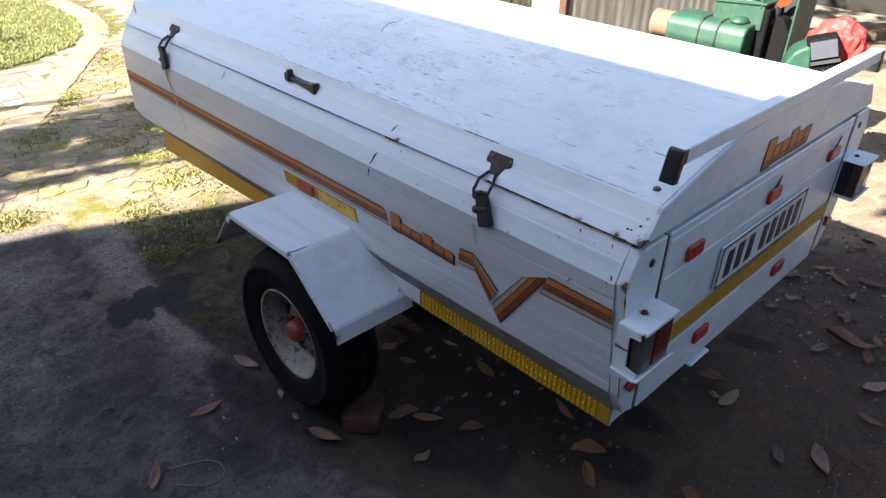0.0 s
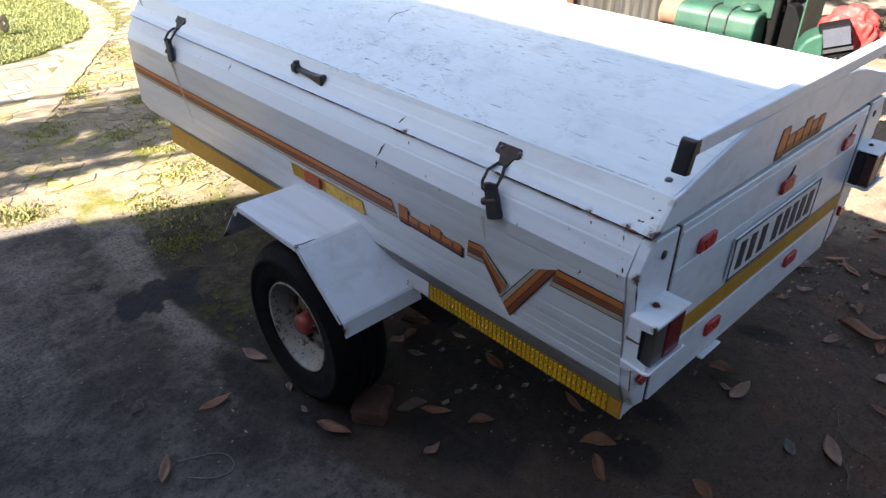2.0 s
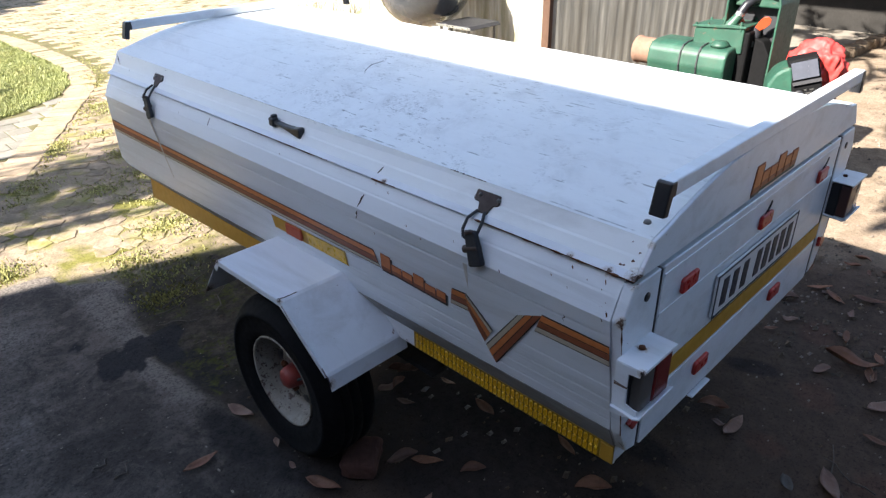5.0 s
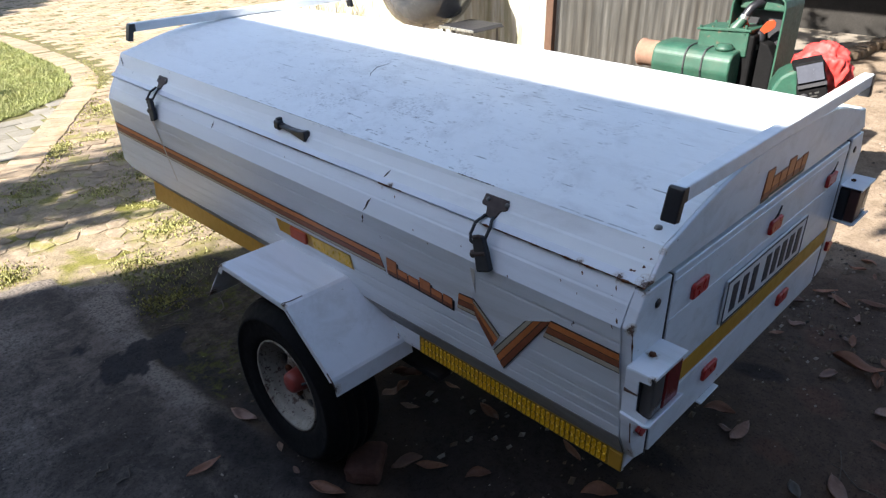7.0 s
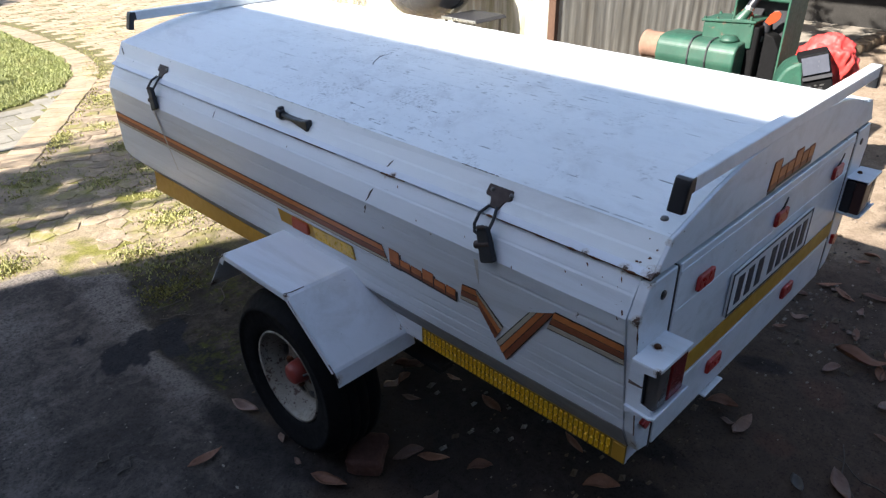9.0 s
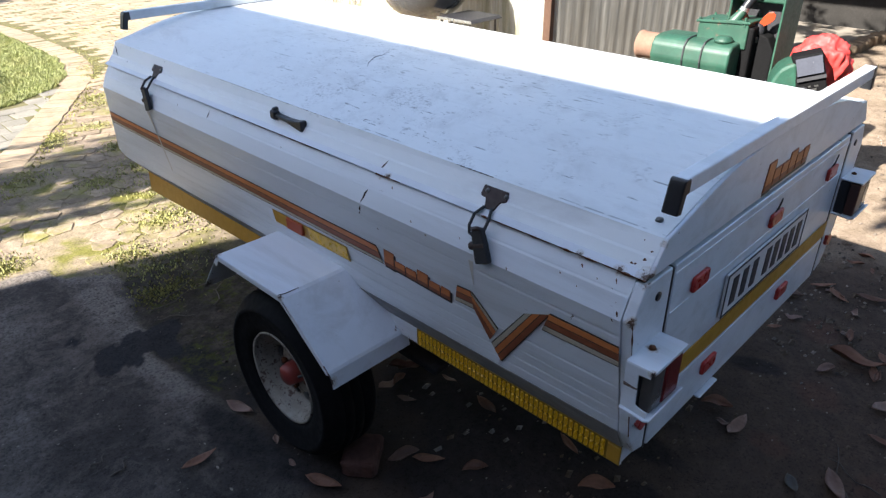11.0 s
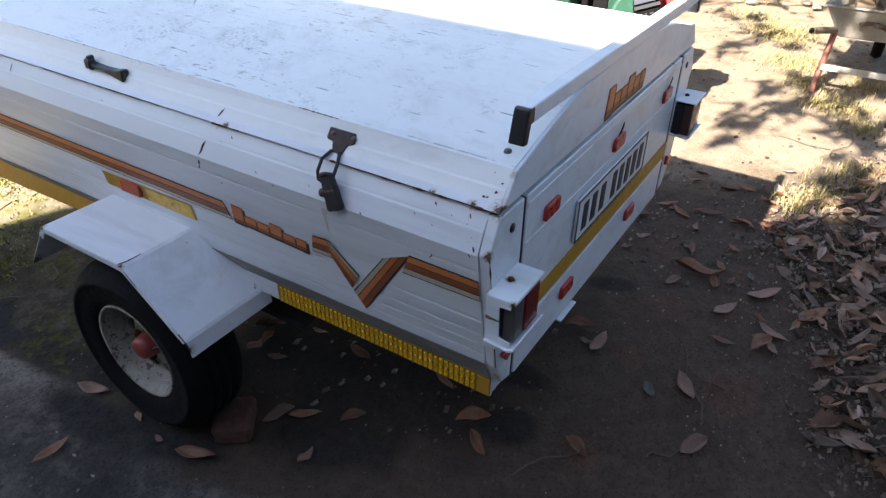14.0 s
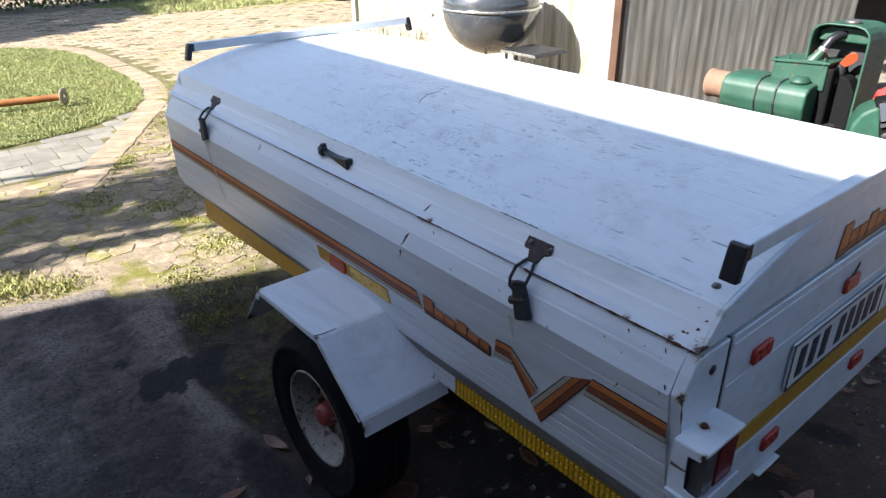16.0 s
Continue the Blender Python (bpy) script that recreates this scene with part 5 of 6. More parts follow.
# Portable lamp unit with a dusty window, and a red bag, on a crate
thing("wooden_crate", bm_box((2.1, 0.66, 0.262), (0.42, 0.31, 0.524), 0.006), "bark", "old wooden crate under a green unit and bag", "crate")
unit = thing("control_box", None, None, "small green and black control box with a dusty window", "machine")
part("green_cover", bm_prism([(0.8, 0.56), (0.795, 0.62), (0.77, 0.69), (0.73, 0.735), (0.69, 0.75), (0.655, 0.752), (0.655, 0.56)], "x", 1.93, 2.12, 0.014, 3), "green", unit)
part("case", bm_prism([(1.91, 0.56), (1.945, 0.778), (2.05, 0.778), (2.1, 0.56)], "y", 0.54, 0.67, 0.008, 2), "soot", unit)
part("window", bm_prism([(1.9215, 0.69), (1.935, 0.768), (1.931, 0.768), (1.9175, 0.69)], "y", 0.548, 0.658), "glass", unit, "dusty grey glass window")
part("frame_bar", bm_prism([(1.911, 0.665), (1.915, 0.68), (1.923, 0.68), (1.923, 0.665)], "y", 0.54, 0.662), "dark_iron", unit)
for y, z, w in ((0.585, 0.632, 0.018), (0.6, 0.618, 0.03), (0.583, 0.604, 0.02), (0.612, 0.634, 0.01)):
    part("label_mark", bm_box((1.9155 + (z - 0.6) * 0.17, y, z), (0.003, w, 0.007)), "steel_shelf", unit)
part("dial", bm_lathe([(0, -0.004), (0.02, -0.004), (0.022, 0.0), (0.022, 0.012), (0, 0.012)], "x", (1.916, 0.643, 0.617), 20), "dark_iron", unit, "small dark dial")
seat = Vector((2.0, 0.62, 0.56))
unit.matrix_world = Matrix.Translation(seat + Vector((0.045, -0.042, -0.01))) @ Matrix.Rotation(math.radians(24), 4, "Z") @ Matrix.Rotation(math.radians(-17), 4, "X") @ Matrix.Translation(-seat)
bag = bmesh.new()
bmesh.ops.create_icosphere(bag, subdivisions=5, radius=1.0)
for v in bag.verts:
    p = v.co.copy()
    fold_ = abs(noise.noise(p * 1.9 + Vector((3, 1, 0)))) + 0.6 * abs(noise.noise(Vector((p.x * 5.5, p.y * 5.5, p.z * 2.2)))) + 0.12 * abs(noise.noise(p * 8.5))
    k = 1.16 + 0.12 * noise.noise(p * 1.3) - 0.34 * fold_
    v.co = Vector((2.2 + p.x * 0.1 * k, 0.6 + p.y * 0.13 * k, 0.684 + p.z * 0.127 * k))
    v.co.z = max(v.co.z, 0.524)
for fa in bag.faces:
    fa.smooth = True
thing("carrier_bag", bag, "red_bag", "crumpled red plastic bag of oddments", "bag")

# Kettle barbecue
bbq = thing("kettle_barbecue", None, None, "black enamel kettle barbecue with a steel side shelf", "barbecue")
bx, by, bz, br_ = 2.1, 3.27, 0.905, 0.345
prof = [(br_ * math.sin(a), -br_ * 0.95 * math.cos(a)) for a in np.linspace(0.0, math.pi / 2, 14)]
inner = [(max(0, r - 0.012), z + 0.008) for r, z in reversed(prof)]
part("bowl", bm_lathe([(float(r), bz + float(z)) for r, z in prof + inner], "z", (bx, by, 0), 48), "black_enamel", bbq, "glossy black bowl")
part("rim", bm_lathe([(br_ - 0.006, bz - 0.01), (br_ + 0.01, bz - 0.008), (br_ + 0.012, bz + 0.006), (br_ - 0.006, bz + 0.008)], "z", (bx, by, 0), 48), "chrome", bbq)
part("lid", bm_lathe([(br_ * math.cos(a), bz + 0.01 + br_ * 0.7 * math.sin(a)) for a in np.linspace(0, math.pi / 2, 12)] + [(max(0, br_ * math.cos(a) - 0.01), bz + 0.005 + br_ * 0.68 * math.sin(a)) for a in np.linspace(math.pi / 2, 0, 12)], "z", (bx, by, 0), 48), "black_enamel", bbq)
for a in (0.6, 2.7, 4.7):
    part("leg", bm_tube([(bx + 0.13 + 0.13 * math.cos(a), by + 0.13 * math.sin(a), 0.6), (bx + 0.13 + 0.2 * math.cos(a), by + 0.22 * math.sin(a), 0.0)], 0.013, 10), "steel_shelf", bbq)
part("handle", bm_box((bx - 0.36, by + 0.27, 0.86), (0.03, 0.12, 0.025), 0.006), "cream", bbq, "pale handle")
part("shelf", bm_prism(thick([(2.68, 0.645), (2.70, 0.662), (2.98, 0.662), (3.01, 0.645)], 0.004), "x", 1.95, 2.25), "dark_iron", bbq, "steel side shelf")
part("shelf_edge", bm_box((1.948, 2.845, 0.652), (0.006, 0.32, 0.018), 0.002, 1), "chrome", bbq)
for x in (1.97, 2.23):
    part("shelf_leg", bm_tube([(x, 2.72, 0.645), (x, 2.72, 0.0)], 0.009, 8), "steel_shelf", bbq)

# Wheelbarrow
barrow = thing("wheelbarrow", None, None, "battered galvanised wheelbarrow with red tube legs", "wheelbarrow")
bo = Vector((3.21, -0.12, 0))
pan_o = [(0.0, 0.0), (0.72, -0.06), (0.74, -0.66), (0.02, -0.62)]


def pan_ring(s, z):
    cx, cy = 0.37, -0.34
    return [(bo.x + cx + (x - cx) * s, bo.y + cy + (y - cy) * s, z) for x, y in pan_o]


b = bmesh.new()
rings = [[b.verts.new(p) for p in pan_ring(s, z)] for s, z in ((0.7, 0.32), (1.0, 0.51), (1.035, 0.512), (1.03, 0.522), (0.985, 0.52), (0.68, 0.332))]
for A, B in zip(rings, rings[1:]):
    for i in range(4):
        b.faces.new((A[i], A[(i + 1) % 4], B[(i + 1) % 4], B[i]))
b.faces.new(rings[0][::-1])
b.faces.new(rings[-1])
bmesh.ops.recalc_face_normals(b, faces=b.faces)
bmesh.ops.bevel(b, geom=[e for e in b.edges], offset=0.01, segments=2, affect="EDGES", profile=0.5)
part("pan", b, "barrow", barrow, "dented galvanised pan")
heap = bmesh.new()
bmesh.ops.create_icosphere(heap, subdivisions=4, radius=1.0)
for v in heap.verts:
    k = 1 + 0.35 * noise.noise(v.co * 2.3) + 0.2 * noise.noise(v.co * 6)
    v.co = Vector((bo.x + 0.37 + v.co.x * 0.3 * k, bo.y - 0.34 + v.co.y * 0.25 * k, max(0.36, 0.47 + v.co.z * 0.16 * k)))
part("load", heap, "bark", barrow, "dark brown garden waste")
for dy in (-0.08, -0.56):
    part("handle_tube", bm_tube([(bo.x - 0.2, bo.y + dy + 0.1, 0.41), (bo.x + 0.1, bo.y + dy, 0.36), (bo.x + 0.75, bo.y + dy * 0.7 - 0.1, 0.3), (bo.x + 1.0, bo.y - 0.33, 0.2)], 0.02, 12), "handle_tan", barrow, "worn tan tube handle")
    # Black disc painted for the dark inside of the open tube
    part("tube_end", bm_tube([(bo.x - 0.204, bo.y + dy + 0.1015, 0.4107), (bo.x - 0.198, bo.y + dy + 0.0995, 0.4097)], 0.015, 12), "soot", barrow)
    part("leg", bm_tube([(bo.x + 0.12, bo.y + dy, 0.36), (bo.x + 0.0, bo.y + dy + 0.02, 0.0)], 0.018, 10), "red_paint", barrow, "faded red leg")
    part("brace", bm_tube([(bo.x + 0.3, bo.y + dy, 0.33), (bo.x + 0.0, bo.y + dy + 0.02, 0.02)], 0.014, 8), "barrow", barrow)
part("wheel", bm_lathe([(0.08, -0.03), (0.17, -0.035), (0.19, 0.0), (0.17, 0.035), (0.08, 0.03)], "y", (bo.x + 1.0, bo.y - 0.33, 0.19), 28), "rubber", barrow)
part("cross_brace", bm_box((bo.x + 0.01, bo.y - 0.32, 0.16), (0.02, 0.5, 0.035), 0.003), "limewash", barrow, "pale flat brace between the legs")

# Rusted pipe with flange on the lawn
pipe = thing("rusted_pipe", None, None, "rusty orange steel pipe with a flanged end on the lawn", "pipe")
part("tube", bm_tube([(-2.2, 6.85, 0.075), (-0.2, 6.27, 0.095)], 0.03, 16), "pipe_rust", pipe)
fl = bm_lathe([(0.026, -0.01), (0.068, -0.01), (0.072, 0), (0.068, 0.01), (0.026, 0.01), (0.026, -0.01)], "x", (0, 0, 0), 28)
bmesh.ops.rotate(fl, matrix=Matrix.Rotation(-0.65, 3, "Z"), verts=fl.verts)
bmesh.ops.translate(fl, vec=(-0.17, 6.265, 0.1), verts=fl.verts)
part("flange", fl, "handle_tan", pipe, "round tan flange ring")

# Parked car beyond the wall, of which a wheel shows
car = thing("parked_car", None, None, "dark parked car far across the yard", "car")
part("body", bm_prism([(10.6, 0.3), (10.6, 0.75), (11.4, 0.85), (12.0, 1.35), (13.6, 1.35), (14.4, 0.9), (14.8, 0.8), (14.8, 0.3)], "x", 5.75, 7.3, 0.06, 3), "dark_iron", car)
for cx in (5.85, 7.2):
    for cy in (11.4, 13.9):
        cw = part("wheel", bm_lathe([(0.18, -0.08), (0.3, -0.09), (0.32, -0.05), (0.32, 0.05), (0.3, 0.09), (0.18, 0.08)], "x", (cx, cy, 0.318), 36), "rubber", car)
        part("rim", bm_lathe([(0, -0.06), (0.1, -0.07), (0.17, -0.06), (0.185, -0.085), (0.185, 0.06), (0, 0.06)], "x", (cx, cy, 0.318), 28), "chrome", cw)

# Low rack with pale panels, and the raised paving before the shed
rack = thing("metal_rack", None, None, "low dark metal rack with faded blue and white panels", "rack")
for y in (1.13, 0.84, 0.55):
    part("post", bm_box((6.28, y, 0.24), (0.025, 0.025, 0.48), 0.003), "dark_iron", rack)
for z in (0.06, 0.25, 0.46):
    part("rail", bm_box((6.28, 0.84, z), (0.018, 0.58, 0.02), 0.002), "dark_iron", rack)
part("blue_panel", bm_box((6.275, 0.985, 0.155), (0.012, 0.26, 0.165), 0.003), "blue", rack, "faded blue panel")
part("white_panel", bm_box((6.275, 0.695, 0.155), (0.012, 0.26, 0.165), 0.003), "stone", rack, "dusty pale panel")
step = thing("stone_step", bm_prism(wobbly([(5.3, 1.55), (6.85, 1.45), (6.85, 3.4), (5.2, 3.4)], 0.15, 0.05), "z", -0.02, 0.055, 0.01, 2), "stone", "low raised stone paving before the shed", "step", kind="structure")
for k in range(11):
    b = bm_box((0, 0, 0), (random.uniform(0.12, 0.17), random.uniform(0.12, 0.18), 0.085), 0.02, 2)
    for v in b.verts:
        v.co += Vector((noise.noise(v.co * 14 + Vector((k, 0, 0))), noise.noise(v.co * 14 + Vector((0, k, 0))), noise.noise(v.co * 14))) * 0.018
    bmesh.ops.translate(b, vec=(5.3 + k * 0.142, 1.5 - 0.016 * k + random.uniform(-0.02, 0.02), 0.025 + random.uniform(0, 0.012)), verts=b.verts)
    part("stone", b, "step_stone", step)

# Brick beside the wheel, string and twigs
half = bm_box((0, 0, 0), (0.105, 0.125, 0.06), 0.014, 3)
bmesh.ops.subdivide_edges(half, edges=[e for e in half.edges if e.calc_length() > 0.02], cuts=5, use_grid_fill=True)
for v in half.verts:
    v.co += v.co.normalized() * (0.006 * noise.noise(v.co * 28) + 0.004 * noise.noise(v.co * 70))
wedge = thing("clay_brick", half, "clay", "worn red clay brick chocking the wheel", "brick")
wedge.matrix_world = pose(-0.625, 0.755, 0.03, 0, 0, -52)
KNOTS = [(-1.149, 0.967), (-1.101, 0.946), (-1.056, 0.928), (-1.029, 0.895), (-1.03, 0.853), (-1.054, 0.832), (-1.093, 0.842), (-1.121, 0.868), (-1.152, 0.9)]
turn_ = np.linspace(0, len(KNOTS) - 1, 60)
kx_, ky_ = (np.convolve(np.pad(np.interp(turn_, range(len(KNOTS)), [p[k] for p in KNOTS]), 3, mode="edge"), np.ones(7) / 7, "valid") for k in (0, 1))
thing("string_loop", bm_tube([(x + 0.002 * noise.noise((k * 0.5, 1, 0)), y + 0.002 * noise.noise((k * 0.5, 5, 0)), 0.0075 + 0.0015 * noise.noise((k * 0.3, 2, 2))) for k, (x, y) in enumerate(zip(kx_.tolist(), ky_.tolist()))], [0.0015 + 0.0012 * abs(noise.noise((k * 0.8, 7, 0))) for k in range(60)], 6), "rope", "frayed pale string lying on the slab", "string")
for i, (x, y, ang, ln) in enumerate(((-1.17, 1.307, 22, 0.06), (-1.13, 1.237, 35, 0.075), (-1.38, 1.0, 60, 0.12), (0.252, -0.275, 26, 0.31), (0.294, -0.288, 70, 0.16), (-0.238, -0.045, -36, 0.27), (-0.066, -0.29, -49, 0.11), (-0.52, 2.06, 30, 0.3), (-0.58, 1.98, 12, 0.26), (-0.45, 1.9, 55, 0.2), (-0.66, 1.86, -30, 0.15), (2.35, -0.25, 80, 0.3), (2.4, -0.45, -20, 0.3))):
    z0 = 0.012 if x < -0.95 else 0.009
    tw = [(ln * (k / 5 - 0.5), 0.012 * math.sin(k * 1.7 + i), 0) for k in range(6)]
    ob = thing("twig", bm_tube(tw, [0.003 - 0.0003 * k for k in range(6)], 6), "twig", "thin dry grey twig", "twig", "twigs on the ground")
    ob.matrix_world = pose(x, y, z0, 0, 0, ang)

# Stones at the shed
for i in range(9):
    b = bmesh.new()
    bmesh.ops.create_icosphere(b, subdivisions=2, radius=1.0)
    s = random.uniform(0.03, 0.07)
    for v in b.verts:
        v.co = v.co * (s * (1 + 0.3 * noise.noise(v.co * 1.5 + Vector((i, 0, 0)))))
        v.co.z = max(v.co.z * 0.5, -0.03)
    ob = thing("rubble_stone", b, "stone", "pale rough rubble stone", "stone", "stones by the shed")
    ob.matrix_world = pose(5.6 + random.uniform(-0.4, 0.5), 0.1 + i * 0.075 + random.uniform(-0.1, 0.1), 0.028, 0, 0, random.uniform(0, 360))


# ---- planting ----
def blades(name, n, where, height, width, mat, label, category):
    """Tufts of grass: one tapered bent blade for each root."""
    verts, faces = [], []
    k = 0
    while k < n:
        x, y, keep = where()
        if not keep:
            continue
        a, h, w = random.uniform(0, 2 * math.pi), height * random.uniform(0.5, 1.3), width * random.uniform(0.7, 1.3)
        lx, ly = math.cos(a), math.sin(a)
        bend = h * random.uniform(0.2, 0.9)
        i = len(verts)
        verts += [(x - ly * w, y + lx * w, 0), (x + ly * w, y - lx * w, 0), (x + ly * w * 0.7 + lx * bend * 0.35, y - lx * w * 0.7 + ly * bend * 0.35, h * 0.6), (x - ly * w * 0.7 + lx * bend * 0.35, y + lx * w * 0.7 + ly * bend * 0.35, h * 0.6), (x + lx * bend, y + ly * bend, h)]
        faces += [(i, i + 1, i + 2, i + 3), (i + 3, i + 2, i + 4)]
        k += 1
    me = bpy.data.meshes.new(name)
    me.from_pydata(verts, [], faces)
    me.materials.append(MAT[mat])
    return tagged(new(name, me), label, category, kind="stuff")


LC, LR = (-2.2, 7.8), (2.81, 2.55)


def lawn_edge(a):
    c, s = math.cos(a), math.sin(a)
    return LC[0] + LR[0] * math.copysign(abs(c) ** 0.55, c), LC[1] + LR[1] * math.copysign(abs(s) ** 0.55, s)


def in_lawn(x, y):
    return abs((x - LC[0]) / LR[0]) ** 3.64 + abs((y - LC[1]) / LR[1]) ** 3.64 < 1


thing("lawn", bm_prism([lawn_edge(2 * math.pi * k / 96) for k in range(96)], "z", -0.03, 0.007), "turf", "mown green lawn with a rounded corner", "lawn", kind="structure")


def lawn_root():
    x, y = random.uniform(-1.6, 0.66), 5.2 + 5.3 * random.random() ** 1.5
    w = 0.035 * noise.noise((x * 7, y * 7, 2))
    return x, y, in_lawn(x - w - 0.012, y + w + 0.012)


blades("grass", 120000, lawn_root, 0.026, 0.0028, "grass", "short mown lawn grass", "grass")


thing("grass_verge", bm_prism(wobbly([(2.6, 12.2), (4.2, 11.5), (9, 11.0), (9, 14), (2.0, 14)], 0.3, 0.12), "z", -0.03, 0.006), "turf", "rough grass verge beyond the paving", "lawn", kind="structure")
blades("verge_grass", 9000, lambda: (random.uniform(2.4, 7.5), random.uniform(11.7, 14), True), 0.06, 0.006, "grass", "rough uncut verge grass", "grass")


def clumps(list_):
    def pick():
        x, y, r = list_[random.randrange(len(list_))]
        return x + random.gauss(0, r), y + random.gauss(0, r), True
    return pick


RING = [(lawn_edge(a)[0] + 0.26 + 0.04 * math.sin(a * 37), lawn_edge(a)[1], 0.03) for a in np.linspace(-1.0, 0.55, 26)] + [(0.6 - 0.518 * u, 5.8 - 0.855 * u, 0.03) for u in np.linspace(0, 2.6, 22)]
blades("moss_tufts", 2100, clumps(RING + [(-0.63, 2.1, 0.04), (-0.68, 2.09, 0.04), (-0.59, 2.05, 0.04), (-0.52, 2.1, 0.04)] * 3), 0.009, 0.0045, "moss_blade", "yellow-green moss and grass in the brick joints", "grass")
blades("grass_tufts", 13000, clumps([(0.75, 6.5, 0.09), (0.58, 5.95, 0.07), (0.66, 6.2, 0.08), (0.33, 5.2, 0.06), (0.28, 5.0, 0.09), (-0.26, 4.32, 0.05), (-0.2, 4.45, 0.05), (0.05, 4.48, 0.05), (1.52, 8.1, 0.16), (1.42, 7.5, 0.1), (1.38, 8.25, 0.14), (1.1, 7.8, 0.12), (-0.06, 3.53, 0.09), (-0.17, 3.15, 0.09), (-0.33, 3.47, 0.06), (-0.6, 3.8, 0.08), (-0.2, 2.73, 0.07), (0.0, 3.96, 0.05), (-1.5, 3.02, 0.1), (-1.25, 2.9, 0.07), (-1.0, 2.78, 0.06), (-0.55, 2.5, 0.06), (-0.3, 2.75, 0.06), (0.5, 5.0, 0.12), (0.75, 5.8, 0.1), (0.9, 7.0, 0.15), (2.3, 9.0, 0.3), (2.6, 8.6, 0.3), (-1.35, 2.95, 0.08), (-0.15, 2.62, 0.12), (-0.52, 2.3, 0.1)]), 0.011, 0.004, "weed", "tufts of weeds and grass in the paving", "grass")
blades("long_grass", 1900, clumps([(-1.3, 2.9, 0.05), (-1.16, 2.86, 0.05), (-1.22, 2.98, 0.06), (-1.38, 2.96, 0.06), (-1.05, 2.82, 0.05), (-1.5, 3.0, 0.08)]), 0.022, 0.003, "weed", "longer weedy grass along the slab", "grass")
blades("dry_grass", 4600, clumps([(4.5, 0.28, 0.12), (4.46, 0.11, 0.12), (3.83, 0.08, 0.1), (3.73, -0.08, 0.08), (3.1, -0.32, 0.1), (3.0, -0.42, 0.1), (1.75, -0.42, 0.07), (1.62, -0.36, 0.06), (1.9, -0.48, 0.08), (2.1, -0.55, 0.08), (3.0, -0.28, 0.06), (3.35, -0.12, 0.07), (3.7, 0.05, 0.1), (3.5, -0.5, 0.1), (4.5, 0.3, 0.12), (4.9, 0.5, 0.12), (4.3, 0.15, 0.1), (2.75, -0.5, 0.06), (5.6, 0.6, 0.15)]), 0.035, 0.003, "straw", "dry straw-coloured grass tufts", "grass")
blades("straw_stalks", 260, clumps([(2.45, 4.95, 0.16), (2.45, 5.3, 0.14), (2.42, 4.6, 0.1)]), 0.7, 0.004, "straw", "tall dry straw stalks by the wall", "grass")


# Trees out of view, added so that their leaves dapple the light
def tree(x, y, base_h, crown, leaf, slim, seed, swing=3.15):
    random.seed(seed)
    t = thing("tree", None, None, "unseen leafy tree placed to shape the light", "tree", "garden trees")
    part("trunk", bm_tube([(x, y, -0.05), (x + 0.05, y, base_h * 0.4), (x - 0.02, y + 0.05, base_h * 0.8), (x, y, base_h + 0.5)], [0.14, 0.11, 0.09, 0.05], 10), "bark", t)
    verts, faces = [], []
    forks = [Vector((x, y, base_h))]
    for cx, cy, cz, rx, ry, rz, n in sorted(crown, key=lambda c: math.dist(c[:2], (x, y))):
        tip = Vector((cx, cy, cz))
        root = min(forks, key=lambda f: (f - tip).length)  # each limb springs from the nearest one
        mid = (root + tip) / 2 + Vector((random.uniform(-0.08, 0.08), random.uniform(-0.08, 0.08), 0.12 * (tip - root).length))
        part("limb", bm_tube([tuple(p) for p in (root, root.lerp(mid, 0.55) + Vector((0, 0, 0.02)), mid, mid.lerp(tip, 0.5) + Vector((0, 0, 0.03)), tip)], [0.05, 0.042, 0.035, 0.026, 0.014] if len(forks) < 3 else [0.028, 0.024, 0.02, 0.015, 0.009], 7), "bark", t)
        forks.append(tip)
        hubs = [(random.gauss(0, 0.45), random.gauss(0, 0.45), random.gauss(0, 0.4)) for _ in range(max(10, n // 48))]
        for _ in range(n):
            hx, hy_, hz = hubs[random.randrange(len(hubs))]
            c = Vector((cx + rx * (hx + random.gauss(0, 0.14)), cy + ry * (hy_ + random.gauss(0, 0.14)), cz + rz * (hz + random.gauss(0, 0.14))))
            if swing < 1:  # drooping fronds
                u = random.gauss(0, 0.28)
                c = Vector((cx + rx * hx + u, cy + ry * hy_ - 0.25 * u + random.gauss(0, 0.016), cz + rz * hz - 0.25 * u * u + random.gauss(0, 0.02)))
            m = Euler((random.uniform(-1, 1), random.uniform(-1, 1), random.uniform(-swing, swing))).to_matrix()
            i = len(verts)
            s = leaf * random.uniform(0.6, 1.3)
            verts += [tuple(c + m @ Vector(p)) for p in ((-s, 0, 0), (-s * 0.2, -s * slim, 0), (s, 0, 0.1 * s), (-s * 0.2, s * slim, 0))]
            faces.append((i, i + 1, i + 2, i + 3))
    me = bpy.data.meshes.new("crown")
    me.from_pydata(verts, [], faces)
    me.materials.append(MAT["crown"])
    cr = new("crown", me)
    cr.parent = t


tree(-5.4, 4.6, 2.4, [(-5.06, 4.37, 3.25, 1.1, 0.68, 0.12, 1450), (-4.16, 4.37, 3.25, 0.9, 0.64, 0.12, 1200), (-4.66, 4.06, 3.2, 1.3, 0.25, 0.1, 220), (-5.75, 4.51, 3.1, 0.7, 0.4, 0.3, 450)], 0.1, 0.16, 3, 0.25)
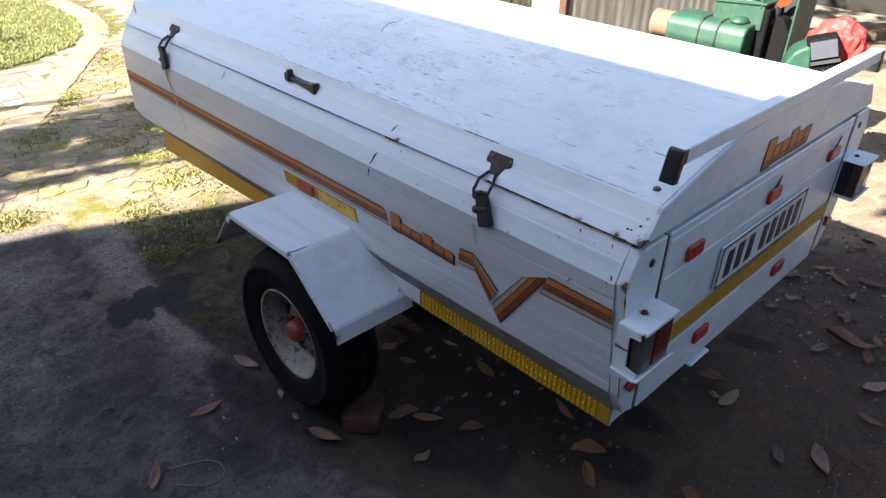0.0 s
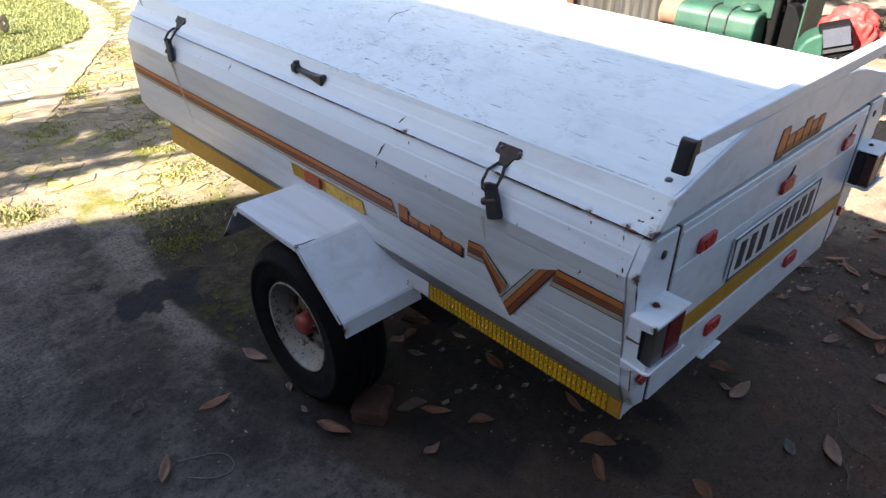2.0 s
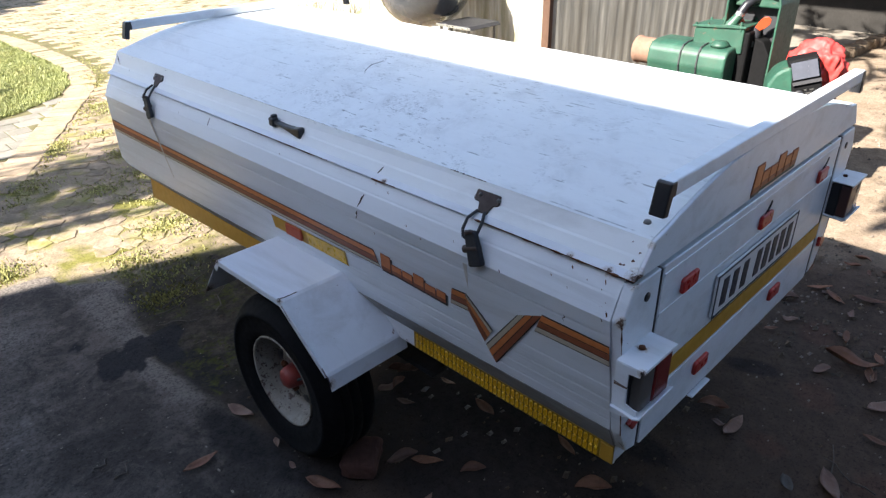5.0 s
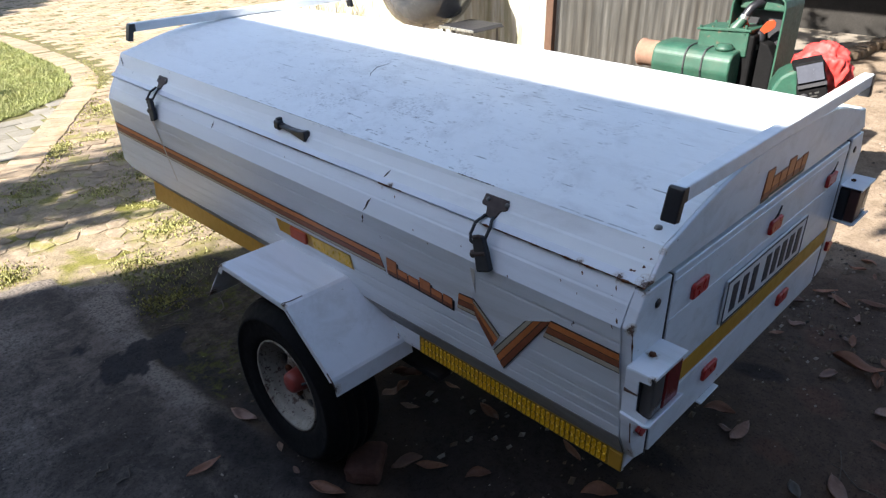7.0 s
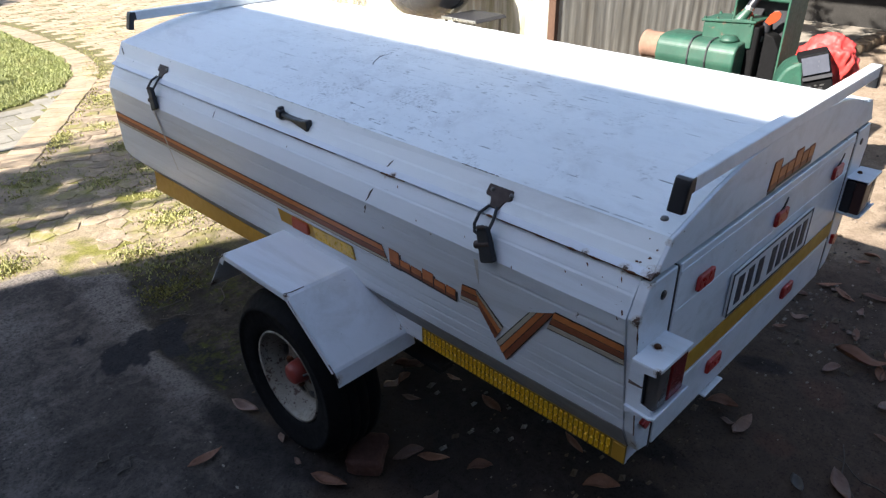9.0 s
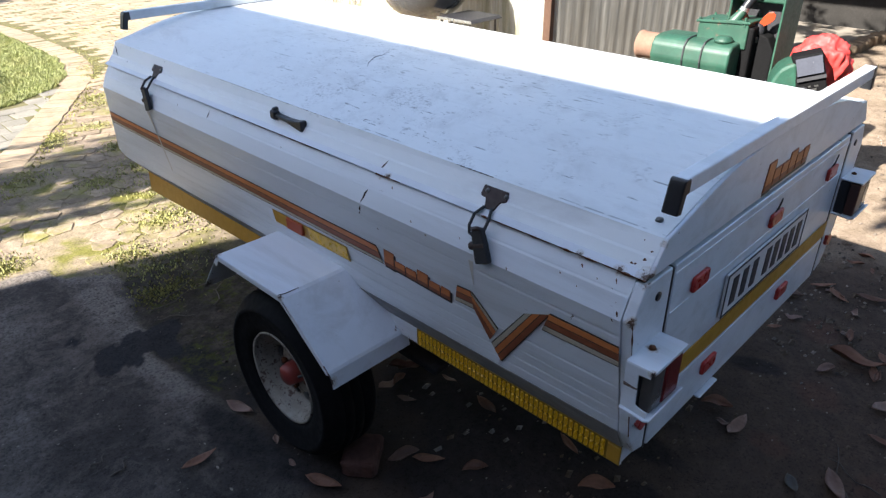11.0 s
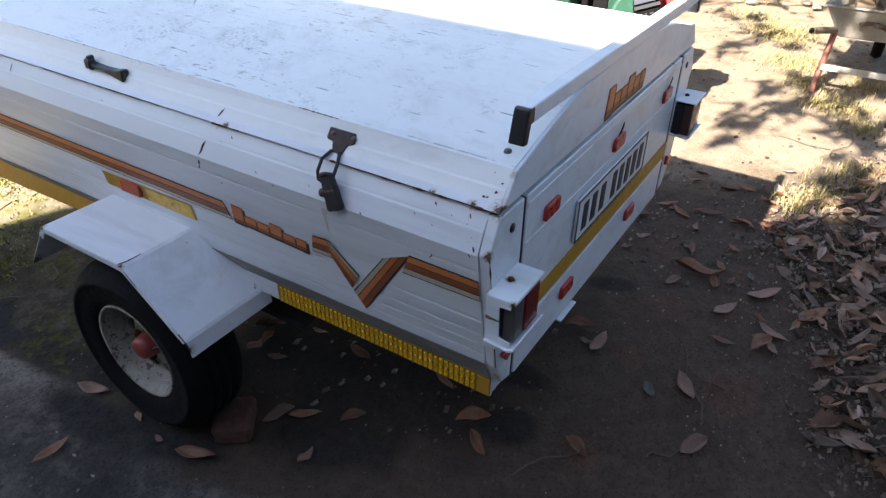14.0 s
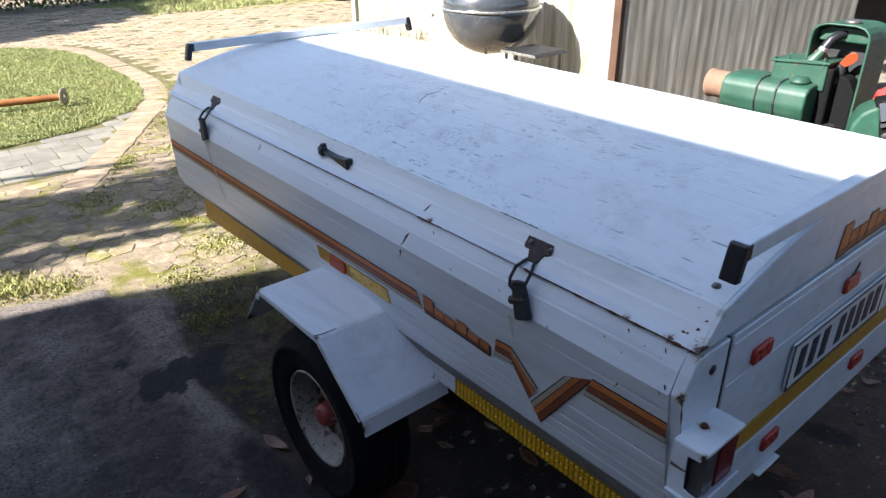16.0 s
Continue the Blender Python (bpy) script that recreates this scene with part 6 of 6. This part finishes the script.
tree(-5.8, 5.2, 2.6, [(gx - 1.32 * 3.1, gy + 0.23 * 3.1, 3.1, rx, ry, 0.12, n) for gx, gy, rx, ry, n in ((-0.85, 3.92, 0.35, 0.22, 470), (-0.42, 3.8, 0.38, 0.22, 500), (-0.12, 3.48, 0.28, 0.26, 370), (-0.95, 3.58, 0.38, 0.26, 480), (-0.5, 3.36, 0.42, 0.2, 500), (-1.25, 3.85, 0.4, 0.26, 420), (-0.1, 3.72, 0.28, 0.16, 240), (-1.1, 3.2, 0.28, 0.16, 120), (-1.35, 3.0, 0.25, 0.16, 110), (-0.8, 3.15, 0.25, 0.12, 50))], 0.07, 0.28, 4)
# Each spray: the ground spot it is to shade, radius, leaf count
SPRAYS = [(6.2, 1.65, 0.5, 190), (6.6, 2.0, 0.5, 220), (5.9, 1.35, 0.35, 90), (6.8, 1.45, 0.5, 190), (6.4, 2.5, 0.5, 120), (3.3, 0.02, 0.3, 70), (2.38, 0.07, 0.14, 34), (2.78, -0.03, 0.25, 50), (2.72, -0.36, 0.25, 40), (3.25, -0.4, 0.3, 60), (2.5, -0.52, 0.2, 40), (4.45, 0.25, 0.45, 60), (5.4, 0.4, 0.6, 80), (4.0, -0.3, 0.4, 60), (3.85, 0.5, 0.25, 24), (4.6, -0.5, 0.6, 110), (5.6, -0.2, 0.5, 80), (5.0, 1.0, 0.5, 60), (3.5, -0.6, 0.35, 190), (3.95, -0.65, 0.4, 190), (1.95, -0.48, 0.2, 90), (1.6, -0.4, 0.12, 24), (2.1, -0.95, 0.4, 260), (1.6, -1.1, 0.5, 420), (1.4, -0.68, 0.22, 330), (1.75, -0.72, 0.22, 190), (1.3, -0.9, 0.3, 300)]
tree(-1.9, -5.4, 3.2, [(gx - 1.32 * h, gy + 0.23 * h, h, r, r * 0.8, 0.12, n) for k, (gx, gy, r, n) in enumerate(SPRAYS) for h in (3.0 + 0.1 * (k % 4) if gx > 2.2 else 4.4,)], 0.085, 0.3, 5)
tree(-4.4, 13.4, 3.0, [(-5.8, 12.7, 4.0, 1.4, 0.9, 0.4, 2400), (-4.5, 12.6, 4.0, 1.0, 0.6, 0.4, 1600), (-3.7, 13.7, 4.0, 1.2, 0.8, 0.4, 2200), (-5.0, 14.1, 4.0, 1.5, 0.9, 0.4, 2600), (-3.2, 14.8, 4.0, 1.5, 0.9, 0.4, 2200), (-5.7, 11.9, 4.0, 1.3, 0.5, 0.3, 2000)], 0.16, 0.34, 8)
# Unseen crowns that only dim the sky; their shadow lands out of view
tree(1.6, -4.2, 2.2, [(1.0, -2.4, 3.6, 1.7, 1.0, 0.7, 2600), (2.6, -2.2, 3.8, 1.3, 0.9, 0.7, 2000), (-0.6, -2.9, 3.5, 1.3, 0.9, 0.7, 2000), (3.8, -2.8, 3.4, 1.0, 1.0, 0.8, 1400)], 0.14, 0.3, 12)
# Unseen wall, low and pale so it bounces light onto the tailgate
thing("boundary_wall", bm_prism([(-4.0, -3.6), (9, -3.6), (9, -3.4), (-4.0, -3.4)], "z", 0, 1.9), "stone", "unseen pale stone wall that bounces light to the tailgate", "wall", kind="structure")
random.seed(21)

# Hedge at the far end
hv, hf = [], []
for _ in range(18000):
    c = Vector((random.uniform(-5, 10), 14.4 + random.gauss(0, 0.25), random.uniform(0, 1.5)))
    m = Euler((random.uniform(-1.5, 1.5), random.uniform(-1.5, 1.5), random.uniform(0, 6.3))).to_matrix()
    i = len(hv)
    hv += [tuple(c + m @ Vector(p)) for p in ((-0.05, 0, 0), (0, -0.028, 0), (0.05, 0, 0), (0, 0.028, 0))]
    hf.append((i, i + 1, i + 2, i + 3))
me = bpy.data.meshes.new("hedge")
me.from_pydata(hv, [], hf)
me.materials.append(MAT["crown"])
tagged(new("hedge", me), "dark clipped garden hedge", "hedge", kind="stuff")


# ---- fallen leaves ----
def leaf_mesh(length, width, curl, fold, mat="leaf"):
    b = bmesh.new()
    n = 9
    rows = []
    for k in range(n + 1):
        u = k / n
        w = width * (math.sin(math.pi * min(1, u * 1.01)) ** 0.8) * (1.04 - 0.16 * u) + 0.0006
        x = (u - 0.5) * length
        z = curl * length * (2 * u - 1) ** 2 + 0.004 * math.sin(7 * u + curl * 30)
        ragged = 1 + 0.05 * math.sin(13 * u + fold * 20)
        twist = 0.22 * math.sin(2.6 * u + curl * 40) * w
        rows.append([b.verts.new((x, s * w * (ragged if abs(s) == 1 else 1), z + fold * abs(s) * w + s * twist + 0.003 * math.sin(6 * u + s * 3 + curl * 50))) for s in (-1, -0.5, 0, 0.5, 1)])
    for r0, r1 in zip(rows, rows[1:]):
        for i in range(4):
            b.faces.new((r0[i], r0[i + 1], r1[i + 1], r1[i])).smooth = True
    ext = bmesh.ops.extrude_face_region(b, geom=list(b.faces))
    bmesh.ops.translate(b, vec=(0, 0, -0.0007), verts=[v for v in ext["geom"] if isinstance(v, bmesh.types.BMVert)])
    bmesh.ops.recalc_face_normals(b, faces=b.faces)
    lo = min(v.co.z for v in b.verts)
    bmesh.ops.translate(b, vec=(0, 0, -lo), verts=b.verts)
    return mesh_of("dry_leaf", b, mat)


LEAVES = [leaf_mesh(0.12, 0.022, 0.06, 0.5), leaf_mesh(0.10, 0.023, 0.12, 0.8, "leaf_pink"), leaf_mesh(0.13, 0.018, 0.04, 0.3), leaf_mesh(0.09, 0.021, 0.2, 0.4, "leaf_pink"), leaf_mesh(0.11, 0.024, 0.0, 1.0), leaf_mesh(0.075, 0.018, 0.03, 0.2, "pale_leaf"), leaf_mesh(0.12, 0.022, 0.08, 0.25, "leaf_pink"), leaf_mesh(0.1, 0.016, 0.2, 1.1), leaf_mesh(0.11, 0.021, 0.05, 0.15, "leaf_pink")]
LONG = (0.12, 0.10, 0.13, 0.09, 0.11, 0.075, 0.12, 0.1, 0.11)


def put_leaf(x, y, kind, ang, size=1.0, tilt=0.0):
    z = 0.0105 if x < -0.92 and y < 2.4 else 0.003
    ob = tagged(new("dry_leaf", LEAVES[kind]), "curled dry brown leaf on the ground" if kind != 5 else "small pale grey fallen leaf", "leaf", "fallen leaves")
    ob.matrix_world = pose(x, y, z, tilt, 0, ang) @ Matrix.Scale(size, 4)


# Leaves that lie apart, each from its stalk to its tip
APART = [((0.298, 0.165), (0.339, 0.078), 4), ((0.25, 0.095), (0.262, 0.05), 3), ((0.208, 0.037), (0.327, 0.031), 6), ((0.626, -0.241), (0.727, -0.298), 8), ((0.502, -0.267), (0.503, -0.348), 2), ((0.66, -0.384), (0.606, -0.488), 6), ((0.696, -0.36), (0.683, -0.416), 7), ((0.58, -0.43), (0.524, -0.47), 8), ((0.271, -0.229), (0.175, -0.299), 8), ((0.175, -0.152), (0.125, -0.195), 5), ((-0.04, -0.325), (0.058, -0.371), 1), ((-0.153, -0.04), (-0.192, -0.117), 4), ((-0.286, 0.19), (-0.346, 0.113), 7), ((0.25, -0.607), (0.292, -0.745), 6), ((0.517, -0.567), (0.613, -0.641), 0), ((0.487, -0.631), (0.484, -0.707), 8), ((0.38, -0.689), (0.355, -0.747), 4), ((0.868, -0.466), (0.839, -0.503), 3), ((0.729, -0.496), (0.866, -0.572), 0), ((0.786, -0.317), (0.901, -0.415), 6), ((0.248, -0.603), (0.332, -0.683), 4), ((-0.29, 1.02), (-0.2, 0.96), 7), ((-0.39, 0.96), (-0.31, 0.955), 3), ((-0.37, 0.89), (-0.34, 0.83), 8), ((-0.19, 0.86), (-0.18, 0.8), 6), ((1.316, 0.009), (1.351, -0.109), 2), ((0.84, -0.044), (0.869, -0.216), 7), ((0.714, -0.049), (0.785, -0.085), 1), ((1.338, -0.241), (1.359, -0.35), 0), ((0.99, -0.035), (1.04, -0.07), 3), ((-1.016, 1.095), (-0.907, 1.095), 2), ((-0.774, 1.267), (-0.741, 1.163), 8), ((-0.744, 1.035), (-0.762, 0.995), 1), ((-0.774, 0.915), (-0.775, 0.88), 3)]
for (xa_, ya_), (xb_, yb_), k in APART:
    put_leaf((xa_ + xb_) / 2, (ya_ + yb_) / 2, k, math.degrees(math.atan2(yb_ - ya_, xb_ - xa_)), math.dist((xa_, ya_), (xb_, yb_)) / LONG[k])
for x, y, k, ang, s in ((-0.757, 0.77, 0, -65, 0.95), (-1.183, 0.955, 2, 60, 0.8), (-0.53, 0.685, 1, -20, 1.0), (-0.49, 0.62, 0, -50, 0.8), (-0.42, 0.5, 4, -35, 0.7), (1.15, 0.2, 1, -60, 0.9), (-0.6, 0.52, 3, 0, 0.7), (-0.2, 0.65, 0, 80, 0.8)):
    put_leaf(x, y, k, ang, s)
for _ in range(38):
    put_leaf(random.uniform(-0.4, 0.3), random.uniform(0.2, 1.5), random.choice((0, 1, 2, 3, 4)), random.uniform(0, 360), random.uniform(0.6, 1.0)) if _ < 12 else put_leaf(random.uniform(0.55, 2.0), -0.25 - abs(random.gauss(0.25, 0.25)), random.choice((0, 1, 2, 3, 4, 5)), random.uniform(0, 360), random.uniform(0.6, 1.1), random.uniform(-12, 12))


for _ in range(34):
    put_leaf(random.uniform(0.8, 1.75), random.uniform(-0.26, 0.55), random.choice((0, 2, 3, 4, 7)), random.uniform(0, 360), random.uniform(0.45, 0.85), random.uniform(-10, 10))


HEAP = [(-0.2, -0.8), (0.1, -0.66), (0.25, -0.6), (0.55, -0.58), (0.7, -0.53), (0.97, -0.46), (1.2, -0.28), (1.4, -0.28), (1.75, -0.32), (2.0, -0.54), (2.6, -0.62), (4, -0.8)]


def leaf_heap(n, bits):
    """Whole leaves, tumbled, and many crushed bits, thinning out past the border of the heap."""
    verts, faces = [], []
    src = [[(tuple(v.co)) for v in m.vertices] for m in LEAVES]
    idx = [[tuple(p.vertices) for p in m.polygons] for m in LEAVES]

    def spot(loose):
        while True:
            x, y = random.gauss(1.2, 0.75), random.gauss(-0.9, 0.42)
            if y < float(line_at(HEAP, x, 0)) + abs(random.gauss(0, loose)) - 0.02 and x > 0.05:
                return x, y

    for k in range(n):
        x, y = spot(0.035)
        deep = min(1.0, max(0.0, (float(line_at(HEAP, x, 0)) - y) / 0.25))
        j = random.randrange(len(src))
        m = Euler((random.uniform(-0.8, 0.8), random.uniform(-0.7, 0.7), random.uniform(0, 6.28))).to_matrix() * random.uniform(0.4, 1.05)
        c = Vector((x, y, 0.004 + 0.045 * deep * random.random()))
        o = len(verts)
        verts += [tuple(c + m @ Vector(p)) for p in src[j]]
        faces += [tuple(o + i for i in f) for f in idx[j]]
    whole = bpy.data.meshes.new("leaf_litter")
    whole.from_pydata(verts, [], faces)
    whole.materials.append(MAT["leaf_heap"])
    tagged(new("leaf_litter", whole), "heap of dry brown leaf litter", "leaf litter", kind="stuff")
    verts, faces = [], []
    for k in range(bits):
        x, y = spot(0.06)
        s = random.uniform(0.003, 0.014)
        m = Euler((random.uniform(-0.9, 0.9), random.uniform(-0.9, 0.9), random.uniform(0, 6.28))).to_matrix()
        c = Vector((x, y, 0.003 + 0.02 * random.random()))
        o = len(verts)
        f = [random.uniform(0.5, 1.2) for _ in range(5)]
        verts += [tuple(c + m @ Vector(p)) for p in ((-s * f[0], 0, 0), (0, -s * 0.6 * f[1], s * 0.25), (s * f[2], 0, 0), (s * 0.3, s * 0.7 * f[3], s * 0.2), (-s * 0.4, s * 0.5 * f[4], 0))]
        faces += [(o, o + 1, o + 2), (o, o + 2, o + 3), (o, o + 3, o + 4)]
    me = bpy.data.meshes.new("crushed_litter")
    me.from_pydata(verts, [], faces)
    me.materials.append(MAT["leaf_bits"])
    return tagged(new("crushed_litter", me), "crushed bits of dry leaf among the litter", "leaf litter", kind="stuff")


leaf_heap(1250, 16000)


# Crumbs of grit and leaf scraps
def crumbs(n, x0, x1, y0, y1, size, mat, name, label):
    verts, faces = [], []
    for _ in range(n):
        x, y, s, a = random.uniform(x0, x1), random.uniform(y0, y1), size * random.uniform(0.3, 1.2) ** 2, random.uniform(0, 6.28)
        z = 0.0095 if x < -0.92 and y < 2.4 else -0.001
        i = len(verts)
        for k in range(4):
            verts.append((x + s * math.cos(a + k * 1.57 + random.uniform(-0.4, 0.4)), y + s * 0.6 * math.sin(a + k * 1.57), z))
        verts.append((x, y, z + s * 0.4))
        faces += [(i, i + 1, i + 4), (i + 1, i + 2, i + 4), (i + 2, i + 3, i + 4), (i + 3, i, i + 4)]
    me = bpy.data.meshes.new(name)
    me.from_pydata(verts, [], faces)
    me.materials.append(MAT[mat])
    tagged(new(name, me), label, "grit", kind="stuff")


crumbs(500, -1.9, -0.6, -0.4, 2.3, 0.004, "stone", "grit", "pale grit on the slab")
crumbs(260, -0.6, 1.3, -1.2, 1.6, 0.005, "leaf_bits", "leaf_scraps", "small scraps of dry leaf on the soil")
crumbs(110, -0.6, 1.3, -1.2, 1.6, 0.004, "stone", "grit", "pale grit on the soil")


crumbs(420, 0.0, 1.5, -0.75, -0.28, 0.006, "leaf_bits", "leaf_scraps", "crumbled leaf scraps beside the litter")
crumbs(260, -0.5, 0.7, -0.6, 0.5, 0.008, "bark", "bark_scraps", "dark scraps of bark on the damp soil")
crumbs(110, -0.45, 0.6, 0.1, 1.6, 0.014, "bark", "leaf_scraps", "broken leaf scraps on the soil under the trailer")
crumbs(60, -0.5, 0.1, 0.45, 1.35, 0.015, "pale_leaf", "leaf_scraps", "pale curled leaf scraps under the trailer")
crumbs(130, -0.7, -0.2, 1.2, 2.35, 0.009, "bark", "leaf_scraps", "scraps of dry leaf and bark on the mossy earth")


crumbs(650, 0.75, 1.85, -0.4, 0.65, 0.011, "leaf_bits", "leaf_scraps", "crumbled leaf scraps on the shaded soil")
crumbs(160, 0.7, 1.85, -0.3, 0.65, 0.022, "bark", "bark_scraps", "curled dark scraps of bark and leaf")
crumbs(60, 0.3, 1.6, -0.5, 0.6, 0.007, "stone", "grit", "small pale stones on the soil")


crumbs(700, 1.9, 5.0, -0.75, 0.9, 0.016, "leaf_bits", "leaf_scraps", "scraps of leaf and bark on the sandy ground")


# ---- paving pieces ----
def slab_mesh(name, w, d, h, mat, rough=0.0):
    b = bmesh.new()
    lo, mid, hi = [], [], []
    e = min(w, d) * 0.05
    for sx, sy in ((-1, -1), (1, -1), (1, 1), (-1, 1)):
        jx, jy = random.uniform(-rough, rough) * w, random.uniform(-rough, rough) * d
        lo.append(b.verts.new((sx * w / 2 + jx, sy * d / 2 + jy, -0.02)))
        mid.append(b.verts.new((sx * w / 2 + jx, sy * d / 2 + jy, h * 0.55)))
        hi.append(b.verts.new((sx * (w / 2 - e) + jx, sy * (d / 2 - e) + jy, h * random.uniform(0.85, 1.1))))
    for A, B in ((lo, mid), (mid, hi)):
        for i in range(4):
            b.faces.new((A[i], A[(i + 1) % 4], B[(i + 1) % 4], B[i]))
    b.faces.new(hi)
    bmesh.ops.recalc_face_normals(b, faces=b.faces)
    return mesh_of(name, b, mat)


def lay(name, spots, meshes, bed, limit, near):
    """Pieces at (x, y, turn): those nearest the place `near` as objects, the rest joined in one mesh."""
    spots = sorted(spots, key=lambda s: math.dist(s[:2], near))
    for x, y, a in spots[:limit]:
        ob = new(name, random.choice(meshes))
        ob.parent, ob.matrix_basis = bed, pose(x, y, random.uniform(-0.001, 0.002), random.uniform(-0.7, 0.7), random.uniform(-0.7, 0.7), a)
    rest = spots[limit:]
    if rest:
        verts, faces = [], []
        for x, y, a in rest:
            me = random.choice(meshes)
            m = pose(x, y, random.uniform(-0.003, 0.002), random.uniform(-1, 1), random.uniform(-1, 1), a)
            o = len(verts)
            verts += [tuple(m @ v.co) for v in me.vertices]
            faces += [tuple(o + i for i in p.vertices) for p in me.polygons]
        me = bpy.data.meshes.new(name + "_field")
        me.from_pydata(verts, [], faces)
        me.materials.append(meshes[0].materials[0])
        tagged(new(name + "_field", me), kind="stuff").parent = bed


def flat_stone(r, n, name, mat, uneven, rise):
    b = bmesh.new()
    ring = [(r * random.uniform(1 - 1.3 * uneven, 1 + 0.8 * uneven) * math.cos(2 * math.pi * (k + random.uniform(-0.3, 0.3)) / n), r * random.uniform(1 - 1.5 * uneven, 1 + 0.5 * uneven) * math.sin(2 * math.pi * k / n)) for k in range(n)]
    lo = [b.verts.new((x, y, -0.01)) for x, y in ring]
    mid = [b.verts.new((x, y, 0.0004)) for x, y in ring]
    hi = [b.verts.new((x * 0.93, y * 0.93, rise + random.uniform(0, 0.0014))) for x, y in ring]
    for A, B in ((lo, mid), (mid, hi)):
        for k in range(n):
            b.faces.new((A[k], A[(k + 1) % n], B[(k + 1) % n], B[k]))
    b.faces.new(hi)
    bmesh.ops.recalc_face_normals(b, faces=b.faces)
    return mesh_of(name, b, mat)


cob = [slab_mesh("cobble", random.uniform(0.116, 0.14), random.uniform(0.083, 0.096), 0.0032, "cobble", 0.09) for _ in range(16)]
spots = []
for j in range(-26, 62):
    for i in range(-34, 34):
        u, v = i * 0.136 + (j % 2) * 0.066 + random.uniform(-0.012, 0.012), j * 0.095 + random.uniform(-0.009, 0.009)
        x, y = -0.3 + 0.906 * u + 0.423 * v, 2.2 - 0.423 * u + 0.906 * v
        if not (-2.6 < x < 2.5 and 2.2 < y < 5.8):
            continue
        if (y > 4.42 and x > 0.68) or (y > 3.55 and x < -0.93 + (y - 3.6) * 0.605 + 0.24) or in_lawn(x - 0.5, y) or (x < -0.72 and y < 2.68 - 0.2 * (x + 0.74)) or (x < -0.66 and y < 2.4) or (y < 2.5 and x < 0.2) or random.random() < 0.09:
            continue
        if y > 3.95:
            spots.append((x, y, -25 + random.uniform(-9, 9)))
lay("cobble", spots, cob, bed_front, 60, (0, 4.2))
rubble = [flat_stone(random.uniform(0.058, 0.074), random.choice((5, 6, 6, 7)), "paving_stone", "cobble", 0.16, 0.0012) for _ in range(20)]
spots = []
for j in range(-12, 14):
    for i in range(-24, 24):
        x, y = i * 0.124 + (j % 2) * 0.062 + random.uniform(-0.014, 0.014), 3.1 + j * 0.108 + random.uniform(-0.012, 0.012)
        bare = max(0.0, noise.noise((x * 3, y * 3, 1)) + 0.1)
        if 2.35 < y < 4.38 and not (y > 3.9 and x > -0.82 + (y - 3.6) * 0.605) and not (3.95 < y and -0.1 > x - (-0.68 + (y - 4.0) * 0.605) > -0.12) and not (x < -0.72 and y < 2.7 - 0.2 * (x + 0.74)) and not (y < 2.5 and x < 0.2) and random.random() > 0.06 + 0.8 * bare:
            spots.append((x, y, random.uniform(0, 360)))
lay("paving_stone", spots, rubble, bed_front, 240, (-0.4, 2.8))

pav = [slab_mesh("paver", w, 0.1525, 0.004, "paver", 0.025) for w in (0.172, 0.173, 0.17, 0.174)]
spots = []
for j in range(13):
    x = -3.2 + random.uniform(0, 0.2)
    while x < 0.2:
        y = 3.75 + j * 0.155
        if y > 4.42 + max(0.0, -1.0 - x) * 0.1 and x < -0.93 + (y - 3.6) * 0.605 - 0.03 and not in_lawn(x, y + 0.06):
            spots.append((x, y, random.uniform(-2, 2)))
        x += 0.176
lay("paver", spots, pav, bed_path, 200, (0, 5))

edg = [slab_mesh("brick", 0.208, 0.1, 0.006, "brick", 0.04) for _ in range(6)]
spots = []
for dx, step in ((0.13, 0.108),):
    a, last = -1.62, None
    while a < 1.2:
        x, y = lawn_edge(a)
        x2, y2 = lawn_edge(a + 0.004)
        t = Vector((x2 - x, y2 - y)).normalized()
        n = Vector((t.y, -t.x))
        p = Vector((x, y)) + n * dx
        if last is None or (p - last).length >= step:
            last = p
            if p.y > 5.75:
                spots.append((p.x, p.y, math.degrees(math.atan2(n.y, n.x)) + random.uniform(-2, 2)))
        a += 0.002
for k in range(20):
    u = k * 0.112
    spots.append((0.46 - 0.518 * u, 5.86 - 0.855 * u, -31 + random.uniform(-2, 2)))
lay("brick", spots, edg, bed_path, 220, (0.3, 5.5))

far = [slab_mesh("brick", 0.208, 0.1, 0.0065, "brick", 0.05) for _ in range(6)]
spots = []
for j in range(82):
    for i in range(38):
        x, y = 0.72 + i * 0.222 + (j % 2) * 0.111 - 0.02 * j, 4.5 + j * 0.111
        if -5 < x < 8.8 and not in_lawn(x - 0.36, y) and not in_lawn(x, y - 0.34) and not (2.5 < x < 2.72 and y < 5.9):
            spots.append((x + random.uniform(-0.005, 0.005), y, random.uniform(-2.5, 2.5)))
for j in range(18):
    for i in range(24):
        x, y = -4.4 + i * 0.222 + (j % 2) * 0.111, 11.75 + j * 0.111
        if x < 0.4:
            spots.append((x, y, random.uniform(-2.5, 2.5)))
lay("brick", spots, far, bed_far, 300, (1.0, 5.0))
